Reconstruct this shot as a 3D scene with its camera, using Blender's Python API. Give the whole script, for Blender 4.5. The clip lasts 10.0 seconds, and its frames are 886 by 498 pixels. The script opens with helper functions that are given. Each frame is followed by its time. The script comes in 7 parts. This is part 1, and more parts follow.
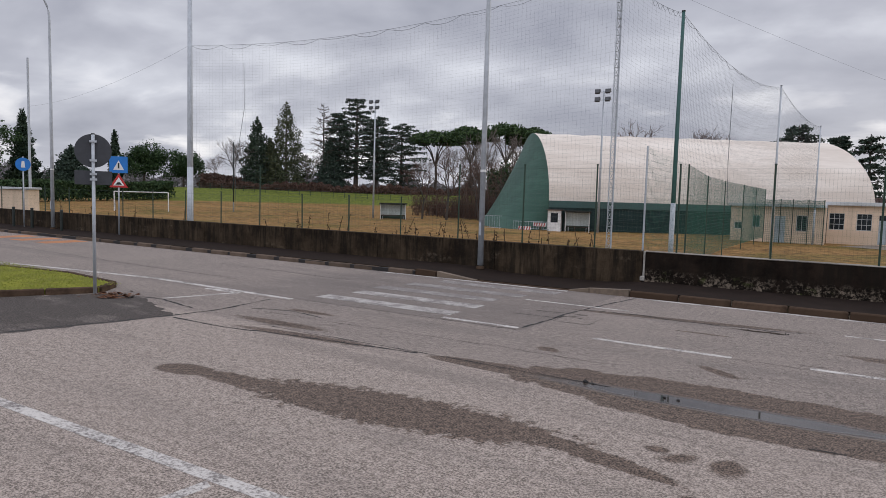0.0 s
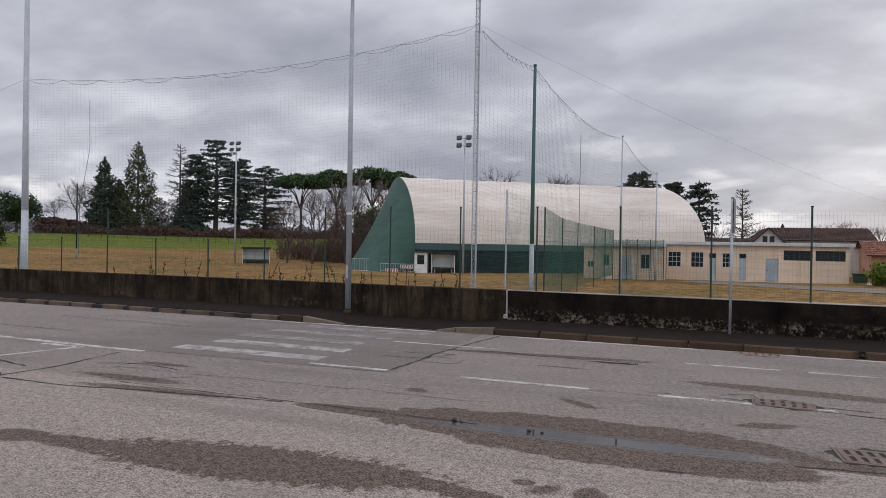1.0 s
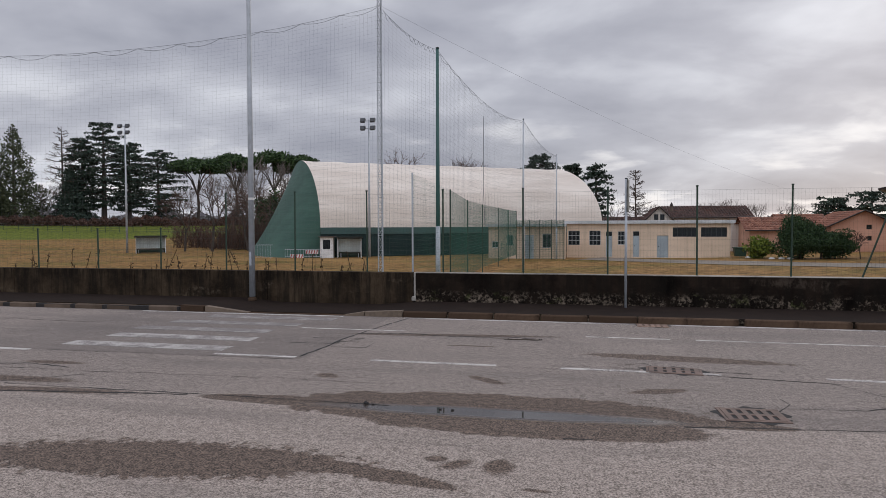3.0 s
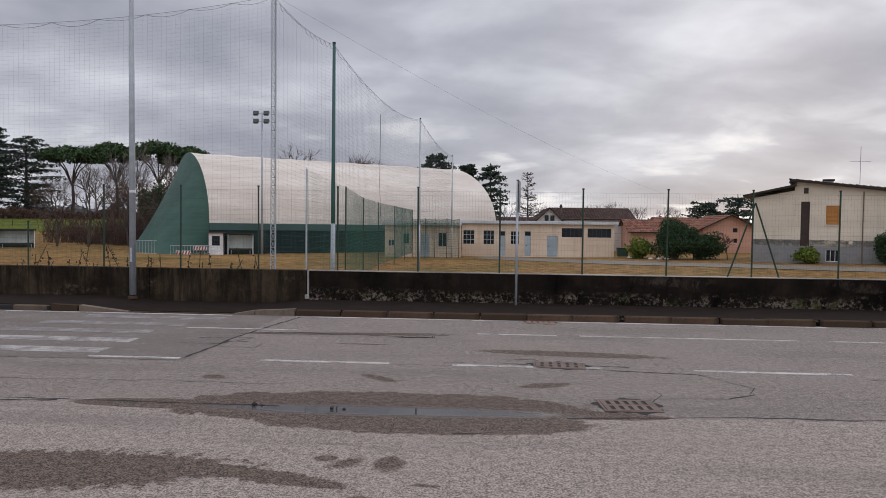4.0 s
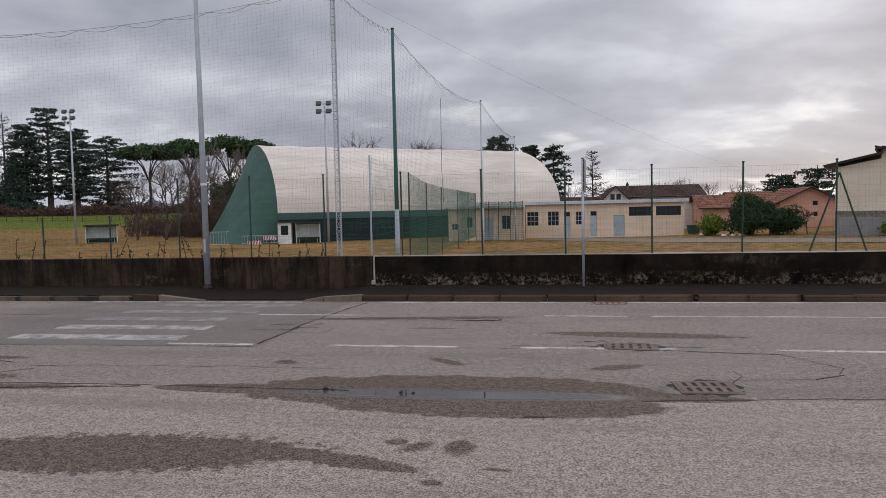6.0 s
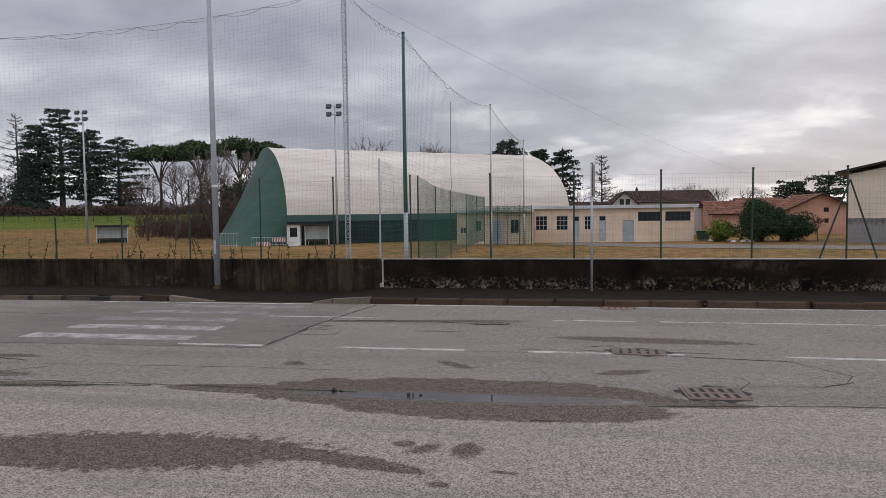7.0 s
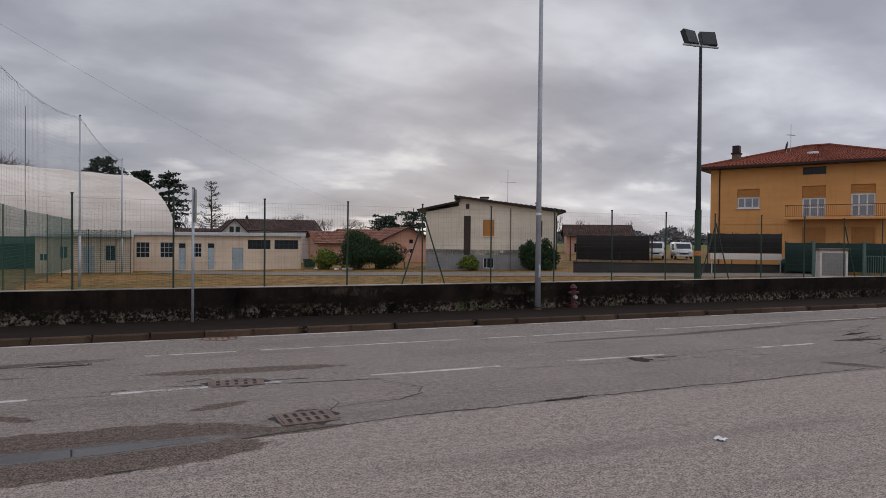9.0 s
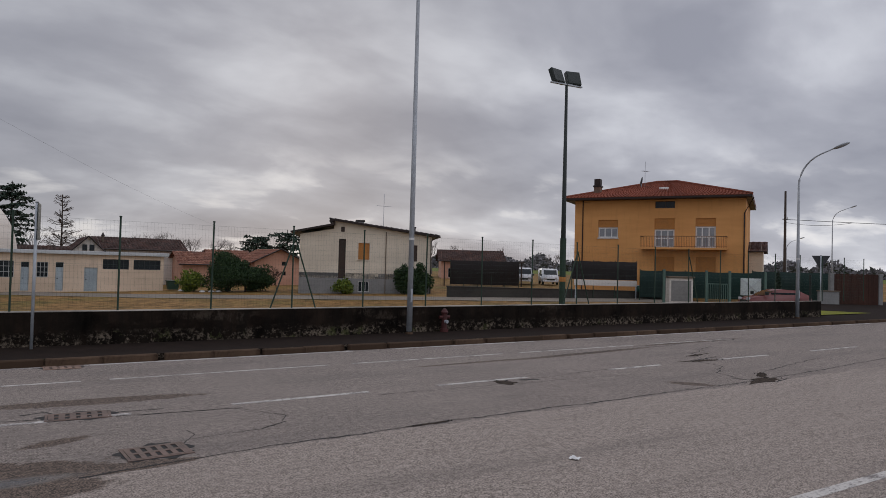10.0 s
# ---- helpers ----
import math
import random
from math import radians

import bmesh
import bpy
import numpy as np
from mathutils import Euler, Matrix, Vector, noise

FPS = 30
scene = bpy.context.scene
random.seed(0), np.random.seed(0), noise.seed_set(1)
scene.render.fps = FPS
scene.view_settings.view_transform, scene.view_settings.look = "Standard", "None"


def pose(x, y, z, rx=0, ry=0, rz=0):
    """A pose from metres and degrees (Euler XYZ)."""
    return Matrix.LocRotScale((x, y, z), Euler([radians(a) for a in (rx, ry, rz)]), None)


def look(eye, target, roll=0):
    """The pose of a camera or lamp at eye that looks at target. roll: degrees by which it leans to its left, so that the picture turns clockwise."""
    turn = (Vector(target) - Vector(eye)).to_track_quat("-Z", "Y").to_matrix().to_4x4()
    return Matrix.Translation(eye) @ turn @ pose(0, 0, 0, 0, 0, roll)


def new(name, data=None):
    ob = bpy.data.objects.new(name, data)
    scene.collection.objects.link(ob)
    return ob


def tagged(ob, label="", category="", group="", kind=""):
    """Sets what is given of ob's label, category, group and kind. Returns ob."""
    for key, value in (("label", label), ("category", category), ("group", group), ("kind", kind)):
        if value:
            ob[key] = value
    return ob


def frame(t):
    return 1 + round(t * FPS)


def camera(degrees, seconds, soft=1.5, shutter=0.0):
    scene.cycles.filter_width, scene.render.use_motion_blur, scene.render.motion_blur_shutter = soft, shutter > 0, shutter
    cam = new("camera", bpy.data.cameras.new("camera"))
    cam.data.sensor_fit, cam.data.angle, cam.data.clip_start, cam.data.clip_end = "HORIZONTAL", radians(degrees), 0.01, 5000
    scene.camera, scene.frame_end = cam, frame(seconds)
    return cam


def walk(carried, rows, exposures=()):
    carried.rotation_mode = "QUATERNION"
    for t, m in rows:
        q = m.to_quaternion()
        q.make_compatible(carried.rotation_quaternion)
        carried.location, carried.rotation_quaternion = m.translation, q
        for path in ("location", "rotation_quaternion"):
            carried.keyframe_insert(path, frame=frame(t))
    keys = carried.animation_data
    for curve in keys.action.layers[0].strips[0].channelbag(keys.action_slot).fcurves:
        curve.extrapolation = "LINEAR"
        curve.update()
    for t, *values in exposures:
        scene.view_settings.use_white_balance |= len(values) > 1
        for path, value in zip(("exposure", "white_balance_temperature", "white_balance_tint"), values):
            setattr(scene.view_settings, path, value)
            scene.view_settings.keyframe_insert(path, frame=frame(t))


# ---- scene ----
cam = camera(67.5, 10.0, 0.8)
PATH = [
    (0, (0.948, -0.055, 2.01), (-0.106, 1.638, 1.853), 1.6),
    (0.5, (0.988, -0.086, 1.994), (0.144, 1.727, 1.967), 2.2),
    (1, (0.964, -0.064, 1.999), (0.261, 1.809, 1.98), 1.0),
    (1.5, (0.973, -0.084, 1.999), (0.438, 1.843, 1.959), -1.1),
    (2, (0.982, -0.1, 1.998), (0.515, 1.844, 1.976), -0.3),
    (3.3, (0.962, -0.113, 1.996), (0.564, 1.845, 1.918), -0.1),
    (3.5, (0.988, -0.112, 2.0), (0.643, 1.857, 1.922), 0.3),
    (4, (1.002, -0.14, 2.0), (0.878, 1.855, 1.928), 0.7),
    (4.5, (1.001, -0.083, 1.981), (0.954, 1.914, 1.888), 0.8),
    (5, (0.982, -0.069, 1.98), (0.85, 1.924, 1.875), 1.2),
    (5.5, (0.976, -0.058, 1.974), (0.754, 1.925, 1.84), -0.3),
    (6.8, (1.001, -0.036, 1.983), (0.596, 1.921, 1.888), -1.2),
    (7, (0.984, -0.09, 1.981), (0.644, 1.878, 1.872), -0.7),
    (7.5, (1.004, -0.081, 1.979), (0.843, 1.909, 1.872), -1.0),
    (8, (1.037, -0.065, 1.98), (1.009, 1.932, 1.872), -0.9),
    (8.5, (1.138, -0.066, 1.982), (1.519, 1.896, 1.898), 1.0),
    (9, (1.171, -0.019, 1.984), (1.948, 1.824, 1.958), 0.6),
    (9.5, (1.162, -0.024, 1.985), (2.032, 1.777, 1.98), 0.0),
    (10, (1.247, -0.064, 2.002), (2.35, 1.603, 2.054), 1.5),
]
walk(cam, [(t, look(eye, target, roll)) for t, eye, target, roll in PATH], [(0, 0.15, 6420, 11), (1, 0.04, 6420, 11), (2, 0.0, 6420, 11), (8, 0.0, 6420, 11), (9, -0.32, 6420, 11), (10, -0.46, 6420, 11)])


# ---- light ----
SUN_AZ = radians(24)      # clockwise from +y
SUN_EL = radians(16)
world = bpy.data.worlds.new("overcast_sky")
scene.world = world
world.use_nodes = True


def overcast(nt):
    """A grey cloud deck: two sizes of cloud on a flat layer, brighter towards the zenith and the hidden sun."""
    n, k = nt.nodes, nt.links
    n.clear()
    out = n.new("ShaderNodeOutputWorld")
    bg = n.new("ShaderNodeBackground")
    tc = n.new("ShaderNodeTexCoord")
    sep = n.new("ShaderNodeSeparateXYZ")
    k.new(tc.outputs["Generated"], sep.inputs[0])

    def math_(op, a, b=0.0, c=0.0, clamp=False):
        m = n.new("ShaderNodeMath")
        m.operation, m.use_clamp = op, clamp
        for i, v in enumerate((a, b, c)):
            if isinstance(v, (int, float)):
                m.inputs[i].default_value = v
            else:
                k.new(v, m.inputs[i])
        return m.outputs[0]

    z = math_("MAXIMUM", sep.outputs[2], 0.0)
    zz = math_("ADD", z, 0.27)
    flat = n.new("ShaderNodeCombineXYZ")
    k.new(math_("DIVIDE", sep.outputs[0], zz), flat.inputs[0])
    k.new(math_("DIVIDE", sep.outputs[1], zz), flat.inputs[1])

    def clouds(scale, detail, rough, dist, off):
        mp = n.new("ShaderNodeMapping")
        mp.inputs["Location"].default_value = off
        mp.inputs["Scale"].default_value = (1.0, 1.25, 1.0)
        mp.inputs["Rotation"].default_value = (0, 0, -0.2)
        k.new(flat.outputs[0], mp.inputs[0])
        t = n.new("ShaderNodeTexNoise")
        t.inputs["Scale"].default_value, t.inputs["Detail"].default_value = scale, detail
        t.inputs["Roughness"].default_value, t.inputs["Distortion"].default_value = rough, dist
        k.new(mp.outputs[0], t.inputs["Vector"])
        return t.outputs["Fac"]

    big = clouds(0.85, 5, 0.50, 0.25, (3.1, 0.7, 0.0))
    small = clouds(2.5, 6, 0.50, 0.25, (0.4, 5.2, 2.0))
    mix = math_("ADD", math_("MULTIPLY", big, 0.62), math_("MULTIPLY", small, 0.38))
    ramp = n.new("ShaderNodeValToRGB")
    e = ramp.color_ramp.elements
    e[0].position, e[0].color = 0.38, (0.315, 0.325, 0.38, 1)
    e[1].position, e[1].color = 0.62, (0.66, 0.675, 0.725, 1)
    m = e.new(0.5)
    m.color = (0.44, 0.45, 0.505, 1)
    k.new(mix, ramp.inputs[0])
    # gaps of light low over the horizon
    low = n.new("ShaderNodeMapRange")
    low.interpolation_type = "SMOOTHSTEP"
    low.inputs["From Min"].default_value, low.inputs["From Max"].default_value = 0.20, 0.04
    k.new(sep.outputs[2], low.inputs[0])
    gap = math_("MULTIPLY", low.outputs[0], math_("MULTIPLY_ADD", small, 6.0, -3.25, clamp=True))
    lit = n.new("ShaderNodeMix")
    lit.data_type = "RGBA"
    k.new(gap, lit.inputs[0])
    k.new(ramp.outputs[0], lit.inputs[6])
    lit.inputs[7].default_value = (0.90, 0.88, 0.87, 1)
    # the sun behind the deck
    sd = n.new("ShaderNodeVectorMath")
    sd.operation = "DOT_PRODUCT"
    k.new(tc.outputs["Generated"], sd.inputs[0])
    sd.inputs[1].default_value = (math.sin(SUN_AZ) * math.cos(SUN_EL * 0.6), math.cos(SUN_AZ) * math.cos(SUN_EL * 0.6), math.sin(SUN_EL * 0.6))
    halo = math_("POWER", math_("MAXIMUM", sd.outputs["Value"], 0.0), 40.0)
    zen = n.new("ShaderNodeMapRange")
    zen.inputs["From Min"].default_value, zen.inputs["From Max"].default_value = 0.40, 0.85
    zen.inputs["To Min"].default_value, zen.inputs["To Max"].default_value = 1.0, 2.1
    zen.interpolation_type = "SMOOTHSTEP"
    k.new(sep.outputs[2], zen.inputs[0])
    # gain added to the unseen sky behind the camera, to light the facing fronts
    back = n.new("ShaderNodeMapRange")
    back.inputs["From Min"].default_value, back.inputs["From Max"].default_value = 0.25, -0.9
    back.inputs["To Min"].default_value, back.inputs["To Max"].default_value = 1.0, 1.55
    back.interpolation_type = "SMOOTHSTEP"
    k.new(sep.outputs[1], back.inputs[0])
    # the deck is brighter towards the end of the road
    east = n.new("ShaderNodeMapRange")
    east.inputs["From Min"].default_value, east.inputs["From Max"].default_value = 0.42, 0.85
    east.inputs["To Min"].default_value, east.inputs["To Max"].default_value = 1.0, 1.30
    east.interpolation_type = "SMOOTHSTEP"
    k.new(sep.outputs[0], east.inputs[0])
    gain = math_("MULTIPLY", math_("MULTIPLY", zen.outputs[0], math_("MULTIPLY", back.outputs[0], east.outputs[0])), math_("MULTIPLY_ADD", halo, 0.12, 1.0))
    deck = n.new("ShaderNodeVectorMath")
    deck.operation = "SCALE"
    k.new(lit.outputs[2], deck.inputs[0])
    k.new(gain, deck.inputs["Scale"])
    sky = n.new("ShaderNodeTexSky")
    sky.sky_type, sky.sun_disc, sky.sun_elevation, sky.sun_rotation = "NISHITA", False, SUN_EL, SUN_AZ
    thin = n.new("ShaderNodeVectorMath")
    thin.operation = "SCALE"
    thin.inputs["Scale"].default_value = 0.004
    k.new(sky.outputs[0], thin.inputs[0])
    total = n.new("ShaderNodeVectorMath")
    k.new(deck.outputs[0], total.inputs[0])
    k.new(thin.outputs[0], total.inputs[1])
    k.new(total.outputs[0], bg.inputs[0])
    bg.inputs[1].default_value = 1.0
    k.new(bg.outputs[0], out.inputs[0])


overcast(world.node_tree)
sun = new("sun", bpy.data.lights.new("sun", "SUN"))
sun.data.energy, sun.data.angle, sun.data.color = 0.5, radians(30), (1.0, 0.95, 0.88)
sun.matrix_world = look((0, 0, 0), (-math.sin(SUN_AZ) * math.cos(SUN_EL), -math.cos(SUN_AZ) * math.cos(SUN_EL), -math.sin(SUN_EL)))


# ---- materials ----
class Nodes:
    """A short hand for building one node material."""

    def __init__(self, name, rough=0.8, metal=0.0, spec=0.4):
        self.mat = bpy.data.materials.new(name)
        self.mat.use_nodes = True
        self.nt = self.mat.node_tree
        self.bsdf = self.nt.nodes["Principled BSDF"]
        self.bsdf.inputs["Roughness"].default_value = rough
        self.bsdf.inputs["Metallic"].default_value = metal
        self.bsdf.inputs["Specular IOR Level"].default_value = spec
        self.tc = self.nt.nodes.new("ShaderNodeTexCoord")
        self.pos = self.tc.outputs["Object"]

    def put(self, socket, v):
        if isinstance(v, (int, float)):
            socket.default_value = v
        elif isinstance(v, tuple):
            socket.default_value = (*v, 1.0) if len(v) == 3 and len(socket.default_value) == 4 else v
        else:
            self.nt.links.new(v, socket)

    def world_pos(self):
        self.pos = self.nt.nodes.new("ShaderNodeNewGeometry").outputs["Position"]
        return self

    def mapped(self, scale=(1, 1, 1), loc=(0, 0, 0), rz=0.0, vec=None):
        m = self.nt.nodes.new("ShaderNodeMapping")
        m.inputs["Scale"].default_value, m.inputs["Location"].default_value = scale, loc
        m.inputs["Rotation"].default_value = (0, 0, rz)
        self.nt.links.new(vec or self.pos, m.inputs[0])
        return m.outputs[0]

    def noise(self, scale, detail=4, rough=0.55, stretch=None, loc=(0, 0, 0), dist=0.0):
        t = self.nt.nodes.new("ShaderNodeTexNoise")
        t.inputs["Scale"].default_value, t.inputs["Detail"].default_value = scale, detail
        t.inputs["Roughness"].default_value, t.inputs["Distortion"].default_value = rough, dist
        self.nt.links.new(self.mapped(stretch or (1, 1, 1), loc), t.inputs["Vector"])
        return t.outputs["Fac"]

    def voronoi(self, scale, feature="F1"):
        t = self.nt.nodes.new("ShaderNodeTexVoronoi")
        t.feature = feature
        t.inputs["Scale"].default_value = scale
        self.nt.links.new(self.pos, t.inputs["Vector"])
        return t.outputs["Distance"]

    def span(self, v, a, b, lo=0.0, hi=1.0, smooth=True):
        m = self.nt.nodes.new("ShaderNodeMapRange")
        m.interpolation_type = "SMOOTHSTEP" if smooth else "LINEAR"
        self.put(m.inputs[0], v)
        for i, x in enumerate((a, b, lo, hi)):
            m.inputs[i + 1].default_value = x
        return m.outputs[0]

    def math(self, op, a, b=0.0, c=0.0):
        m = self.nt.nodes.new("ShaderNodeMath")
        m.operation = op
        for i, v in enumerate((a, b, c)):
            self.put(m.inputs[i], v)
        return m.outputs[0]

    def mix(self, fac, a, b, blend="MIX"):
        m = self.nt.nodes.new("ShaderNodeMix")
        m.data_type, m.blend_type = "RGBA", blend
        self.put(m.inputs[0], fac), self.put(m.inputs[6], a), self.put(m.inputs[7], b)
        return m.outputs[2]

    def axis(self, i, vec=None):
        s = self.nt.nodes.new("ShaderNodeSeparateXYZ")
        self.nt.links.new(vec or self.pos, s.inputs[0])
        return s.outputs[i]

    def random(self):
        return self.nt.nodes.new("ShaderNodeObjectInfo").outputs["Random"]

    def island(self):
        return self.nt.nodes.new("ShaderNodeNewGeometry").outputs["Random Per Island"]

    def color(self, v):
        self.put(self.bsdf.inputs["Base Color"], v)
        return self

    def rough(self, v):
        self.put(self.bsdf.inputs["Roughness"], v)
        return self

    def bump(self, h, strength=0.3, distance=0.01):
        b = self.nt.nodes.new("ShaderNodeBump")
        b.inputs["Strength"].default_value, b.inputs["Distance"].default_value = strength, distance
        self.put(b.inputs["Height"], h)
        self.nt.links.new(b.outputs[0], self.bsdf.inputs["Normal"])
        return self


def plain(name, col, rough=0.7, metal=0.0, grain=20.0, dirt=0.35, spec=0.4, bump=0.15, rand=0.0):
    """A surface of one paint or stuff, with fine grain, broad stains and slight relief."""
    m = Nodes(name, rough, metal, spec)
    fine, broad = m.noise(grain, 4), m.noise(grain * 0.07, 5, 0.6)
    dark = tuple(c * (1 - dirt) for c in col)
    c = m.mix(m.span(broad, 0.35, 0.7), dark, col)
    c = m.mix(m.span(fine, 0.3, 0.75, 0.0, 0.35), c, tuple(min(1.0, x * 1.25) for x in col))
    if rand:
        c = m.mix(m.math("MULTIPLY", m.random(), rand), c, tuple(x * 0.45 for x in col))
    m.color(c).bump(fine, bump, 0.004)
    m.rough(m.span(broad, 0.3, 0.7, max(0.05, rough - 0.12), min(1.0, rough + 0.08)))
    return m.mat


def ellipse(m, cx, cy, rx, ry, angle, soft, ragged, wob):
    """How far a point of the ground lies inside a ragged ellipse: 1 inside, 0 outside."""
    v = m.mapped((1 / rx, 1 / ry, 0), (0, 0, 0), 0, m.mapped((1, 1, 0), (0, 0, 0), radians(-angle), m.mapped((1, 1, 0), (-cx, -cy, 0))))
    ln = m.nt.nodes.new("ShaderNodeVectorMath")
    ln.operation = "LENGTH"
    m.nt.links.new(v, ln.inputs[0])
    d = m.math("ADD", ln.outputs["Value"], m.math("MULTIPLY", m.math("SUBTRACT", wob, 0.5), ragged))
    return m.span(d, 1.0 + soft, 1.0 - soft)


def asphalt():
    m = Nodes("asphalt", 0.9, spec=0.3).world_pos()
    stone = m.math("ADD", m.math("MULTIPLY", m.noise(52, 4, 0.78), 0.72), m.math("MULTIPLY", m.noise(14, 5, 0.7, (1, 1, 1), (3, 1, 0)), 0.28))
    grit = m.noise(170, 2, 0.6)
    patch = m.noise(0.5, 6, 0.6)
    streak = m.noise(0.9, 5, 0.6, (0.16, 1.2, 1))
    edge = m.noise(1.1, 5, 0.65)
    # car park behind, roadway in front; the seam wanders a little round y = 7
    seam = m.span(m.math("ADD", m.axis(1), m.math("MULTIPLY", m.math("SUBTRACT", edge, 0.5), 0.55)), 6.93, 7.03)
    lot = m.mix(m.span(stone, 0.405, 0.60), (0.105, 0.085, 0.071), (0.505, 0.424, 0.366))
    road = m.mix(m.span(stone, 0.405, 0.60), (0.080, 0.066, 0.056), (0.375, 0.316, 0.276))
    # smoother, darker resurfacing round the zebra crossing
    renewed = m.math("MULTIPLY", m.math("MULTIPLY", m.span(m.axis(0), -3.28, -3.32), m.span(m.axis(0), -11.0, -9.0)), m.span(m.axis(1), 9.05, 9.12))
    road = m.mix(m.math("MULTIPLY", renewed, 0.55), road, (0.125, 0.107, 0.097))
    c = m.mix(seam, lot, road)
    c = m.mix(m.span(patch, 0.40, 0.7, 0.0, 0.28), c, (0.31, 0.258, 0.222))
    blotch = m.noise(2.6, 6, 0.68, (1, 1.3, 1), (8, 4, 0))
    c = m.mix(m.span(blotch, 0.54, 0.74, 0.0, 0.35), c, (0.105, 0.084, 0.070))
    c = m.mix(m.span(blotch, 0.44, 0.30, 0.0, 0.3), c, (0.42, 0.36, 0.31))
    c = m.mix(m.span(streak, 0.48, 0.72, 0.0, 0.42), c, (0.125, 0.107, 0.097))
    c = m.mix(m.span(grit, 0.62, 0.75, 0.0, 0.35), c, (0.42, 0.40, 0.38))
    c = m.mix(m.span(m.noise(95, 3, 0.6, (1, 1, 1), (5, 2, 0)), 0.40, 0.31, 0.0, 0.75), c, (0.03, 0.026, 0.023))
    wob = m.noise(2.2, 7, 0.66)
    wob2 = m.noise(8.0, 7, 0.72)
    damp = None
    for cx, cy, rx, ry, a, soft, rag, w in (
            (-0.15, 7.02, 2.35, 0.62, 2, 0.03, 0.7, wob), (-2.3, 6.9, 1.25, 0.20, 1, 0.04, 0.6, wob), (2.0, 6.93, 0.95, 0.17, -2, 0.06, 0.6, wob),
            (0.45, 6.50, 1.75, 0.40, 2, 0.06, 0.7, wob), (1.78, 8.19, 0.36, 0.12, 20, 0.2, 1.2, wob2), (-0.34, 8.36, 0.30, 0.10, -38, 0.2, 1.2, wob2), (-2.48, 8.2, 0.17, 0.11, -20, 0.25, 1.2, wob2),
            (2.35, 10.3, 1.45, 0.22, -4, 0.12, 1.3, wob2), (-1.5, 11.75, 1.9, 0.13, 6, 0.2, 0.9, wob2), (-0.98, 10.75, 0.45, 0.05, 0, 0.2, 0.5, wob2),
            (-2.7, 4.9, 1.75, 0.44, 6, 0.08, 1.6, wob2), (-5.33, 4.64, 0.36, 0.20, 10, 0.12, 0.8, wob), (-4.55, 4.70, 0.6, 0.17, 0, 0.2, 1.6, wob2), (-0.85, 4.98, 0.9, 0.13, -14, 0.1, 1.6, wob2),
            (-0.32, 5.38, 0.10, 0.07, 0, 0.3, 1.5, wob2), (-0.12, 5.28, 0.15, 0.09, 40, 0.4, 1.8, wob2), (0.23, 5.29, 0.13, 0.17, -10, 0.3, 1.3, wob2),
            (0.12, 4.57, 0.08, 0.05, 0, 0.3, 0.5, wob2), (0.58, 4.86, 0.12, 0.03, 0, 0.3, 0.5, wob2),
            (-6.5, 7.2, 0.9, 0.14, 0, 0.3, 1.1, wob2), (-5.6, 6.75, 1.2, 0.13, 4, 0.3, 1.1, wob2), (-6.8, 8.2, 0.5, 0.1, 0, 0.3, 0.8, wob2),
            (13.0, 11.35, 2.6, 0.13, 5, 0.3, 1.2, wob2), (18.0, 12.0, 2.4, 0.15, 3, 0.3, 1.2, wob2), (11.65, 7.46, 0.40, 0.16, -50, 0.2, 1.2, wob2), (9.6, 11.2, 1.6, 0.08, 2, 0.3, 1.0, wob2)):
        d = ellipse(m, cx, cy, rx, ry, a, soft, rag, w)
        damp = d if damp is None else m.math("MAXIMUM", damp, d)
    water = ellipse(m, -0.05, 6.86, 1.75, 0.18, 1, 0.35, 0.6, wob)
    c = m.mix(m.math("MULTIPLY", damp, 0.90), c, m.mix(m.span(stone, 0.43, 0.58), (0.010, 0.007, 0.005), (0.190, 0.132, 0.098)))
    c = m.mix(m.math("MULTIPLY", water, 0.8), c, (0.035, 0.034, 0.034))
    r = m.math("SUBTRACT", 0.95, m.math("MULTIPLY", damp, 0.10))
    r = m.math("MAXIMUM", m.math("SUBTRACT", r, m.math("MULTIPLY", water, 0.9)), 0.03)
    m.color(c).rough(r)
    relief = m.math("MULTIPLY", m.math("ADD", stone, m.math("MULTIPLY", grit, 0.6)), m.math("SUBTRACT", 1.0, water))
    return m.bump(relief, 0.7, 0.014).mat


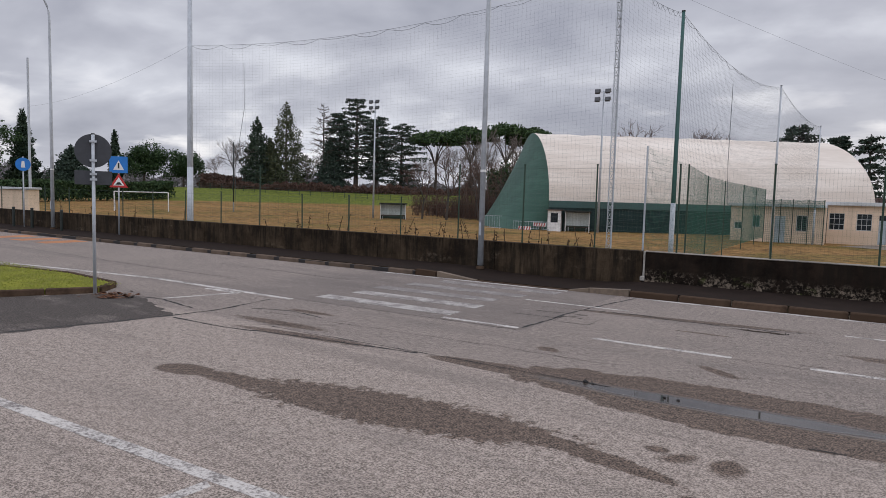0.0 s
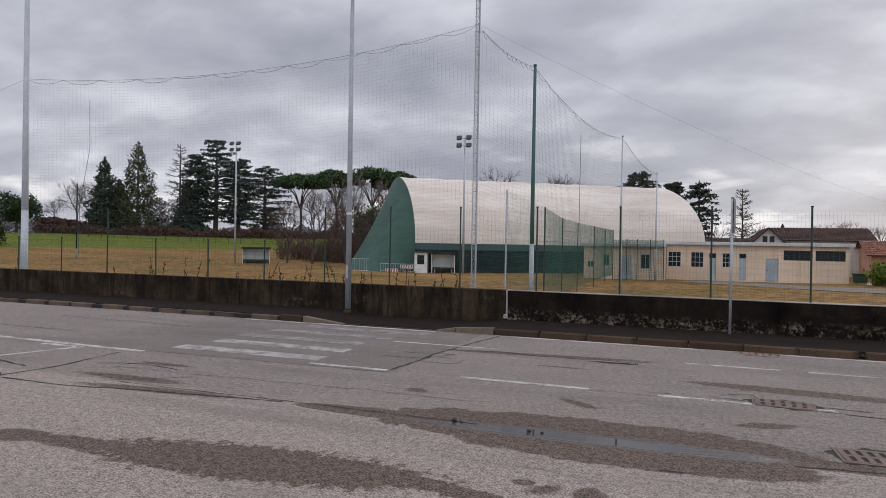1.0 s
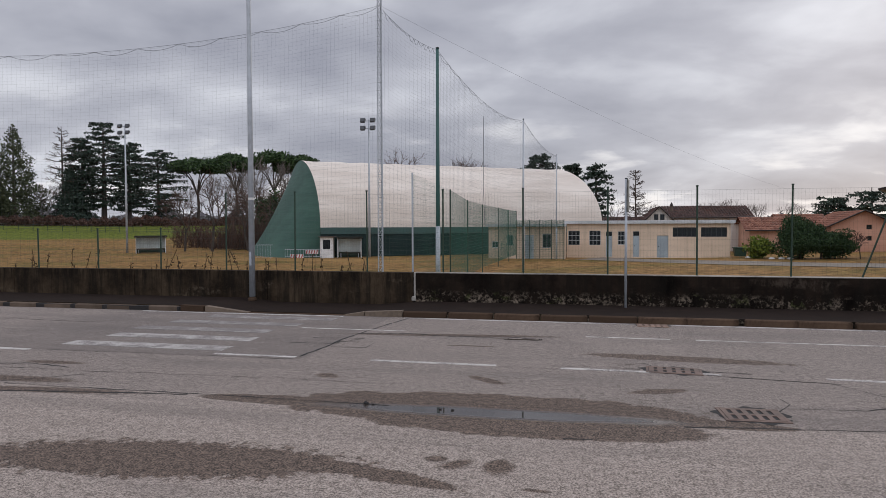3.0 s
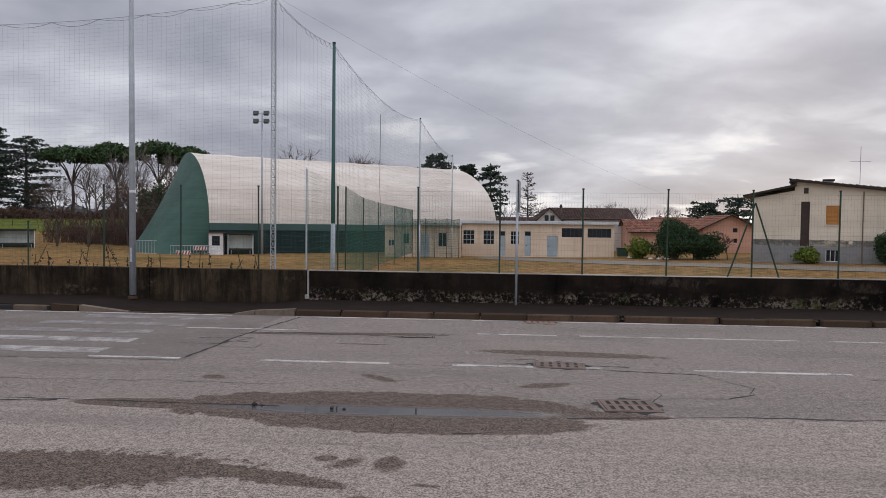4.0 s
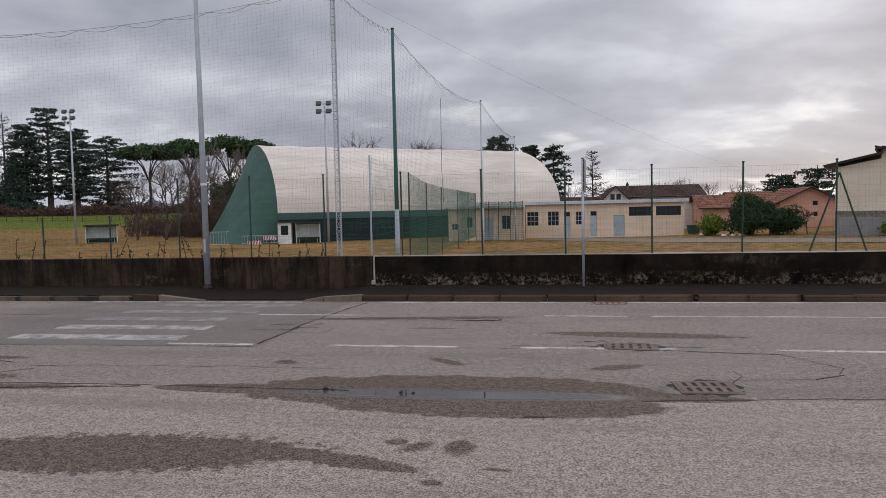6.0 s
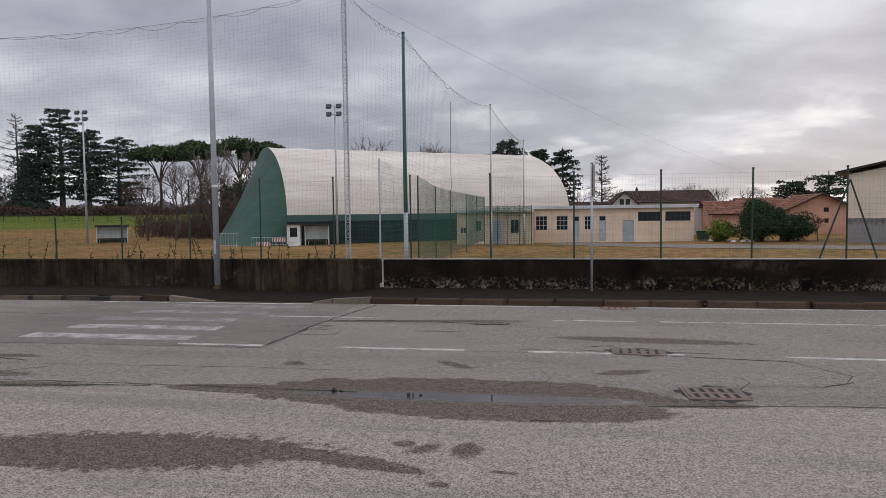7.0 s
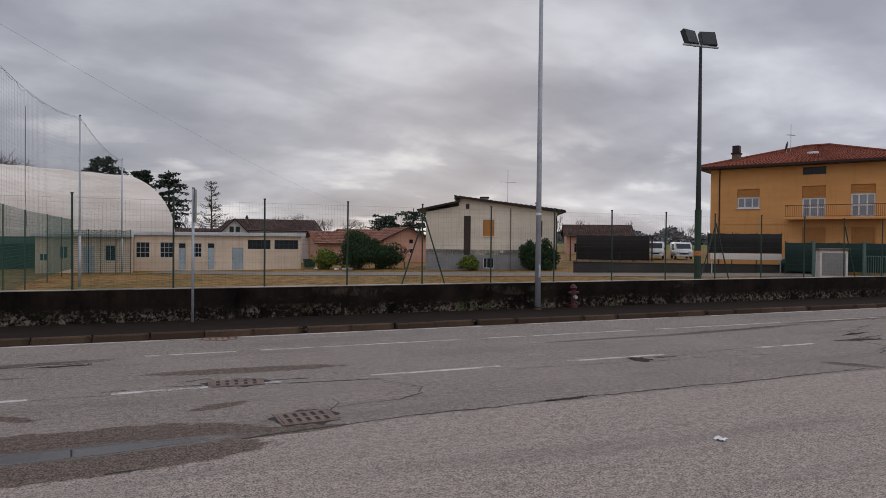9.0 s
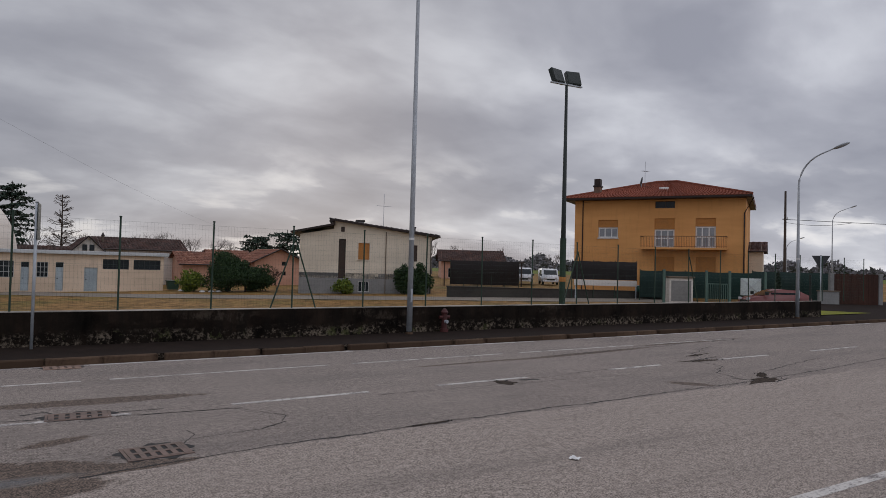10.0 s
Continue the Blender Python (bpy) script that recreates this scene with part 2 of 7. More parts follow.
def field():
    """Dormant football turf: straw with green underneath, a greener bank far off."""
    m = Nodes("winter_turf", 0.95, spec=0.1).world_pos()
    broad, fine = m.noise(0.16, 6, 0.65), m.noise(1.6, 7, 0.72)
    bands = m.noise(0.12, 4, 0.6, (0.15, 1.0, 1.0))
    straw = m.mix(m.span(fine, 0.3, 0.7), (0.080, 0.042, 0.014), (0.33, 0.19, 0.070))
    olive = m.mix(m.span(fine, 0.3, 0.7), (0.036, 0.036, 0.008), (0.165, 0.135, 0.036))
    green = m.mix(m.span(fine, 0.3, 0.7), (0.058, 0.078, 0.012), (0.165, 0.185, 0.036))
    c = m.mix(m.span(broad, 0.44, 0.66, 0.0, 0.75), straw, olive)
    c = m.mix(m.span(bands, 0.5, 0.7, 0.0, 0.45), c, (0.34, 0.205, 0.078))
    ln = m.nt.nodes.new("ShaderNodeVectorMath")
    ln.operation = "LENGTH"
    m.nt.links.new(m.pos, ln.inputs[0])
    r = m.math("ADD", ln.outputs["Value"], m.math("MULTIPLY", broad, 14.0))
    near = m.span(m.axis(1), 40.0, 24.0)
    c = m.mix(m.math("MULTIPLY", m.math("MULTIPLY", near, m.span(m.axis(0), 6.0, -4.0)), 0.55), c, olive)
    c = m.mix(m.span(r, 133.0, 139.0), c, green)
    return m.color(c).bump(fine, 0.8, 0.05).mat


def concrete_wall(name, dark, light, black, peel):
    m = Nodes(name, 0.96, spec=0.08)
    fine, broad = m.noise(26, 6, 0.7), m.noise(1.3, 6, 0.65)
    runs = m.noise(5.5, 7, 0.7, (1.0, 1.0, 0.09))
    c = m.mix(m.span(broad, 0.3, 0.7), dark, light)
    c = m.mix(m.span(runs, 0.40, 0.60, 0.0, black), c, (0.012, 0.010, 0.008))
    c = m.mix(m.span(fine, 0.5, 0.85, 0.0, 0.45), c, light)
    lime = m.math("MULTIPLY", m.span(m.noise(0.9, 5, 0.6, (0.5, 1, 1.6), (4, 9, 2)), 0.56, 0.68), m.span(m.noise(9, 6, 0.7, (1, 1, 0.5)), 0.42, 0.62))
    h = fine
    if peel:
        # render flaked off along the foot, the pale stone behind it shows
        lump = m.math("ADD", m.math("MULTIPLY", m.noise(2.6, 8, 0.72, (1, 1, 1.3)), 0.6), m.math("MULTIPLY", m.noise(9.0, 7, 0.72, (1, 1, 0.8), (2, 5, 1)), 0.4))
        foot = m.span(m.math("ADD", m.axis(2), m.math("MULTIPLY", broad, 0.30)), 0.62, 0.40)
        hole = m.math("MULTIPLY", m.span(lump, 0.45, 0.53), foot)
        stone = m.mix(m.span(m.noise(13, 6, 0.75), 0.44, 0.60), (0.010, 0.008, 0.0065), (0.235, 0.190, 0.145))
        moss = m.span(m.noise(2.0, 5, 0.65, (1, 1, 1), (7, 3, 1)), 0.54, 0.66, 0.0, 0.75)
        c = m.mix(m.math("MULTIPLY", lime, 0.45), c, (0.11, 0.086, 0.066))
        c = m.mix(m.math("MULTIPLY", hole, 0.85), c, m.mix(moss, stone, (0.075, 0.085, 0.030)))
        h = m.math("SUBTRACT", fine, m.math("MULTIPLY", hole, 2.0))
    else:
        c = m.mix(m.math("MULTIPLY", lime, 0.5), c, (0.20, 0.155, 0.11))
        edge = m.math("MULTIPLY", m.span(m.noise(14, 6, 0.7, (1, 1, 0.12), (3, 3, 3)), 0.47, 0.60), m.span(m.axis(2), 0.35, 0.85))
        c = m.mix(m.math("MULTIPLY", edge, 0.8), c, (0.010, 0.008, 0.006))
    return m.color(c).bump(h, 0.8, 0.016).mat


def painted_mark(name, keep, white=0.52):
    """Worn road paint, with the asphalt showing where it has gone."""
    m = Nodes(name, 0.85, spec=0.3).world_pos()
    worn = m.math("ADD", m.math("MULTIPLY", m.noise(34, 4, 0.7), 0.5), m.math("MULTIPLY", m.noise(3.0, 5, 0.65), 0.5))
    c = m.mix(m.span(worn, keep - 0.09, keep + 0.05), (white, white * 0.94, white * 0.87), (0.17, 0.15, 0.14))
    return m.color(c).bump(worn, 0.3, 0.004).mat


def foliage(name, dark, light, rough=0.75):
    m = Nodes(name, rough, spec=0.2)
    c = m.mix(m.island(), dark, light)
    return m.color(c).mat


def roof_tiles(name, a, b, c3):
    m = Nodes(name, 0.85, spec=0.2)
    c = m.mix(m.island(), a, b)
    c = m.mix(m.span(m.noise(0.8, 5, 0.6), 0.5, 0.7, 0.0, 0.7), c, c3)
    return m.color(c).bump(m.noise(18, 4), 0.3, 0.01).mat


def corrugated(name, dark, light):
    m = Nodes(name, 0.8, spec=0.3)
    c = m.mix(m.span(m.noise(0.5, 5, 0.6, (0.2, 1, 1)), 0.35, 0.7), dark, light)
    c = m.mix(m.span(m.noise(2.2, 5, 0.6, (1, 1, 0.12)), 0.5, 0.75, 0.0, 0.3), c, tuple(x * 0.6 for x in dark))
    return m.color(c).bump(m.noise(14, 4), 0.2, 0.01).mat


ZEBRA = painted_mark("zebra_road_paint", 0.52, 0.40)
ASPHALT, TURF, PAINT, FAINT = asphalt(), field(), painted_mark("worn_road_paint", 0.54), painted_mark("very_worn_road_paint", 0.48, 0.33)
SIDEWALK = plain("dark_sidewalk_asphalt", (0.027, 0.0195, 0.016), 0.98, 0, 45, 0.4, 0.05, 0.5)
KERB = plain("kerb_stone", (0.115, 0.076, 0.052), 0.97, 0, 22, 0.8, 0.05, 0.4, 0.9)
KERB_PALE = plain("pale_kerb_concrete", (0.205, 0.158, 0.118), 0.9, 0, 16, 0.45, 0.3, 0.4, 0.35)
KERB_LEFT = plain("stained_kerb_concrete", (0.15, 0.112, 0.085), 0.95, 0, 16, 0.6, 0.1, 0.4, 0.8)
WALL_GREY = concrete_wall("stained_concrete", (0.018, 0.0125, 0.008), (0.078, 0.056, 0.036), 0.75, False)
WALL_BLACK = concrete_wall("blackened_render", (0.003, 0.0023, 0.0019), (0.029, 0.020, 0.0145), 0.7, True)
COPING = plain("wall_top_lime", (0.34, 0.31, 0.27), 0.9, 0, 12, 0.7, 0.2, 0.3)
MORTAR = plain("dirty_white_mortar", (0.48, 0.45, 0.40), 0.9, 0, 14, 0.6)
WHITE = plain("white_paint", (0.74, 0.73, 0.71), 0.6, 0, 15, 0.25)
GALV = plain("galvanised_steel", (0.46, 0.49, 0.52), 0.5, 0.15, 9, 0.3, 0.5, 0.05)
GREEN_STEEL = plain("dark_green_steel", (0.022, 0.05, 0.03), 0.6, 0.0, 20, 0.4)
TEAL_STEEL = plain("teal_painted_steel", (0.035, 0.10, 0.09), 0.55, 0.0, 12, 0.3)
BLACK_STEEL = plain("black_green_steel", (0.012, 0.018, 0.015), 0.55, 0.0, 12, 0.3)
WIRE = plain("fence_wire", (0.03, 0.055, 0.04), 0.6, 0.0, 20, 0.2)
NET = plain("net_cord", (0.09, 0.10, 0.10), 0.85, 0.0, 20, 0.2)
NET_GREEN = plain("green_net_cord", (0.03, 0.125, 0.085), 0.85, 0.0, 20, 0.2)
GREY_BACK = plain("grey_sign_back", (0.055, 0.058, 0.065), 0.6, 0.2, 12, 0.3)
BLUE_SIGN = plain("blue_sign_face", (0.015, 0.17, 0.52), 0.4, 0.0, 12, 0.15)
RED_SIGN = plain("red_sign_border", (0.5, 0.03, 0.03), 0.4, 0.0, 12, 0.15)
RUST = plain("rusty_iron", (0.20, 0.14, 0.115), 0.8, 0.3, 30, 0.55, 0.4, 0.5)
CRACK = plain("dark_crack_and_pit_shade", (0.028, 0.026, 0.025), 0.95, 0, 60, 0.4)
RED_IRON = plain("faded_red_hydrant", (0.085, 0.022, 0.020), 0.65, 0, 25, 0.5)


# ---- building blocks ----
def finish(name, bm, material, parent=None, label="", smooth=False):
    me = bpy.data.meshes.new(name)
    bm.normal_update()
    bm.to_mesh(me)
    bm.free()
    me.materials.append(material)
    if smooth:
        me.polygons.foreach_set("use_smooth", [True] * len(me.polygons))
    ob = new(name, me)
    if parent:
        ob.parent = parent
    return tagged(ob, label)


def part(name, bm, material, parent, label="", smooth=False):
    return finish(name, bm, material, parent, label, smooth)


def thing(name, m, label, category, group="", kind=""):
    ob = new(name)
    ob.empty_display_size = 0.3
    ob.matrix_basis = m
    return tagged(ob, label, category, group, kind)


def structure(name, bm, material, label, category, smooth=False):
    return tagged(finish(name, bm, material, None, label, smooth), "", category, "", "structure")


def box(x0, x1, y0, y1, z0, z1, bevel=0.0, bm=None, m=None):
    own = bmesh.new()
    bmesh.ops.create_cube(own, size=1, matrix=Matrix.Translation(((x0 + x1) / 2, (y0 + y1) / 2, (z0 + z1) / 2)) @ Matrix.Diagonal((abs(x1 - x0), abs(y1 - y0), abs(z1 - z0), 1)))
    if bevel:
        bmesh.ops.bevel(own, geom=own.edges[:], offset=bevel, segments=1, affect="EDGES")
    if m:
        own.transform(m)
    if bm is None:
        return own
    add(bm, own)
    return bm


def add(bm, other):
    me = bpy.data.meshes.new("tmp")
    other.to_mesh(me)
    other.free()
    bm.from_mesh(me)
    bpy.data.meshes.remove(me)
    return bm


def tube(points, radii, n=8, bm=None, cap=True):
    """A round bar along points; radii is one number or one for each point."""
    bm = bm or bmesh.new()
    pts = [Vector(p) for p in points]
    if isinstance(radii, (int, float)):
        radii = [radii] * len(pts)
    rings = []
    for i, p in enumerate(pts):
        d = (pts[min(i + 1, len(pts) - 1)] - pts[max(i - 1, 0)]).normalized()
        side = d.orthogonal().normalized() if abs(d.z) > 0.95 else d.cross(Vector((0, 0, 1))).normalized()
        up = side.cross(d)
        rings.append([bm.verts.new(p + radii[i] * (math.cos(a) * side + math.sin(a) * up)) for a in (2 * math.pi * j / n for j in range(n))])
    for a, b in zip(rings, rings[1:]):
        for j in range(n):
            bm.faces.new((a[j], a[(j + 1) % n], b[(j + 1) % n], b[j]))
    if cap:
        bm.faces.new(rings[0][::-1])
        bm.faces.new(rings[-1])
    bmesh.ops.recalc_face_normals(bm, faces=bm.faces[:]) if len(bm.faces) < 400 else None
    return bm


def prism(outline, depth, m=None, bm=None):
    """A flat outline in x and z, made solid from y = 0 to y = depth."""
    own = bmesh.new()
    f0 = own.faces.new([own.verts.new((x, 0, z)) for x, z in outline])
    r = bmesh.ops.extrude_face_region(own, geom=[f0])
    bmesh.ops.translate(own, vec=(0, depth, 0), verts=[v for v in r["geom"] if isinstance(v, bmesh.types.BMVert)])
    bmesh.ops.recalc_face_normals(own, faces=own.faces[:])
    if m:
        own.transform(m)
    if bm is None:
        return own
    return add(bm, own)


def bars(lines, r, name, material, parent=None, label=""):
    """Many thin three-sided wires as one mesh: lines of points."""
    verts, faces = [], []
    for pts in lines:
        base = len(verts)
        for i, p in enumerate(pts):
            d = (Vector(pts[min(i + 1, len(pts) - 1)]) - Vector(pts[max(i - 1, 0)])).normalized()
            s = d.orthogonal().normalized()
            u = d.cross(s)
            for a in (0.3, 2.394, 4.489):
                verts.append(Vector(p) + r * (math.cos(a) * s + math.sin(a) * u))
        for i in range(len(pts) - 1):
            for j in range(3):
                a, b = base + 3 * i + j, base + 3 * i + (j + 1) % 3
                faces.append((a, b, b + 3, a + 3))
    me = bpy.data.meshes.new(name)
    me.from_pydata([tuple(v) for v in verts], [], faces)
    me.materials.append(material)
    ob = new(name, me)
    if parent:
        ob.parent = parent
    return tagged(ob, label, kind="stuff" if parent else "")


def ramp(a, b, v):
    return min(max((v - a) / (b - a), 0.0), 1.0)


def ground_z(x, y):
    """The height of the playing field and the land behind it."""
    r = math.hypot(x, y)
    return -1.0 + 0.021 * min(max(x - 8, 0), 48) + 1.04 * ramp(85, 130, r) + 2.46 * ramp(130, 150, r) * ramp(-10, -60, x)


# ---- ground, road, pavement ----
def sheet(name, xs, ys, height, material, label, category):
    bm = bmesh.new()
    grid = [[bm.verts.new((x, y, height(x, y))) for y in ys] for x in xs]
    for a, b in zip(grid, grid[1:]):
        for i in range(len(ys) - 1):
            bm.faces.new((a[i], b[i], b[i + 1], a[i + 1]))
    return structure(name, bm, material, label, category, True)


def steps(*spans):
    out = []
    for a, b, n in spans:
        out += [a + (b - a) * i / n for i in range(n)]
    return out + [spans[-1][1]]


road = sheet("road", steps((-1500, -60, 6), (-60, 60, 12), (60, 1500, 6)), steps((-1500, -40, 5), (-40, 13.95, 8)), lambda x, y: 0.0, ASPHALT, "worn grey asphalt road and car park with damp patches", "road")
ground = sheet("ground", steps((-1500, -200, 6), (-200, 120, 64), (120, 1500, 6)), steps((16.15, 160, 48), (160, 260, 5), (260, 2500, 6)), ground_z, TURF, "straw-coloured winter football field with a green bank behind", "grass field")


def walk_height(x):
    """The pavement is lowered where the zebra crossing meets it."""
    return 0.125 - 0.10 * min(ramp(-8.0, -6.9, x), 1 - ramp(-4.3, -3.1, x)) if x < 33 else 0.125


pavement = sheet("pavement", steps((-1500, -60, 4), (-60, -9, 10), (-9, -2, 28), (-2, 60, 12), (60, 1500, 4)), [14.05, 15.0, 16.3], lambda x, y: walk_height(x), SIDEWALK, "dark asphalt pavement between kerb and wall", "pavement")

wall = thing("wall_1", pose(0, 0, 0), "low stained grey concrete wall along the pavement", "wall", "", "structure")
SEG = 4.0
x = -123.36
while x < -3.4:
    x1 = min(x + SEG, -3.36)
    part("wall_panel", box(x + 0.006, x1 - 0.006, 15.95, 16.22, -1.2, 0.842, 0.01), WALL_GREY, wall)
    x = x1
wall = thing("wall_2", pose(0, 0, 0), "low wall of blackened render, flaked to pale stone along its foot", "wall", "", "structure")
part("wall_body", box(-3.30, 33.0, 15.95, 16.22, -1.2, 0.83), WALL_BLACK, wall)
part("coping", box(-3.30, 33.0, 15.945, 16.225, 0.83, 0.848, 0.006), COPING, wall, "thin pale lime-stained wall top")
part("end_strip", box(-3.345, -3.30, 15.93, 16.22, 0.13, 0.85, 0.006), MORTAR, wall, "white painted edge where the walls meet")
part("end_block", box(-3.40, -3.29, 15.90, 15.95, 0.13, 0.25, 0.02), MORTAR, wall, "white lump of mortar")

# ---- kerbs ----
kerb = thing("kerb", pose(0, 0, 0), "row of worn kerb stones along the pavement", "kerb", "", "structure")
stone_bm = box(0, 0.97, 13.90, 14.06, -0.2, 0.128, 0.02)
stone = part("kerb_stone", stone_bm, KERB, kerb)
stone.matrix_basis = pose(-3.05, 0, 0)
for i in range(1, 64):
    s = new("kerb_stone", stone.data)
    s.parent = kerb
    s.matrix_basis = pose(-3.05 + i, random.uniform(-0.006, 0.006), random.uniform(-0.008, 0.006), 0, 0, random.uniform(-0.3, 0.3))
left = part("kerb_stone", box(0, 0.80, 13.92, 14.06, -0.2, 0.115, 0.025), KERB_LEFT, kerb)
left.matrix_basis = pose(-9.45, 0, 0)
for i in range(1, 60):
    s = new("kerb_stone", left.data)
    s.parent = kerb
    s.matrix_basis = pose(-9.45 - i * 1.0 + random.uniform(-0.03, 0.03), random.uniform(-0.015, 0.015), random.uniform(-0.012, 0.008), 0, 0, random.uniform(-0.8, 0.8))
part("kerb_backing", box(-70, -8.6, 13.93, 14.05, -0.2, 0.10), CRACK, kerb, "dark gaps between the stones")
part("end_stone", prism([(-8.55, -0.1), (-7.95, -0.1), (-7.95, 0.13), (-8.55, 0.15)], 0.16, pose(0, 13.9, 0)), KERB, kerb)
part("ramp_stone", prism([(-7.9, -0.1), (-6.8, -0.1), (-6.8, 0.015), (-7.9, 0.14)], 0.16, pose(0, 13.9, 0)), KERB_PALE, kerb, "pale sloping kerb stone")
part("flush_stone", box(-6.78, -4.45, 13.9, 14.06, -0.2, 0.012), KERB, kerb)
part("ramp_stone", prism([(-4.42, -0.1), (-3.95, -0.1), (-3.95, 0.10), (-4.42, 0.02)], 0.16, pose(0, 13.9, 0)), KERB_PALE, kerb, "pale sloping kerb stone")
part("ramp_stone", prism([(-3.93, -0.1), (-3.07, -0.1), (-3.07, 0.145), (-3.93, 0.10)], 0.16, pose(0, 13.9, 0)), KERB_PALE, kerb, "pale sloping kerb stone")


# ---- road markings ----
def mark(name, corners, label, group="", z=0.004, paint=None):
    bm = bmesh.new()
    top = [bm.verts.new((x, y, z)) for x, y in corners]
    low = [bm.verts.new((x, y, -0.002)) for x, y in corners]
    bm.faces.new(top)
    for i in range(len(top)):
        bm.faces.new((low[i], low[(i + 1) % len(top)], top[(i + 1) % len(top)], top[i]))
    bmesh.ops.recalc_face_normals(bm, faces=bm.faces[:])
    return tagged(finish(name, bm, paint or PAINT, None, label), "", "road marking", group, "structure")


def bar(x0, x1, y, w=0.11, name="centre_line_dash", label="worn white dash of the centre line", group="centre line dashes"):
    return mark(name, [(x0, y - w / 2), (x1, y - w / 2), (x1, y + w / 2), (x0, y + w / 2)], label, group, 0.004, PAINT)


for x0, x1 in ((-4.83, -3.44), (-2.23, -0.34), (0.57, 2.69), (3.97, 6.1), (7.38, 9.34), (11.52, 13.12), (15.2, 17.2), (19.3, 21.8), (24.5, 26.8)):
    bar(x0, x1, 9.28, 0.10)
for x0, x1 in ((-4.6, -2.5), (0.9, 2.35), (2.77, 6.65), (7.15, 11.0), (11.5, 15.5), (16.2, 20.0)):
    bar(x0, x1, 12.06, 0.07, "edge_line", "faint worn white edge line", "edge lines")
for x0, x1 in ((-9.5, -4.4), (-3.0, 1.85), (2.55, 8.0), (9.0, 13.5), (15.0, 33.0)):
    bar(x0, x1, 13.80, 0.11, "gutter_line", "broken pale line along the gutter", "gutter lines")
for i, (x0, x1, y) in enumerate(((-7.9, -4.85, 9.72), (-7.75, -4.85, 10.62), (-7.9, -5.0, 11.5), (-7.7, -4.8, 12.4), (-7.4, -4.4, 13.3))):
    mark("zebra_stripe", [(x0, y - 0.2), (x1, y - 0.2), (x1, y + 0.2), (x0, y + 0.2)], "worn white zebra crossing stripe", "zebra crossing", 0.004, ZEBRA if i < 2 else FAINT)
mark("give_way_line", [(-17.8, 8.33), (-12.4, 9.06), (-8.03, 8.93), (-8.03, 9.05), (-12.4, 9.2), (-17.8, 8.47)], "white line round the car park mouth")
mark("corner_line", [(-9.85, 7.49), (-9.75, 7.56), (-9.3, 8.86), (-9.42, 8.86)], "worn white corner line")
mark("corner_line", [(-10.3, 8.80), (-9.3, 8.80), (-9.3, 8.90), (-10.3, 8.95)], "worn white corner line")
mark("parking_line", [(-12.0, 2.72), (2.3, 2.98), (2.3, 3.10), (-12.0, 2.85)], "white parking bay line")
mark("parking_line", [(-2.76, 2.88), (-2.66, 2.84), (-3.1, -1.8), (-3.2, -1.8)], "white parking bay line")
mark("parking_line", [(6.2, 3.12), (16.0, 2.80), (16.0, 2.92), (6.2, 3.24)], "white parking bay line")
HUMP = plain("orange_road_paint", (0.48, 0.20, 0.08), 0.85, 0, 12, 0.5)
for x0 in (-27.4, -25.6, -23.9):
    mark("speed_hump_stripe", [(x0, 12.2), (x0 + 0.9, 12.2), (x0 + 0.9, 13.7), (x0, 13.7)], "worn orange speed hump stripe", "speed hump stripes", 0.004, HUMP)


# a patch of newer, darker asphalt between the island and the car park
def worn_patch():
    m = Nodes("newer_dark_asphalt", 0.93, spec=0.25).world_pos()
    stone, broad = m.noise(44, 5, 0.75), m.noise(1.4, 6, 0.65, (0.5, 1.2, 1))
    c = m.mix(m.span(stone, 0.40, 0.62), (0.020, 0.017, 0.015), (0.125, 0.105, 0.092))
    c = m.mix(m.span(broad, 0.52, 0.64, 0.0, 0.5), c, m.mix(m.span(stone, 0.40, 0.62), (0.07, 0.058, 0.05), (0.30, 0.255, 0.225)))
    return m.color(c).bump(stone, 0.7, 0.014).mat


PATCH = worn_patch()
bm = bmesh.new()
edge = [(-8.75, 4.1), (-8.5, 5.3), (-8.2, 6.55), (-9.2, 6.95), (-10.2, 7.35), (-11.0, 7.2), (-12.0, 5.7), (-18.0, -1.2), (-13.5, -1.2), (-10.5, 2.5)]
ragged = []
for (ax, ay), (bx, by) in zip(edge, edge[1:] + edge[:1]):
    n = max(1, int(math.dist((ax, ay), (bx, by)) / 0.12))
    ragged += [(ax + (bx - ax) * k / n + random.uniform(-0.06, 0.06), ay + (by - ay) * k / n + random.uniform(-0.06, 0.06)) for k in range(n)]
bm.faces.new([bm.verts.new((x, y, 0.003)) for x, y in ragged])
structure("asphalt_patch", bm, PATCH, "patch of newer dark asphalt beside the grass island", "road")


# ---- the fence on the wall ----
fence = thing("fence", pose(0, 0, 0), "green steel mesh fence standing on the low wall", "fence")


def fence_post(x, top, y=16.09):
    bm = tube([(0, 0, 0), (0, 0, top - 0.82)], 0.021, 8)
    tube([(0, 0, top - 0.82), (0, 0, top - 0.79)], 0.03, 8, bm)
    p = part("post", bm, GREEN_STEEL, fence)
    p.matrix_basis = pose(x, y, 0.82, random.uniform(-0.5, 0.5), random.uniform(-0.4, 0.4))
    return p


for i in range(23):
    fence_post(-6.62 + 2.0 * i, 2.9)
for i in range(26):
    fence_post(-8.62 - 2.0 * i, 2.9 if i == 0 or i == 4 else 1.95)


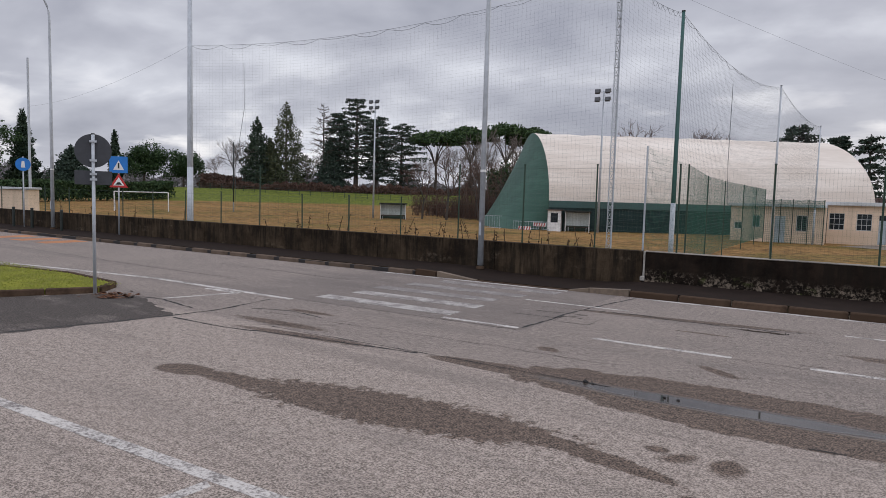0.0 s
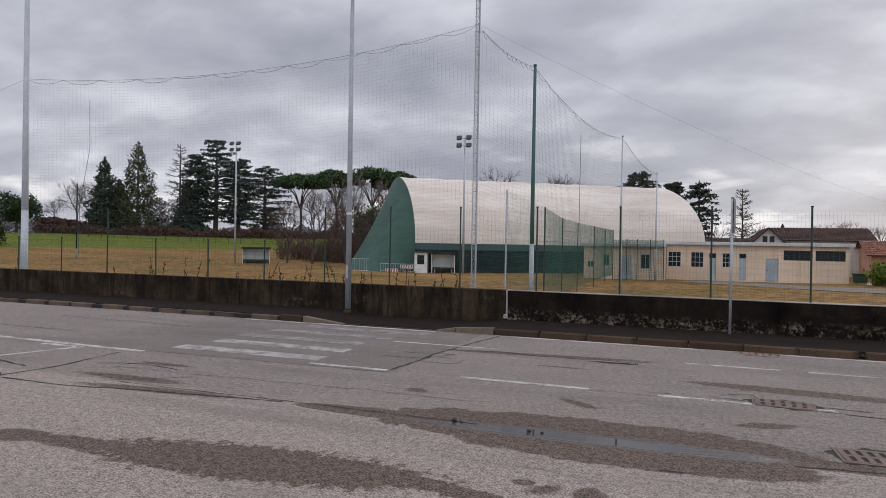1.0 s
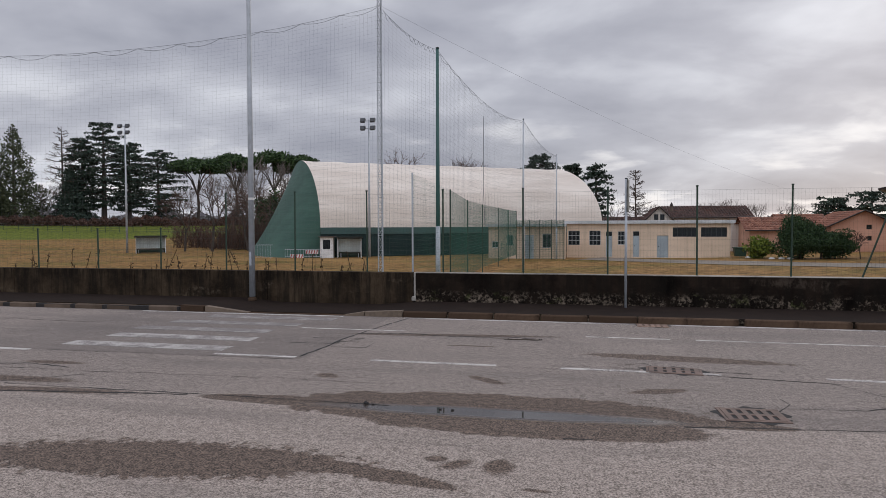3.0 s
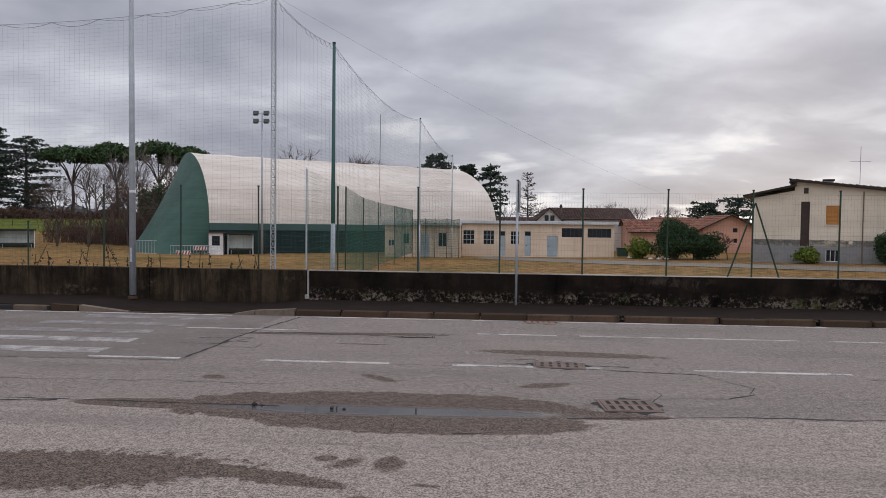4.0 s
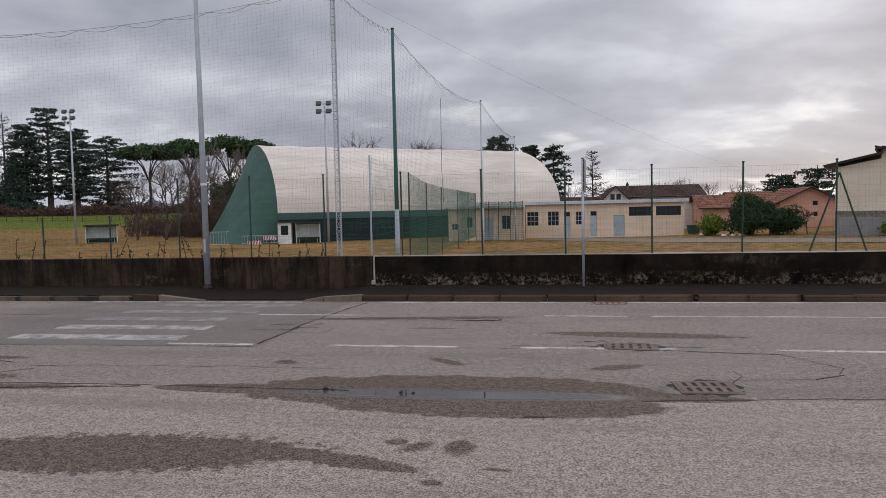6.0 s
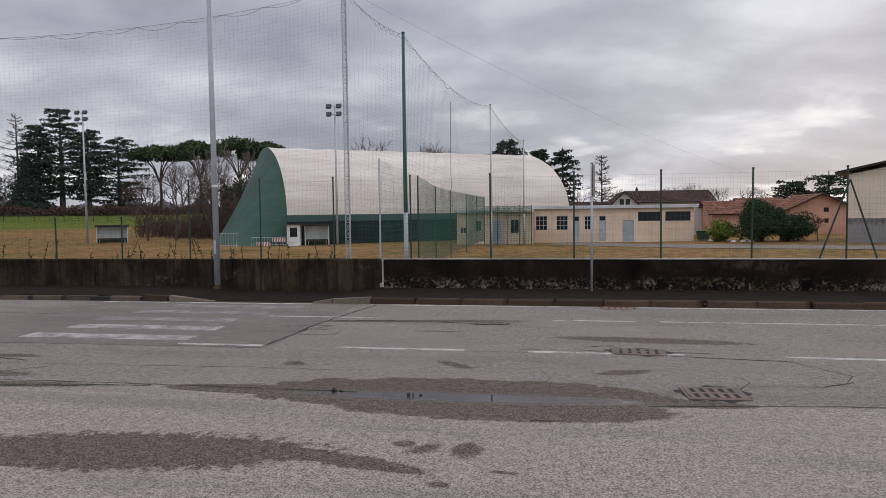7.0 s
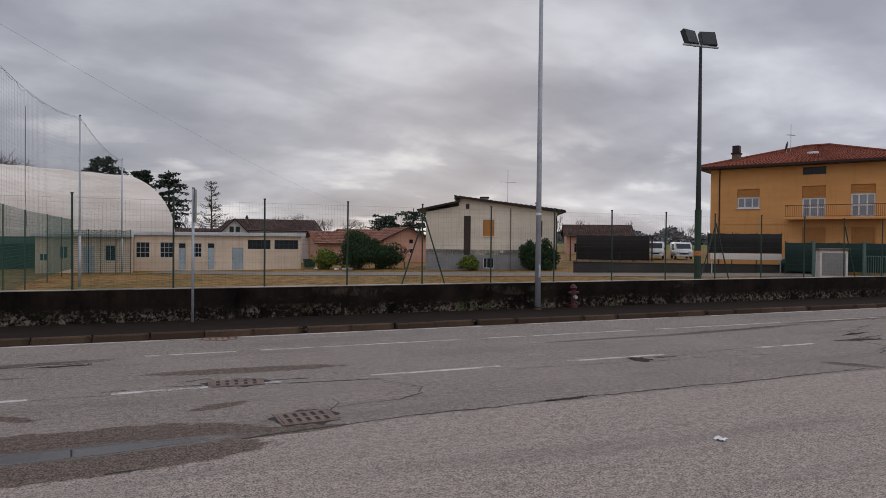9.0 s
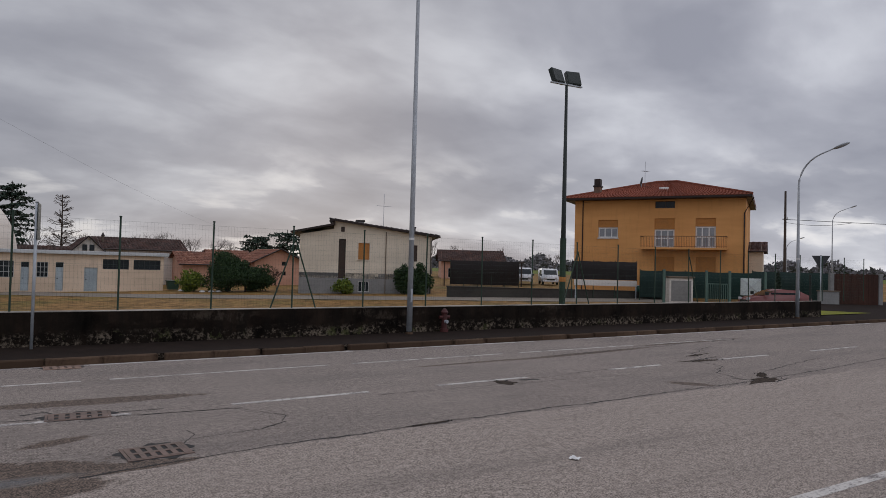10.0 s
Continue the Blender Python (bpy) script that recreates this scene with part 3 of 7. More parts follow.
def mesh_panel(x0, x1, z0, z1, dx, dz, r):
    lines = [[(x, 16.09, z0), (x, 16.09, z1)] for x in np.arange(x0, x1, dx)]
    lines += [[(x0, 16.095, z), (x1, 16.095, z)] for z in np.arange(z0 + 0.02, z1, dz)]
    bars(lines, r, "wire_mesh", WIRE, fence, "thin green welded wire mesh")
    bars([[(x0, 16.09, z1), (x1, 16.09, z1)], [(x0, 16.09, (z0 + z1) / 2), (x1, 16.09, (z0 + z1) / 2)]], r * 1.8, "tension_wire", WIRE, fence)


mesh_panel(-8.6, 37.4, 0.88, 2.82, 0.075, 0.13, 0.0009)
mesh_panel(-60.0, -8.6, 0.88, 1.88, 0.12, 0.16, 0.0011)
for x0, s in ((7.43, -1), (7.43, 1), (17.4, -1), (17.4, 1), (23.4, 1)):
    part("brace", tube([(x0, 16.09, 2.62), (x0 + s * 0.60, 16.12, 0.84)], 0.02, 8), GREEN_STEEL, fence)


# ---- street lamps ----
def street_lamp(x, y, h=8.3, base=0.1, label="tall galvanised street lamp with a curved arm", turn=0, reach=1.9, group="street lamps"):
    t = thing("street_lamp", pose(x, y, base, 0, 0, turn), label, "street lamp", group)
    part("base_collar", tube([(0, 0, 0), (0, 0, 0.05), (0, 0, 0.08)], [0.12, 0.11, 0.085], 14), KERB, t, "round brown mortar collar")
    pts = [(0, 0, 0.1), (0, 0, h * 0.45), (0, 0, h - 1.6)]
    rad = [0.082, 0.064, 0.046]
    for a in range(1, 8):
        q = a / 7 * radians(72)
        pts.append((0, -1.35 * (1 - math.cos(q)), h - 1.6 + 1.35 * math.sin(q)))
        rad.append(0.046 - 0.002 * a)
    last = Vector(pts[-1])
    pts.append(tuple(last + Vector((0, -reach * 0.55, reach * 0.18))))
    rad.append(0.03)
    part("pole", tube(pts, rad, 12), GALV, t, smooth=True)
    part("door_plate", box(-0.03, 0.03, -0.09, -0.07, 0.9, 1.25, 0.006), GALV, t, "small inspection door")
    part("band", tube([(0, 0, 2.60), (0, 0, 2.66)], 0.079, 12), WHITE, t, "pale band round the pole")
    end = Vector(pts[-1])
    head = bmesh.new()
    bmesh.ops.create_uvsphere(head, u_segments=14, v_segments=8, radius=1)
    head.transform(Matrix.Translation(end + Vector((0, -0.28, 0.07))) @ Euler((radians(-16), 0, 0)).to_matrix().to_4x4() @ Matrix.Diagonal((0.14, 0.36, 0.07, 1)))
    part("lamp_head", head, GALV, t, "flat grey lantern head", True)
    return t


street_lamp(-7.6, 15.6, 12.0)
street_lamp(10.57, 15.6, 12.0)
street_lamp(30.3, 15.6, 7.45, reach=1.0)
street_lamp(-29.05, 15.6, 10.7)
street_lamp(79.4, 38.2, 9.7, 0.0)
street_lamp(94.7, 52.0, 7.2, 0.0)


# ---- net poles and nets ----
def net_pole(name, x, y, top, r0, r1, material, label):
    t = thing(name, pose(x, y, ground_z(x, y) - 0.05), label, "net pole", "net poles")
    h = top - ground_z(x, y) + 0.05
    part("shaft", tube([(0, 0, 0), (0, 0, h * 0.5), (0, 0, h)], [r0, (r0 + r1) / 2, r1], 12), material, t, smooth=True)
    part("lower_sleeve", tube([(0, 0, 0), (0, 0, h * 0.3)], [r0 * 1.03, r0 * 0.90], 12), GALV, t, "wider galvanised lower tube", True)
    part("cap", tube([(0, 0, h), (0, 0, h + 0.05)], r1 * 1.15, 10), BLACK_STEEL, t)
    return t


net_pole("net_pole", -24.45, 19.2, 12.5, 0.145, 0.085, GALV, "thick tapered galvanised pole carrying the ball net")
net_pole("net_pole", -5.06, 26.14, 9.15, 0.10, 0.06, TEAL_STEEL, "teal painted steel pole carrying the ball net")
net_pole("net_pole", -3.40, 44.5, 9.12, 0.08, 0.05, GALV, "thin grey pole carrying the ball net")
net_pole("net_pole", -2.0, 60.8, 8.4, 0.08, 0.05, GALV, "thin grey pole carrying the ball net")
net_pole("net_pole", -70.9, 61.3, 8.5, 0.09, 0.07, BLACK_STEEL, "thin dark pole beyond the field")


def lattice_pole(x, y, top):
    z0 = ground_z(x, y) - 0.05
    t = thing("lattice_pole", pose(x, y, z0), "slim galvanised lattice pole carrying the ball net", "net pole", "net poles")
    h, w = top - z0, 0.10
    corners = [(-w, -w), (w, -w), (0, w)]
    for cx, cy in corners:
        part("chord", tube([(cx, cy, 0), (cx * 0.8, cy * 0.8, h)], 0.02, 6), GALV, t)
    lines = []
    for (ax, ay), (bx, by) in zip(corners, corners[1:] + corners[:1]):
        for i in range(int(h / 0.3)):
            z = i * 0.3
            lines.append([(ax, ay, z), (bx, by, z + 0.3)])
            lines.append([(ax, ay, z), (bx, by, z)])
    bars(lines, 0.012, "lacing", GALV, t, "welded zigzag lacing bars")
    return t


lattice_pole(-7.1, 25.0, 13.2)


def sagging(p, q, sag, n=14):
    p, q = Vector(p), Vector(q)
    return [tuple(p.lerp(q, i / n) - Vector((0, 0, sag * 4 * (i / n) * (1 - i / n)))) for i in range(n + 1)]


def ball_net(p, q, sag, zlow, cell, r, label, material, name="ball_net"):
    """A net hung from a slack rope between the poles p and q."""
    t = thing(name, pose(0, 0, 0), label, "net", "ball nets")
    rope = sagging(p, q, sag, 24)
    part("rope", tube(rope, 0.006, 5), NET, t)
    loops = []
    for a, b in zip(rope[::2], rope[2::2]):
        loops.append(sagging(a, b, random.uniform(0.08, 0.2), 5))
    bars(loops, 0.007, "slack_lacing", NET, t)
    length = (Vector(q) - Vector(p)).xy.length
    n = int(length / cell)

    def top(u):
        i = min(int(u * 24), 23)
        return Vector(rope[i]).lerp(Vector(rope[i + 1]), u * 24 - i)
    lines = []
    for i in range(n + 1):
        a = top(i / n)
        lines.append([tuple(a), (a.x, a.y, zlow)])
    k = int((max(p[2], q[2]) - zlow) / cell)
    for j in range(k):
        pts = []
        for i in range(13):
            a = top(i / 12)
            pts.append((a.x, a.y, a.z - 0.05 - (a.z - 0.05 - zlow) * j / k))
        lines.append(pts)
    bars(lines, r, "netting", material, t, "fine dark square netting")
    return t


ball_net((-24.45, 19.2, 8.35), (-7.1, 25.0, 10.65), 0.75, 0.6, 0.16, 0.0014, "slack dark ball net hung between tall poles", NET)
spare = thing("guy_rope", pose(0, 0, 0), "slack rope running on from the net pole", "rope")
part("rope", tube(sagging((-52.9, 26.5, 8.0), (-24.45, 19.2, 8.35), 0.5, 14), 0.004, 5), NET, spare)
ball_net((-7.1, 25.0, 10.6), (-5.06, 26.14, 9.1), 0.25, 0.6, 0.16, 0.0016, "slack dark ball net at the corner", NET)
ball_net((-5.06, 26.14, 9.1), (-3.40, 44.5, 9.08), 0.75, 0.2, 0.2, 0.0019, "slack dark ball net along the side of the field", NET)
ball_net((-3.40, 44.5, 9.08), (-2.0, 60.8, 8.35), 0.45, 0.0, 0.25, 0.0024, "slack dark ball net along the side of the field", NET)
loose = thing("guy_rope", pose(0, 0, 0), "long slack guy rope from the lattice pole", "rope")
part("rope", tube(sagging((-7.1, 25.0, 10.65), (17.0, 60.0, 5.0), 0.6, 24), 0.0035, 5), NET, loose)
drop = thing("hanging_rope", pose(0, 0, 0), "loose rope hanging from the net", "rope")
part("rope", tube([(-27.6, 25.0, 8.9), (-27.9, 25.3, 6.5), (-28.9, 25.6, 3.6), (-29.2, 25.8, 1.0)], 0.012, 5), NET, drop)
drop = thing("hanging_rope", pose(0, 0, 0), "loose rope hanging from the net", "rope")
part("rope", tube([(-4.35, 33.5, 7.6), (-4.38, 33.6, 4.0), (-4.3, 33.6, 2.0)], 0.012, 5), NET, drop)

# the lower green fence that runs from the road to the clubhouse
side = thing("side_fence", pose(0, 0, 0), "green net fence running back to the clubhouse", "fence")
rows = [(-3.55, 16.6), (-4.2, 24.5), (-5.4, 34.7), (-5.7, 41.6), (-5.7, 49.0), (-5.75, 56.0), (-5.6, 60.5)]
for i, (ax, ay) in enumerate(rows):
    part("post", tube([(ax, ay, ground_z(ax, ay)), (ax, ay, 3.4)], 0.03 if i else 0.024, 8), GREEN_STEEL if i else GALV, side)
for (ax, ay), (bx, by) in zip(rows, rows[1:]):
    n = int((by - ay) / 0.16)
    lines = [[(ax + (bx - ax) * i / n, ay + (by - ay) * i / n, -0.6), (ax + (bx - ax) * i / n, ay + (by - ay) * i / n, 3.38)] for i in range(n)]
    lines += [[(ax, ay, z), (bx, by, z)] for z in np.arange(-0.6, 3.4, 0.16)]
    bars(lines, 0.0020 + 0.00020 * (ay - 16), "netting", NET_GREEN, side, "green square netting")
front = thing("side_fence", pose(0, 0, 0), "green net fence across the clubhouse yard", "fence")
rows = [(-5.6, 60.5), (-4.4, 60.3), (-3.5, 60.2), (-2.4, 60.1), (-1.3, 60.0)]
for (ax, ay) in rows:
    part("post", tube([(ax, ay, -1.0), (ax, ay, 2.6)], 0.035, 8), GREEN_STEEL, front)
for (ax, ay), (bx, by) in zip(rows, rows[1:]):
    lines = [[(ax + (bx - ax) * i / 8, ay + (by - ay) * i / 8, -1.0), (ax + (bx - ax) * i / 8, ay + (by - ay) * i / 8, 2.5)] for i in range(8)]
    lines += [[(ax, ay, z), (bx, by, z)] for z in np.arange(-0.9, 2.6, 0.16)]
    bars(lines, 0.010, "netting", NET_GREEN, front, "green square netting")
    bars([[(ax, ay - 0.02, z), ((ax + bx) / 2, (ay + by) / 2 - 0.02, z - 0.06), (bx, by - 0.02, z)] for z in np.arange(2.0, 2.56, 0.06)], 0.014, "gathered_net", NET_GREEN, front, "gathered green net along the top")


# ---- the sports dome ----
def fabric(name, dark, light, lines):
    m = Nodes(name, 0.6, spec=0.3)
    c = m.mix(m.span(m.noise(0.35, 5, 0.6, (0.3, 1, 2.0)), 0.35, 0.7), dark, light)
    c = m.mix(m.span(m.noise(1.2, 5, 0.65, (0.25, 0.25, 3.0)), 0.55, 0.8, 0.0, 0.35), c, dark)
    crease = m.noise(0.8, 3, 0.5, (0.3, 0.3, 3.0))
    return m.color(c).bump(crease, 0.4, 0.12).mat


DOME_WHITE = fabric("cream_membrane", (0.57, 0.495, 0.42), (0.71, 0.64, 0.56), True)
DOME_GREEN = fabric("green_membrane", (0.030, 0.078, 0.058), (0.044, 0.106, 0.078), False)
DOME_DARK = fabric("dark_green_tarpaulin", (0.004, 0.018, 0.017), (0.009, 0.030, 0.027), False)
DOME_BAND = plain("grey_green_band", (0.045, 0.095, 0.085), 0.6, 0, 6, 0.25)

DX, DY, DTURN, DLEN, DWID, EAVE, CROWN = -24.8, 60.7, 35.0, 33.2, 21.6, 2.9, 10.45


def arch(k, n=28):
    """A point of the dome's cross-section: k from 0 (front eave) to n (back eave)."""
    a = math.pi * k / n
    c, s = math.cos(a), math.sin(a)
    return DWID / 2 - DWID / 2 * math.copysign(abs(c) ** 1.14, c), EAVE + (CROWN - EAVE) * abs(s) ** 1.0


dome = thing("sports_dome", pose(DX, DY, -1.0, 0, 0, DTURN), "large sports dome of cream membrane with green end and skirt", "sports hall")
n_arch, n_len = 28, 24
bm = bmesh.new()
rows = []
for i in range(n_len + 1):
    u = i / n_len
    row = []
    for k in range(n_arch + 1):
        s, z = arch(k)
        dip = 0.10 * math.sin(u * math.pi * 9) ** 2 * math.sin(math.pi * k / n_arch)
        row.append(bm.verts.new((u * DLEN, s, z - dip)))
    rows.append(row)
for a, b in zip(rows, rows[1:]):
    for k in range(n_arch):
        bm.faces.new((a[k], b[k], b[k + 1], a[k + 1]))
part("cream_roof", bm, DOME_WHITE, dome, "cream coated fabric roof, faintly ribbed", True)
# the left end slopes outwards to the ground
bm = bmesh.new()
OUT = 5.5
rings = []
for j in range(13):
    v = j / 12
    row = []
    for k in range(n_arch + 1):
        s, z = arch(k)
        w = 1 - v
        mid = DWID / 2
        flare = v ** 1.08
        row.append(bm.verts.new((-OUT * flare * math.sin(math.pi * k / n_arch) ** 0.55 * (1 if 0 < k < n_arch else 0), mid + (s - mid) * (1.0), max(0.0, z * w ** 1.18))))
    rings.append(row)
for a, b in zip(rings, rings[1:]):
    for k in range(n_arch):
        bm.faces.new((a[k], a[k + 1], b[k + 1], b[k]))
part("green_end", bm, DOME_GREEN, dome, "sloping green membrane end", True)
bm = bmesh.new()
bm.faces.new([bm.verts.new((DLEN, *arch(k))) for k in range(n_arch + 1)] + [bm.verts.new((DLEN, DWID, 0)), bm.verts.new((DLEN, 0, 0))])
part("far_end", bm, DOME_GREEN, dome, "green membrane end")
part("band", box(0, DLEN, -0.12, 0.0, EAVE - 0.62, EAVE + 0.04), DOME_BAND, dome, "grey-green band below the roof")
bm = bmesh.new()
skirt = []
for i in range(111):
    xx = DLEN * i / 110
    w = 0.10 * math.sin(xx * 2.1) + 0.09 * math.sin(xx * 5.3 + 1) * math.sin(xx * 1.7)
    skirt.append([bm.verts.new((xx, -0.02 + w * f, z)) for z, f in ((EAVE - 0.6, 0), (1.6, 0.6), (0.8, 1.0), (0.0, 0.5))])
for a, b in zip(skirt, skirt[1:]):
    for k in range(3):
        bm.faces.new((a[k], b[k], b[k + 1], a[k + 1]))
part("skirt", bm, DOME_DARK, dome, "dark green tarpaulin side curtain in loose folds", True)
part("back_wall", box(0, DLEN, DWID, DWID + 0.05, 0, EAVE), DOME_GREEN, dome)

# ---- clubhouse ----
PEACH = corrugated("peach_render", (0.58, 0.45, 0.33), (0.74, 0.59, 0.45))
FASCIA = plain("grey_white_fascia", (0.52, 0.54, 0.54), 0.6, 0, 8, 0.3)
GLASS = plain("dark_window_glass", (0.012, 0.017, 0.021), 0.2, 0, 5, 0.3, 0.3, 0.0)
DOOR_BLUE = plain("pale_blue_door", (0.36, 0.42, 0.45), 0.6, 0, 9, 0.25)
DARK_FRAME = plain("dark_window_frame", (0.035, 0.04, 0.045), 0.6)
club = thing("clubhouse", pose(0, 0, 0), "long low peach clubhouse with barred windows and pale doors", "building")
WX0, WX1, WY = -1.2, 13.45, 64.4
HOLES = [(-1.07, 0.04, 0.18, 1.56, "win"), (0.90, 1.97, 0.18, 1.56, "win"), (2.44, 3.02, -0.9, 1.48, "door"), (3.54, 4.38, 0.22, 1.5, "win"), (4.91, 5.49, -0.9, 1.5, "door"), (7.05, 8.07, -0.95, 1.1, "door"), (8.45, 10.54, 0.98, 1.85, "band"), (10.91, 13.16, 0.98, 1.85, "band")]


def holed_wall(x0, x1, z0, z1, holes, thick, m=None):
    """A wall in x and z from y = 0 to thick, with real openings, as one closed shell."""
    xs = sorted({x0, x1, *[v for h in holes for v in h[:2]]})
    zs = sorted({z0, z1, *[v for h in holes for v in h[2:4]]})

    def full(i, j):
        if not (0 <= i < len(xs) - 1 and 0 <= j < len(zs) - 1):
            return False
        cx, cz = (xs[i] + xs[i + 1]) / 2, (zs[j] + zs[j + 1]) / 2
        return not any(h[0] < cx < h[1] and h[2] < cz < h[3] for h in holes)
    bm, made = bmesh.new(), {}

    def vert(i, j, k):
        if (i, j, k) not in made:
            made[i, j, k] = bm.verts.new((xs[i], thick * k, zs[j]))
        return made[i, j, k]
    for i in range(len(xs) - 1):
        for j in range(len(zs) - 1):
            if not full(i, j):
                continue
            q = [(i, j), (i + 1, j), (i + 1, j + 1), (i, j + 1)]
            bm.faces.new([vert(a, b, 0) for a, b in q])
            bm.faces.new([vert(a, b, 1) for a, b in reversed(q)])
            for (a, b), side in zip(zip(q, q[1:] + q[:1]), ((i, j - 1), (i + 1, j), (i, j + 1), (i - 1, j))):
                if not full(*side):
                    bm.faces.new((vert(*b, 0), vert(*a, 0), vert(*a, 1), vert(*b, 1)))
    if m:
        bm.transform(m)
    return bm


def window(parent, x0, x1, z0, z1, y, nx, nz, frame_mat, label="window with glazing bars", pane_mat=None, bar=0.05, m=None, kind="window"):
    """A framed window: frame, bars and one pane for each field."""
    m = m or Matrix.Identity(4)
    bm = bmesh.new()
    box(x0, x1, y, y + 0.06, z0, z0 + bar, 0, bm), box(x0, x1, y, y + 0.06, z1 - bar, z1, 0, bm)
    box(x0, x0 + bar, y + 0.002, y + 0.058, z0 + bar, z1 - bar, 0, bm), box(x1 - bar, x1, y + 0.002, y + 0.058, z0 + bar, z1 - bar, 0, bm)
    bm.transform(m)
    w = part(kind, bm, frame_mat, parent, label)
    for i in range(1, nx):
        c = x0 + (x1 - x0) * i / nx
        part("bar", box(c - bar * 0.4, c + bar * 0.4, y + 0.005, y + 0.05, z0 + bar, z1 - bar, 0, None, m), frame_mat, w)
    for i in range(1, nz):
        c = z0 + (z1 - z0) * i / nz
        part("bar", box(x0 + bar, x1 - bar, y + 0.008, y + 0.047, c - bar * 0.4, c + bar * 0.4, 0, None, m), frame_mat, w)
    for i in range(nx):
        for j in range(nz):
            part("pane", box(x0 + (x1 - x0) * i / nx, x0 + (x1 - x0) * (i + 1) / nx, y + 0.03, y + 0.038, z0 + (z1 - z0) * j / nz, z0 + (z1 - z0) * (j + 1) / nz, 0, None, m), pane_mat or GLASS, w)
    return w


part("front_wall", holed_wall(WX0, WX1, -1.1, 2.2, HOLES, 0.3, pose(0, WY, 0)), PEACH, club)
part("side_wall", box(WX1 - 0.3, WX1, WY + 0.3, WY + 7, -1.1, 2.2), PEACH, club)
part("back_wall", box(WX0, WX1 - 0.3, WY + 6.7, WY + 7, -1.1, 2.2), PEACH, club)
part("flat_roof", box(WX0 - 0.2, WX1 + 0.35, WY - 0.35, WY + 7.3, 2.2, 2.5, 0.02), FASCIA, club, "flat roof with a grey-white fascia")
part("floor", box(WX0, WX1, WY + 0.3, WY + 6.7, -1.1, -0.95), KERB, club)
for x0, x1, z0, z1, what in HOLES:
    if what == "win":
        window(club, x0, x1, z0, z1, WY + 0.06, 3, 3, FASCIA, "barred window with pale glazing bars", None, 0.042)
    elif what == "band":
        window(club, x0, x1, z0, z1, WY + 0.10, 5, 1, DARK_FRAME, "long dark strip window")
    else:
        d = part("door", box(x0, x1, WY + 0.08, WY + 0.13, z0, z1, 0.01), DOOR_BLUE, club, "pale blue-grey metal door")
        if x1 - x0 < 0.7:
            part("transom", box(x0 + 0.03, x1 - 0.03, WY + 0.06, WY + 0.078, z1 - 0.42, z1 - 0.03), GLASS, d, "dark glass pane over the door")
        part("handle", box(x0 + 0.10, x0 + 0.2, WY + 0.04, WY + 0.08, z0 + 1.0, z0 + 1.06), DARK_FRAME, d)
wing = thing("clubhouse_wing", pose(0, 0, 0), "low peach wing of the clubhouse behind green netting", "building")
W2 = [(-4.9, -4.1, -1.0, 1.2, "door"), (-3.3, -2.5, 0.0, 1.3, "win"), (-6.6, -6.0, 0.2, 1.2, "win"), (-8.0, -7.4, 0.0, 0.6, "win")]
part("front_wall", holed_wall(-8.3, -1.25, -1.1, 1.95, W2, 0.25, pose(0, 61.5, 0)), PEACH, wing)
part("side_wall", box(-8.3, -8.05, 61.75, 70, -1.1, 1.95), PEACH, wing)
part("return_wall", box(-1.5, -1.25, 61.75, 64.38, -1.1, 1.95), PEACH, wing)
part("roof", box(-8.5, -1.22, 61.1, 70.2, 1.95, 2.2, 0.02), FASCIA, wing, "thin flat roof")
for x0, x1, z0, z1, what in W2:
    if what == "win":
        window(wing, x0, x1, z0, z1, 61.55, 2, 1, FASCIA, "window with pale frame")
    else:
        part("door", box(x0, x1, 61.55, 61.6, z0, z1), DOOR_BLUE, wing, "pale blue door")


# ---- houses ----
CREAM = corrugated("cream_render", (0.60, 0.52, 0.41), (0.74, 0.65, 0.52))
CEMENT = plain("grey_cement_base", (0.26, 0.255, 0.245), 0.92, 0, 6, 0.3)
ORANGE = corrugated("orange_render", (0.60, 0.285, 0.095), (0.72, 0.36, 0.13))
PINK = corrugated("faded_pink_render", (0.50, 0.27, 0.19), (0.62, 0.37, 0.27))
PALE = corrugated("pale_render", (0.58, 0.54, 0.49), (0.74, 0.70, 0.65))
TILE_RED = roof_tiles("red_roof_tiles", (0.19, 0.055, 0.034), (0.255, 0.078, 0.047), (0.16, 0.055, 0.036))
TILE_BROWN = roof_tiles("brown_roof_tiles", (0.040, 0.024, 0.021), (0.085, 0.047, 0.038), (0.10, 0.045, 0.032))
TILE_MIX = roof_tiles("weathered_clay_tiles", (0.15, 0.06, 0.04), (0.28, 0.13, 0.085), (0.12, 0.07, 0.055))
ROOF_GREY = roof_tiles("grey_roof_sheets", (0.06, 0.052, 0.05), (0.13, 0.115, 0.11), (0.05, 0.045, 0.045))
GUTTER = plain("dark_brown_gutter", (0.028, 0.016, 0.013), 0.5, 0.2, 10, 0.3)
SHUTTER = plain("orange_roller_shutter", (0.50, 0.215, 0.055), 0.7, 0, 12, 0.25)
BROWN_WOOD = plain("dark_brown_shutter", (0.07, 0.045, 0.035), 0.75, 0, 14, 0.4)
BRICK = plain("chimney_brick", (0.22, 0.14, 0.10), 0.9, 0, 9, 0.5)
CURTAIN = plain("white_window_curtain", (0.55, 0.56, 0.58), 0.6, 0, 7, 0.4)
CANVAS = plain("dark_brown_windbreak", (0.018, 0.014, 0.013), 0.9, 0, 3, 0.4)
CANVAS_GREEN = plain("dark_green_windbreak", (0.006, 0.024, 0.019), 0.9, 0, 3, 0.4)
GRAVEL = plain("pale_gravel", (0.22, 0.185, 0.145), 0.95, 0, 8, 0.35)


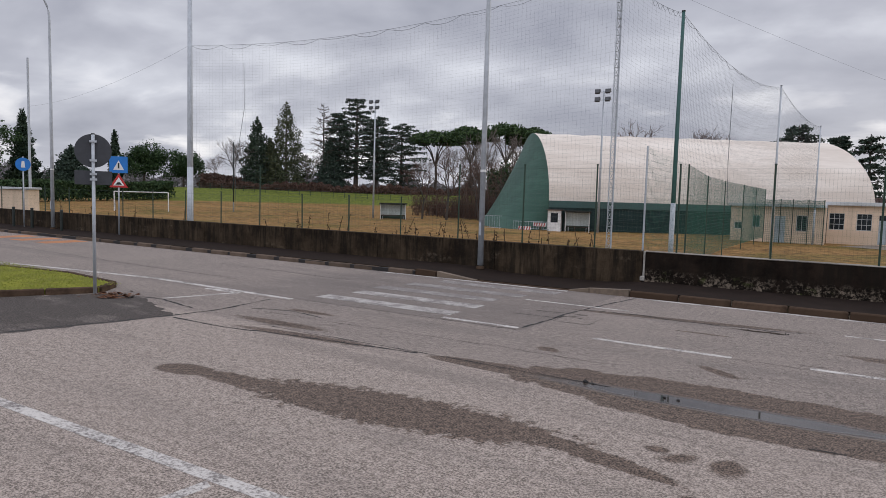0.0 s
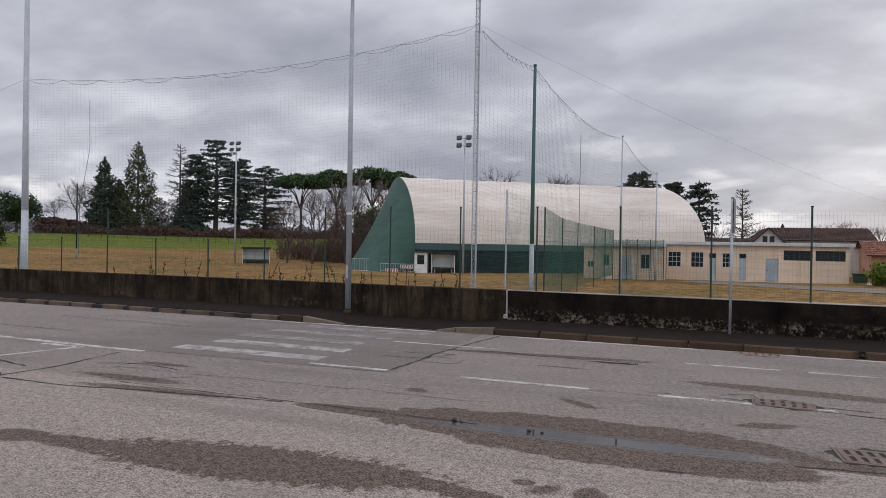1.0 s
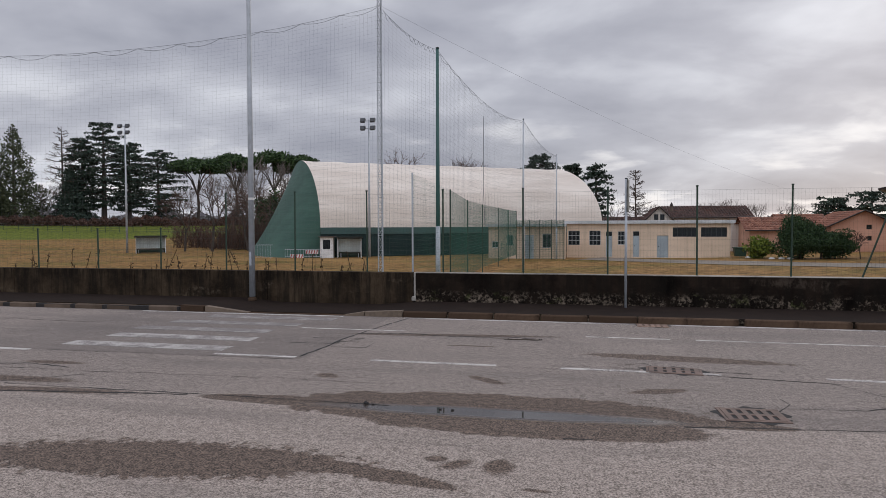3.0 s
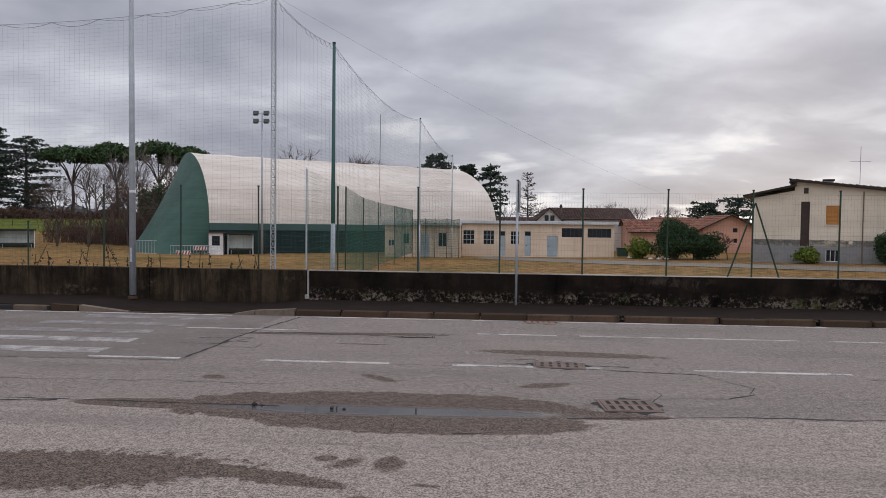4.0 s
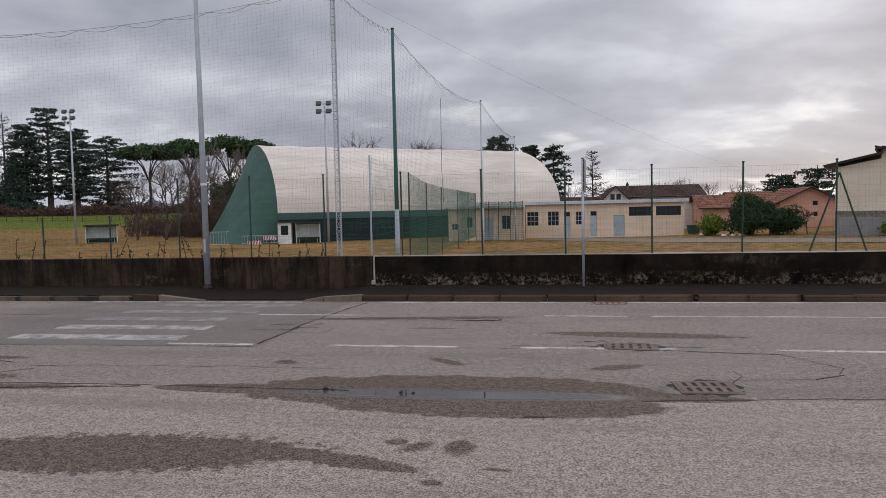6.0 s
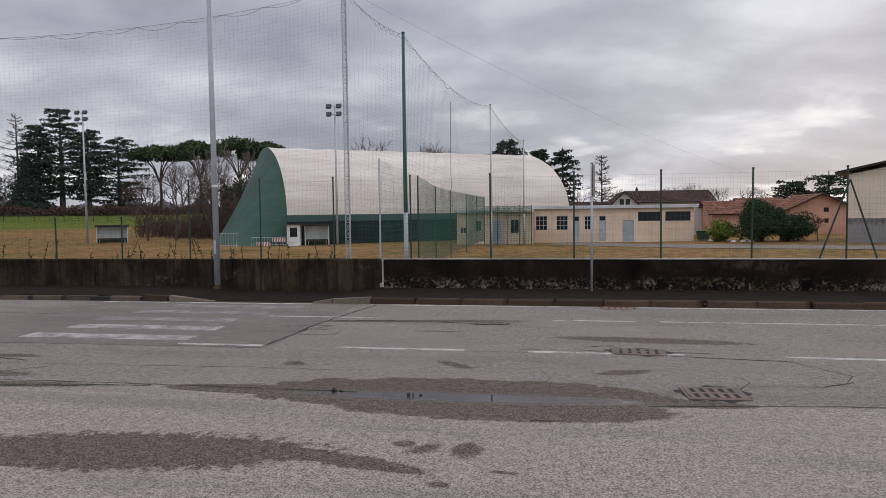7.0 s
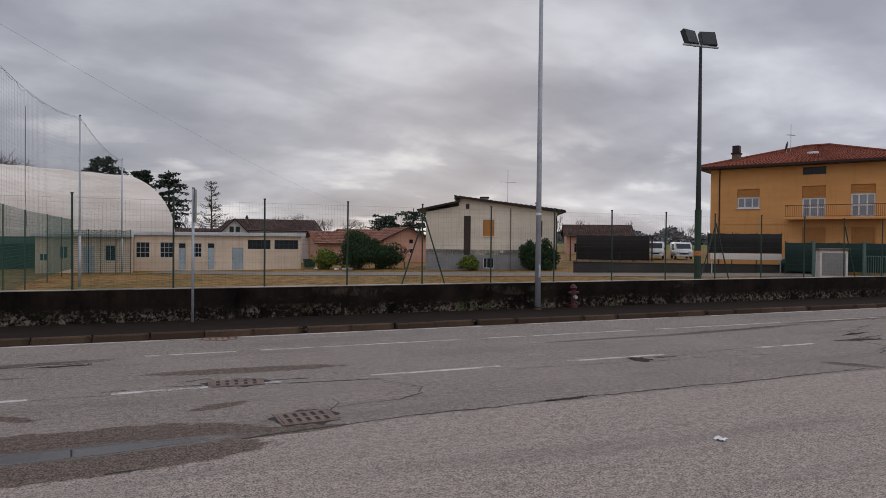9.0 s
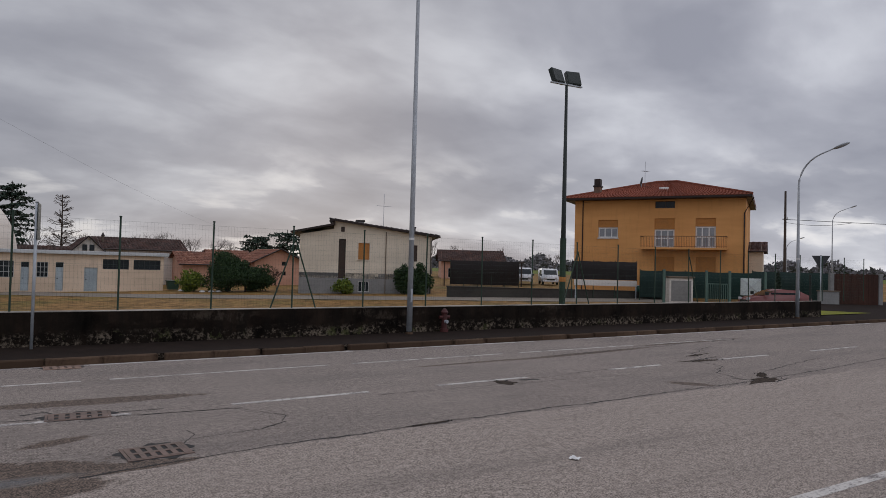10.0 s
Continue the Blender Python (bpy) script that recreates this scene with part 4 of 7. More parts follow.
def tiled(parent, a, b, c, d, nu, nv, material, label, lift=0.05, name="roof_slope"):
    """A roof slope of overlapping tiles over the corners a, b (eave) and c, d (ridge above b and a)."""
    a, b, c, d = map(Vector, (a, b, c, d))
    verts, faces = [], []
    up = (b - a).cross(d - a).normalized() if (d - a).length > 1e-3 else (b - a).cross(c - a).normalized()
    if up.z < 0:
        up = -up

    def at(u, v):
        return a.lerp(b, u).lerp(d.lerp(c, u), v)
    for j in range(nv):
        for i in range(nu):
            u0, u1, v0, v1 = i / nu, (i + 0.97) / nu, j / nv, min(1.0, (j + 1.15) / nv)
            k = len(verts)
            h = up * lift * (1.0 + 0.35 * random.random())
            mid = (u0 + u1) / 2
            verts += [at(u0, v0) + h * 0.5, at(mid, v0) + h * 1.6, at(u1, v0) + h * 0.5, at(u1, v1), at(mid, v1) + h * 0.6, at(u0, v1), at(u0, v0) - h * 0.4, at(u1, v0) - h * 0.4]
            faces += [(k, k + 1, k + 4, k + 5), (k + 1, k + 2, k + 3, k + 4), (k + 6, k + 7, k + 2, k + 1, k)]
    me = bpy.data.meshes.new(name)
    me.from_pydata([tuple(v) for v in verts], [], faces)
    me.materials.append(material)
    ob = new(name, me)
    ob.parent = parent
    return tagged(ob, label, kind="stuff")


def chimney(parent, x, y, z, w, d, h, material):
    c = part("chimney", box(x - w / 2, x + w / 2, y, y + d, z, z + h, 0.02), material, parent, "brick chimney with a dark cap")
    part("chimney_cap", box(x - w * 0.62, x + w * 0.62, y - 0.06, y + d + 0.06, z + h, z + h + 0.14, 0.02), GUTTER, c)
    return c


def aerial(x, y, z, h, label, yagi=1.2):
    t = thing("roof_aerial", pose(x, y, z), label, "aerial", "roof aerials")
    part("mast", tube([(0, 0, 0), (0, 0, h)], 0.022, 6), GALV, t)
    part("boom", tube([(-yagi / 2, 0, h * 0.62), (yagi / 2, 0, h * 0.62)], 0.016, 6), GALV, t)
    for i in range(7):
        q = -yagi / 2 + yagi * i / 6
        part("element", tube([(q, -0.22, h * 0.62), (q, 0.22, h * 0.62)], 0.008, 5), GALV, t)
    return t


# the cream house with a stepped roof
HM = pose(22.7, 55.0, -0.7, 0, 0, -26.12)
house = thing("cream_house", HM, "two-storey cream house with a grey base and a low stepped roof", "house")
HD, HW = 8.5, 11.58
g_holes = [(3.37, 3.98, 1.42, 4.88), (5.08, 6.06, 3.1, 4.56), (9.75, 10.3, 3.05, 4.5), (3.53, 3.85, 5.5, 5.95)]


def gable_wall(m=None):
    """The long gable: a short roof rises from the left, a longer one falls to the right."""
    bm = holed_wall(0, HW, 1.9, 5.1, g_holes[:3], 0.3)
    prism([(0, 5.1), (HW, 5.1), (HW, 5.28), (2.95, 6.45), (2.9, 5.75), (0, 5.2)], 0.3, None, bm)
    return bm


part("upper_wall", gable_wall(), CREAM, house)
part("base_wall", holed_wall(0, HW, -0.3, 1.9, [(3.37, 3.98, 1.42, 1.9), (5.13, 6.08, 0.25, 1.18), (6.62, 6.88, 1.62, 1.86)], 0.3), CEMENT, house, "bare grey cement base")
part("side_wall", box(0.0, 0.3, 0.3, HD, -0.3, 5.15), CREAM, house)
part("side_wall", box(HW - 0.3, HW, 0.3, HD, -0.3, 5.15), CREAM, house)
part("back_wall", box(0.3, HW - 0.3, HD - 0.3, HD, -0.3, 5.15), CREAM, house)
for name, outline in (("lower_roof", [(-0.75, 5.28), (2.95, 6.05), (2.95, 6.22), (-0.8, 5.42)]), ("upper_roof", [(2.55, 6.52), (3.0, 6.62), (HW + 0.7, 5.36), (HW + 0.72, 5.22), (3.0, 6.44), (2.5, 6.36)])):
    part(name, prism(outline, HD + 1.2, pose(0, -0.55, 0)), GUTTER, house, "thin dark roof edge")
tiled(house, (2.5, -0.5, 6.62), (2.5, HD + 0.6, 6.62), (HW + 0.7, HD + 0.6, 5.40), (HW + 0.7, -0.5, 5.40), 24, 22, ROOF_GREY, "weathered grey roof tiles")
part("step_face", box(2.88, 3.02, -0.4, HD + 0.4, 6.1, 6.5), BROWN_WOOD, house)
s = part("slit_window", box(3.37, 3.98, 0.12, 0.17, 1.42, 4.88), BROWN_WOOD, house, "tall narrow brown slatted window")
for i in range(20):
    part("slat", box(3.40, 3.95, 0.07, 0.115, 1.47 + i * 0.17, 1.58 + i * 0.17), BROWN_WOOD, s)
w = part("window", box(5.08, 6.06, 0.10, 0.14, 3.1, 4.56), SHUTTER, house, "closed orange roller shutter")
for i in range(14):
    part("slat", box(5.10, 6.04, 0.075, 0.098, 3.12 + i * 0.102, 3.205 + i * 0.102, 0.008), SHUTTER, w)
part("sill", box(5.0, 6.14, -0.08, 0.1, 3.02, 3.1, 0.01), CREAM, house)
window(house, 5.13, 6.08, 0.25, 1.18, 0.08, 3, 1, WHITE, "low barred cellar window with a white frame")
part("window", box(9.75, 10.3, 0.12, 0.16, 3.05, 4.5), BROWN_WOOD, house, "narrow brown shutter")
part("vent", box(3.53, 3.85, -0.012, 0.05, 5.5, 5.95), BROWN_WOOD, house, "small dark attic vent")
part("cellar_vent", box(6.62, 6.88, 0.1, 0.15, 1.62, 1.86), BROWN_WOOD, house)
part("downpipe", tube([(7.5, -0.06, 0.0), (7.5, -0.06, 5.6)], 0.035, 8), KERB_PALE, house, "weathered beige downpipe")
part("downpipe", tube([(HW - 0.06, -0.07, 0.0), (HW - 0.06, -0.07, 4.9), (HW + 0.45, -0.3, 5.25)], 0.045, 8), GUTTER, house, "dark downpipe")
chimney(house, 5.2, 3.0, 6.2, 0.7, 0.6, 0.45, CEMENT)
chimney(house, 10.2, 3.5, 5.5, 0.4, 0.4, 0.7, GUTTER)
p = HM @ Vector((7.3, 2.0, 6.2))
aerial(p.x, p.y, p.z, 3.0, "tall television aerial on the cream house", 1.5)

# the orange house
OM = pose(44.95, 44.1, -0.35, 0, 0, -60.0)
ohouse = thing("orange_house", OM, "two-storey orange house with a red hipped tile roof", "house")
OW, OD, OH = 14.32, 11.0, 8.65
LACE_GLASS = plain("glass_over_lace_curtain", (0.27, 0.28, 0.30), 0.15, 0, 5, 0.35, 0.6, 0.0)
o_holes = [(2.17, 3.93, 5.30, 6.91), (7.07, 8.74, 4.5, 7.0), (10.43, 12.05, 4.5, 7.0), (7.1, 8.75, 7.9, 8.5), (7.1, 8.77, 1.2, 3.68), (10.48, 12.07, 1.2, 3.7)]
part("front_wall", holed_wall(0, OW, -0.4, OH, o_holes, 0.35), ORANGE, ohouse)
part("side_wall", box(0, 0.35, 0.35, OD, -0.4, OH), ORANGE, ohouse)
part("side_wall", box(OW - 0.35, OW, 0.35, OD, -0.4, OH), ORANGE, ohouse)
part("back_wall", box(0.35, OW - 0.35, OD - 0.35, OD, -0.4, OH), ORANGE, ohouse)
part("plinth_band", box(-0.02, OW + 0.02, -0.025, 0.0, 3.95, 4.03), ORANGE, ohouse)
E0, RZ = 0.9, 10.85
E1 = 0.5
part("eave_box", box(-E0, OW + E1, -E0, OD + E0, OH, OH + 0.22, 0.03), GUTTER, ohouse, "dark brown boxed eaves and gutter")
rl, rr = (6.3, OD / 2, RZ), (8.3, OD / 2, RZ)
c00, c10, c11, c01 = (-E0, -E0, OH + 0.2), (OW + E1, -E0, OH + 0.2), (OW + E1, OD + E0, OH + 0.2), (-E0, OD + E0, OH + 0.2)
tiled(ohouse, c00, c10, rr, rl, 52, 22, TILE_RED, "red clay roof tiles in even rows")
tiled(ohouse, c11, c01, rl, rr, 52, 22, TILE_RED, "red clay roof tiles in even rows")
tiled(ohouse, c01, c00, rl, rl, 40, 22, TILE_RED, "red clay roof tiles in even rows")
tiled(ohouse, c10, c11, rr, rr, 40, 22, TILE_RED, "red clay roof tiles in even rows")
for q in (c00, c10):
    part("hip_cap", tube([Vector(q) + Vector((0, 0, 0.1)), Vector(rl if q is c00 else rr) + Vector((0, 0, 0.08))], 0.10, 6), TILE_RED, ohouse)
part("ridge_cap", tube([Vector(rl) + Vector((0, 0, 0.08)), Vector(rr) + Vector((0, 0, 0.08))], 0.11, 6), TILE_RED, ohouse)
part("roof_window", box(7.1, 7.9, 2.0, 2.55, 9.75, 9.98, 0.02), WHITE, ohouse, "small roof window")
for x0, x1, z0, z1, mid, n in ((2.17, 3.93, 5.30, 6.91, 6.24, 3), (7.07, 8.74, 4.5, 7.0, 6.05, 3), (10.43, 12.05, 4.5, 7.0, 6.3, 3)):
    w = window(ohouse, x0, x1, z0, mid, 0.12, n, 2 if z1 - z0 > 2 else 1, WHITE, "white framed window below a half-drawn shutter", LACE_GLASS, 0.12)
    for i in range(n):
        a = x0 + (x1 - x0) * i / n
        part("curtain", box(a + 0.12, a + (x1 - x0) / n - 0.12, 0.20, 0.22, z0 + 0.12, mid - 0.12), CURTAIN, w, "pale curtain behind the glass")
    sh = part("roller_shutter", box(x0, x1, 0.10, 0.15, mid, z1), SHUTTER, ohouse, "half-drawn orange roller shutter")
    for i in range(int((z1 - mid) / 0.12)):
        part("slat", box(x0 + 0.01, x1 - 0.01, 0.075, 0.098, mid + 0.12 * i + 0.01, mid + 0.12 * i + 0.105), SHUTTER, sh)
    part("sill", box(x0 - 0.08, x1 + 0.08, -0.1, 0.1, z0 - 0.08, z0, 0.01), WHITE, ohouse)
for x0, x1, z0, z1 in o_holes[4:]:
    sh = part("roller_shutter", box(x0, x1, 0.10, 0.15, z0, z1), SHUTTER, ohouse, "closed orange roller shutter")
    for i in range(20):
        part("slat", box(x0 + 0.01, x1 - 0.01, 0.075, 0.098, z0 + 0.12 * i + 0.01, z0 + 0.12 * i + 0.105), SHUTTER, sh)
window(ohouse, 7.1, 8.75, 7.9, 8.5, 0.12, 2, 1, BROWN_WOOD, "low dark attic window")
part("downpipe", tube([(0.75, -0.06, 0.0), (0.75, -0.06, OH)], 0.05, 8), GUTTER, ohouse, "dark brown downpipe")
part("downpipe", tube([(OW - 0.1, -0.06, 0.0), (OW - 0.1, -0.06, 7.4), (OW + 0.6, -0.5, OH)], 0.05, 8), GUTTER, ohouse, "dark brown downpipe")
bal = part("balcony", box(6.05, 12.95, -1.15, 0.0, 4.28, 4.46, 0.02), ORANGE, ohouse, "balcony slab with a brown iron railing")
RAIL = plain("brown_iron_rail", (0.13, 0.06, 0.025), 0.6, 0.2, 10, 0.3)
part("top_rail", box(6.05, 12.95, -1.15, -1.10, 5.38, 5.43), RAIL, bal)
part("bottom_rail", box(6.05, 12.95, -1.14, -1.11, 4.53, 4.56), RAIL, bal)
part("end_rail", box(6.05, 6.09, -1.1, 0.0, 5.38, 5.43), RAIL, bal)
part("end_rail", box(12.91, 12.95, -1.1, 0.0, 5.38, 5.43), RAIL, bal)
for i in range(54):
    part("baluster", box(6.07 + i * 0.13, 6.09 + i * 0.13, -1.135, -1.115, 4.46, 5.39), RAIL, bal)
chimney(ohouse, 1.75, 1.0, 9.0, 0.62, 0.7, 1.05, BRICK)
part("chimney_pot", box(1.46, 2.04, 1.02, 1.68, 10.19, 10.80, 0.03), GUTTER, ohouse, "sooty black chimney top")
p = OM @ Vector((5.6, 3.5, 10.2))
aerial(p.x, p.y, p.z, 2.4, "television aerial on the orange house", 0.9)
dish = thing("satellite_dish", pose(p.x - 0.5, p.y, p.z - 0.1), "dark satellite dish on the roof", "satellite dish")
bm = bmesh.new()
bmesh.ops.create_uvsphere(bm, u_segments=12, v_segments=8, radius=0.42)
bm.transform(pose(0, 0, 0.6, 0, 12, -50) @ Matrix.Diagonal((0.22, 1, 1, 1)))
part("reflector", bm, GREY_BACK, dish, "", True)
part("bracket", tube([(0, 0, -0.2), (0, 0, 0.5)], 0.03, 6), GALV, dish)


def plain_house(name, m, w, d, h, rise, material, tiles, label, windows=(), over=0.5, along=True):
    """A house with a pitched roof: ridge along local x, or along y where along is False."""
    t = thing(name, m, label, "house")
    part("front_wall", holed_wall(0, w, -0.5, h, [q[:4] for q in windows], 0.25), material, t)
    part("side_wall", box(0, 0.25, 0.25, d, -0.5, h), material, t)
    part("side_wall", box(w - 0.25, w, 0.25, d, -0.5, h), material, t)
    part("back_wall", box(0.25, w - 0.25, d - 0.25, d, -0.5, h), material, t)
    for x0, x1, z0, z1, nx in windows:
        window(t, x0, x1, z0, z1, 0.1, nx, 1, WHITE if nx > 1 else DARK_FRAME, "window set in the wall")
    o = over
    if along:
        part("gable", prism([(0, 0), (d, 0), (d / 2, rise)], 0.25, Matrix.Translation((0.25, 0, h)) @ Euler((0, 0, radians(90))).to_matrix().to_4x4()), material, t)
        part("gable", prism([(0, 0), (d, 0), (d / 2, rise)], 0.25, Matrix.Translation((w, 0, h)) @ Euler((0, 0, radians(90))).to_matrix().to_4x4()), material, t)
        k = rise / (d / 2)
        tiled(t, (-o, -o, h - o * k), (w + o, -o, h - o * k), (w + o, d / 2, h + rise), (-o, d / 2, h + rise), int(w / 0.28), int(d / 0.7), tiles, "clay roof tiles")
        tiled(t, (w + o, d + o, h - o * k), (-o, d + o, h - o * k), (-o, d / 2, h + rise), (w + o, d / 2, h + rise), int(w / 0.28), int(d / 0.7), tiles, "clay roof tiles")
        part("gutter", tube([(-o, -o - 0.05, h - o * k), (w + o, -o - 0.05, h - o * k)], 0.07, 8), GUTTER, t)
    else:
        part("gable", prism([(0, 0), (w, 0), (w / 2, rise)], 0.25, pose(0, 0, h)), material, t)
        part("gable", prism([(0, 0), (w, 0), (w / 2, rise)], 0.25, pose(0, d - 0.25, h)), material, t)
        k = rise / (w / 2)
        tiled(t, (-o, d + o, h - o * k), (-o, -o, h - o * k), (w / 2, -o, h + rise), (w / 2, d + o, h + rise), int(d / 0.28), int(w / 0.7), tiles, "clay roof tiles")
        tiled(t, (w + o, -o, h - o * k), (w + o, d + o, h - o * k), (w / 2, d + o, h + rise), (w / 2, -o, h + rise), int(d / 0.28), int(w / 0.7), tiles, "clay roof tiles")
        for s in (0, 1):
            part("verge_board", tube([(-o if s else w + o, -o, h - o * k), (w / 2, -o, h + rise)], 0.08, 6), GUTTER, t)
    return t


plain_house("farmhouse", pose(9.6, 78.0, -0.9), 8.4, 8.0, 3.95, 1.25, PALE, TILE_BROWN, "pale farmhouse with a dark brown tile roof behind the clubhouse", [(1.2, 1.7, 3.0, 3.3, 1), (2.8, 3.3, 3.0, 3.3, 1)])
gable_house = plain_house("farmhouse_gable", pose(7.0, 77.2, -0.9), 2.9, 8.0, 3.6, 1.45, PALE, TILE_BROWN, "small gabled front with two attic windows", [], 0.45, False)
plain_house("long_shed", pose(0.5, 80.0, -0.9), 7.5, 6.0, 3.1, 0.9, PALE, TILE_BROWN, "low outbuilding with a brown tile roof", [])
plain_house("peach_cottage", pose(16.9, 73.0, -0.8), 4.6, 6.0, 2.5, 1.2, PINK, TILE_MIX, "low peach cottage with a weathered red tile roof", [(1.0, 1.9, 0.3, 1.4, 2)])
plain_house("pink_house", pose(24.2, 72.0, -0.8), 5.6, 7.5, 2.9, 1.35, PINK, TILE_MIX, "pink gabled house with a weathered tile roof", [(3.1, 3.6, 2.4, 2.85, 1), (3.2, 3.6, 1.3, 1.75, 1)], 0.5, False)
plain_house("pink_annex", pose(20.5, 74.0, -0.8), 4.0, 6.0, 2.7, 1.3, PINK, TILE_MIX, "pink annex with a weathered tile roof", [])
for x0 in (0.93, 1.58):
    window(gable_house, x0, x0 + 0.45, 3.56, 4.18, -0.06, 2, 1, DARK_FRAME, "small attic window below the gable", None, 0.04)
chim = thing("chimney_stack", pose(10.1, 80.0, 3.55), "slim metal chimney pot on the farmhouse", "chimney")
part("pipe", tube([(0, 0, 0), (0, 0, 0.75)], 0.13, 10), KERB_PALE, chim)
part("cowl", tube([(0, 0, 0.75), (0, 0, 0.82), (0, 0, 1.15)], [0.20, 0.20, 0.04], 10), GUTTER, chim, "dark pointed cowl")
plain_house("far_cottage", pose(54.0, 80.0, -0.2, 0, 0, -30), 9.0, 7.0, 3.2, 1.5, PINK, TILE_BROWN, "far cottage with a brown tile roof", [(1.0, 2.2, 0.6, 2.0, 2), (4.0, 5.2, 0.6, 2.0, 2)])
plain_house("far_house", pose(66.0, 62.0, -0.2, 0, 0, -35), 8.0, 7.0, 4.0, 1.5, PALE, TILE_RED, "far house with a red tile roof", [(1.0, 2.2, 0.6, 2.0, 2), (4.0, 5.2, 0.6, 2.0, 2)])
plain_house("yellow_annex", pose(57.2, 34.6, -0.35, 0, 0, -60), 1.2, 6.0, 4.5, 0.9, CREAM, TILE_BROWN, "pale yellow annex behind the orange house", [], 0.35)
plain_house("roadside_house", pose(92.0, 25.0, -0.1, 0, 0, -60), 14.0, 8.0, 3.4, 1.4, PINK, TILE_RED, "low house with a red roof far along the road", [(2, 3, 1, 2.2, 2), (6, 7, 1, 2.2, 2)])
plain_house("roadside_house", pose(74.0, 14.5, -0.1, 0, 0, -60), 9.0, 8.0, 2.6, 1.0, PINK, TILE_BROWN, "low house with a brown roof far along the road", [(2, 3, 1, 2.2, 2)])


# ---- plants ----
CEDAR = foliage("dark_cedar_needles", (0.024, 0.042, 0.032), (0.062, 0.085, 0.060))
FIR = foliage("dark_fir_needles", (0.020, 0.040, 0.026), (0.055, 0.075, 0.045))
SEQUOIA = foliage("olive_conifer_needles", (0.035, 0.048, 0.022), (0.085, 0.092, 0.045))
PINE = foliage("pine_needles", (0.020, 0.044, 0.016), (0.065, 0.105, 0.035))
LAUREL = foliage("evergreen_shrub_leaves", (0.014, 0.034, 0.013), (0.052, 0.086, 0.032))
LIME = foliage("yellow_green_shrub_leaves", (0.06, 0.10, 0.012), (0.17, 0.20, 0.03))
TWIGS = foliage("bare_brown_twigs", (0.050, 0.028, 0.021), (0.13, 0.075, 0.055))
TWIGS_GREY = foliage("bare_grey_twigs", (0.10, 0.082, 0.075), (0.22, 0.18, 0.16))
BARK = plain("dark_bark", (0.09, 0.070, 0.058), 0.95, 0, 8, 0.5)
BARK_PALE = plain("pale_bark", (0.16, 0.135, 0.12), 0.95, 0, 8, 0.5)
# paled and greyed: the haze of distance is put into this colour
FAR_WOOD = foliage("distant_trees_in_haze", (0.105, 0.098, 0.105), (0.19, 0.175, 0.18))
GRASS = foliage("short_green_grass", (0.16, 0.19, 0.028), (0.30, 0.31, 0.06))
DRY = foliage("dry_weed_stalks", (0.03, 0.018, 0.010), (0.10, 0.062, 0.03))
rng = np.random.default_rng(7)


def leaves(name, centres, spread, size, material, parent=None, flat=1.0, label=""):
    """One mesh of many small leaf clumps: pairs of tilted triangles scattered round the centres."""
    c = np.asarray(centres, float)
    n = len(c)
    p = c + rng.normal(0, 1, (n, 3)) * np.asarray(spread)
    s = size * rng.uniform(0.55, 1.35, (n, 1))
    a = rng.normal(0, 1, (n, 3)) * (1, 1, flat)
    a /= np.linalg.norm(a, axis=1, keepdims=True) + 1e-9
    b = rng.normal(0, 1, (n, 3)) * (1, 1, flat)
    b -= a * (a * b).sum(1, keepdims=True)
    b /= np.linalg.norm(b, axis=1, keepdims=True) + 1e-9
    v = np.stack([p - a * s, p + b * s * 0.55, p + a * s, p - b * s * 0.55], 1).reshape(-1, 3)
    f = np.arange(4 * n).reshape(-1, 4)
    me = bpy.data.meshes.new(name)
    me.from_pydata(v.tolist(), [], f.tolist())
    me.materials.append(material)
    ob = new(name, me)
    if parent:
        ob.parent = parent
    return tagged(ob, label)


def limb(path, r0, r1, parent, material, name="limb"):
    n = len(path)
    return part(name, tube(path, [r0 + (r1 - r0) * i / (n - 1) for i in range(n)], 6), material, parent)


def tree_at(name, x, y, label, group=""):
    return thing(name, pose(x, y, ground_z(x, y) - 0.1), label, "tree", group)


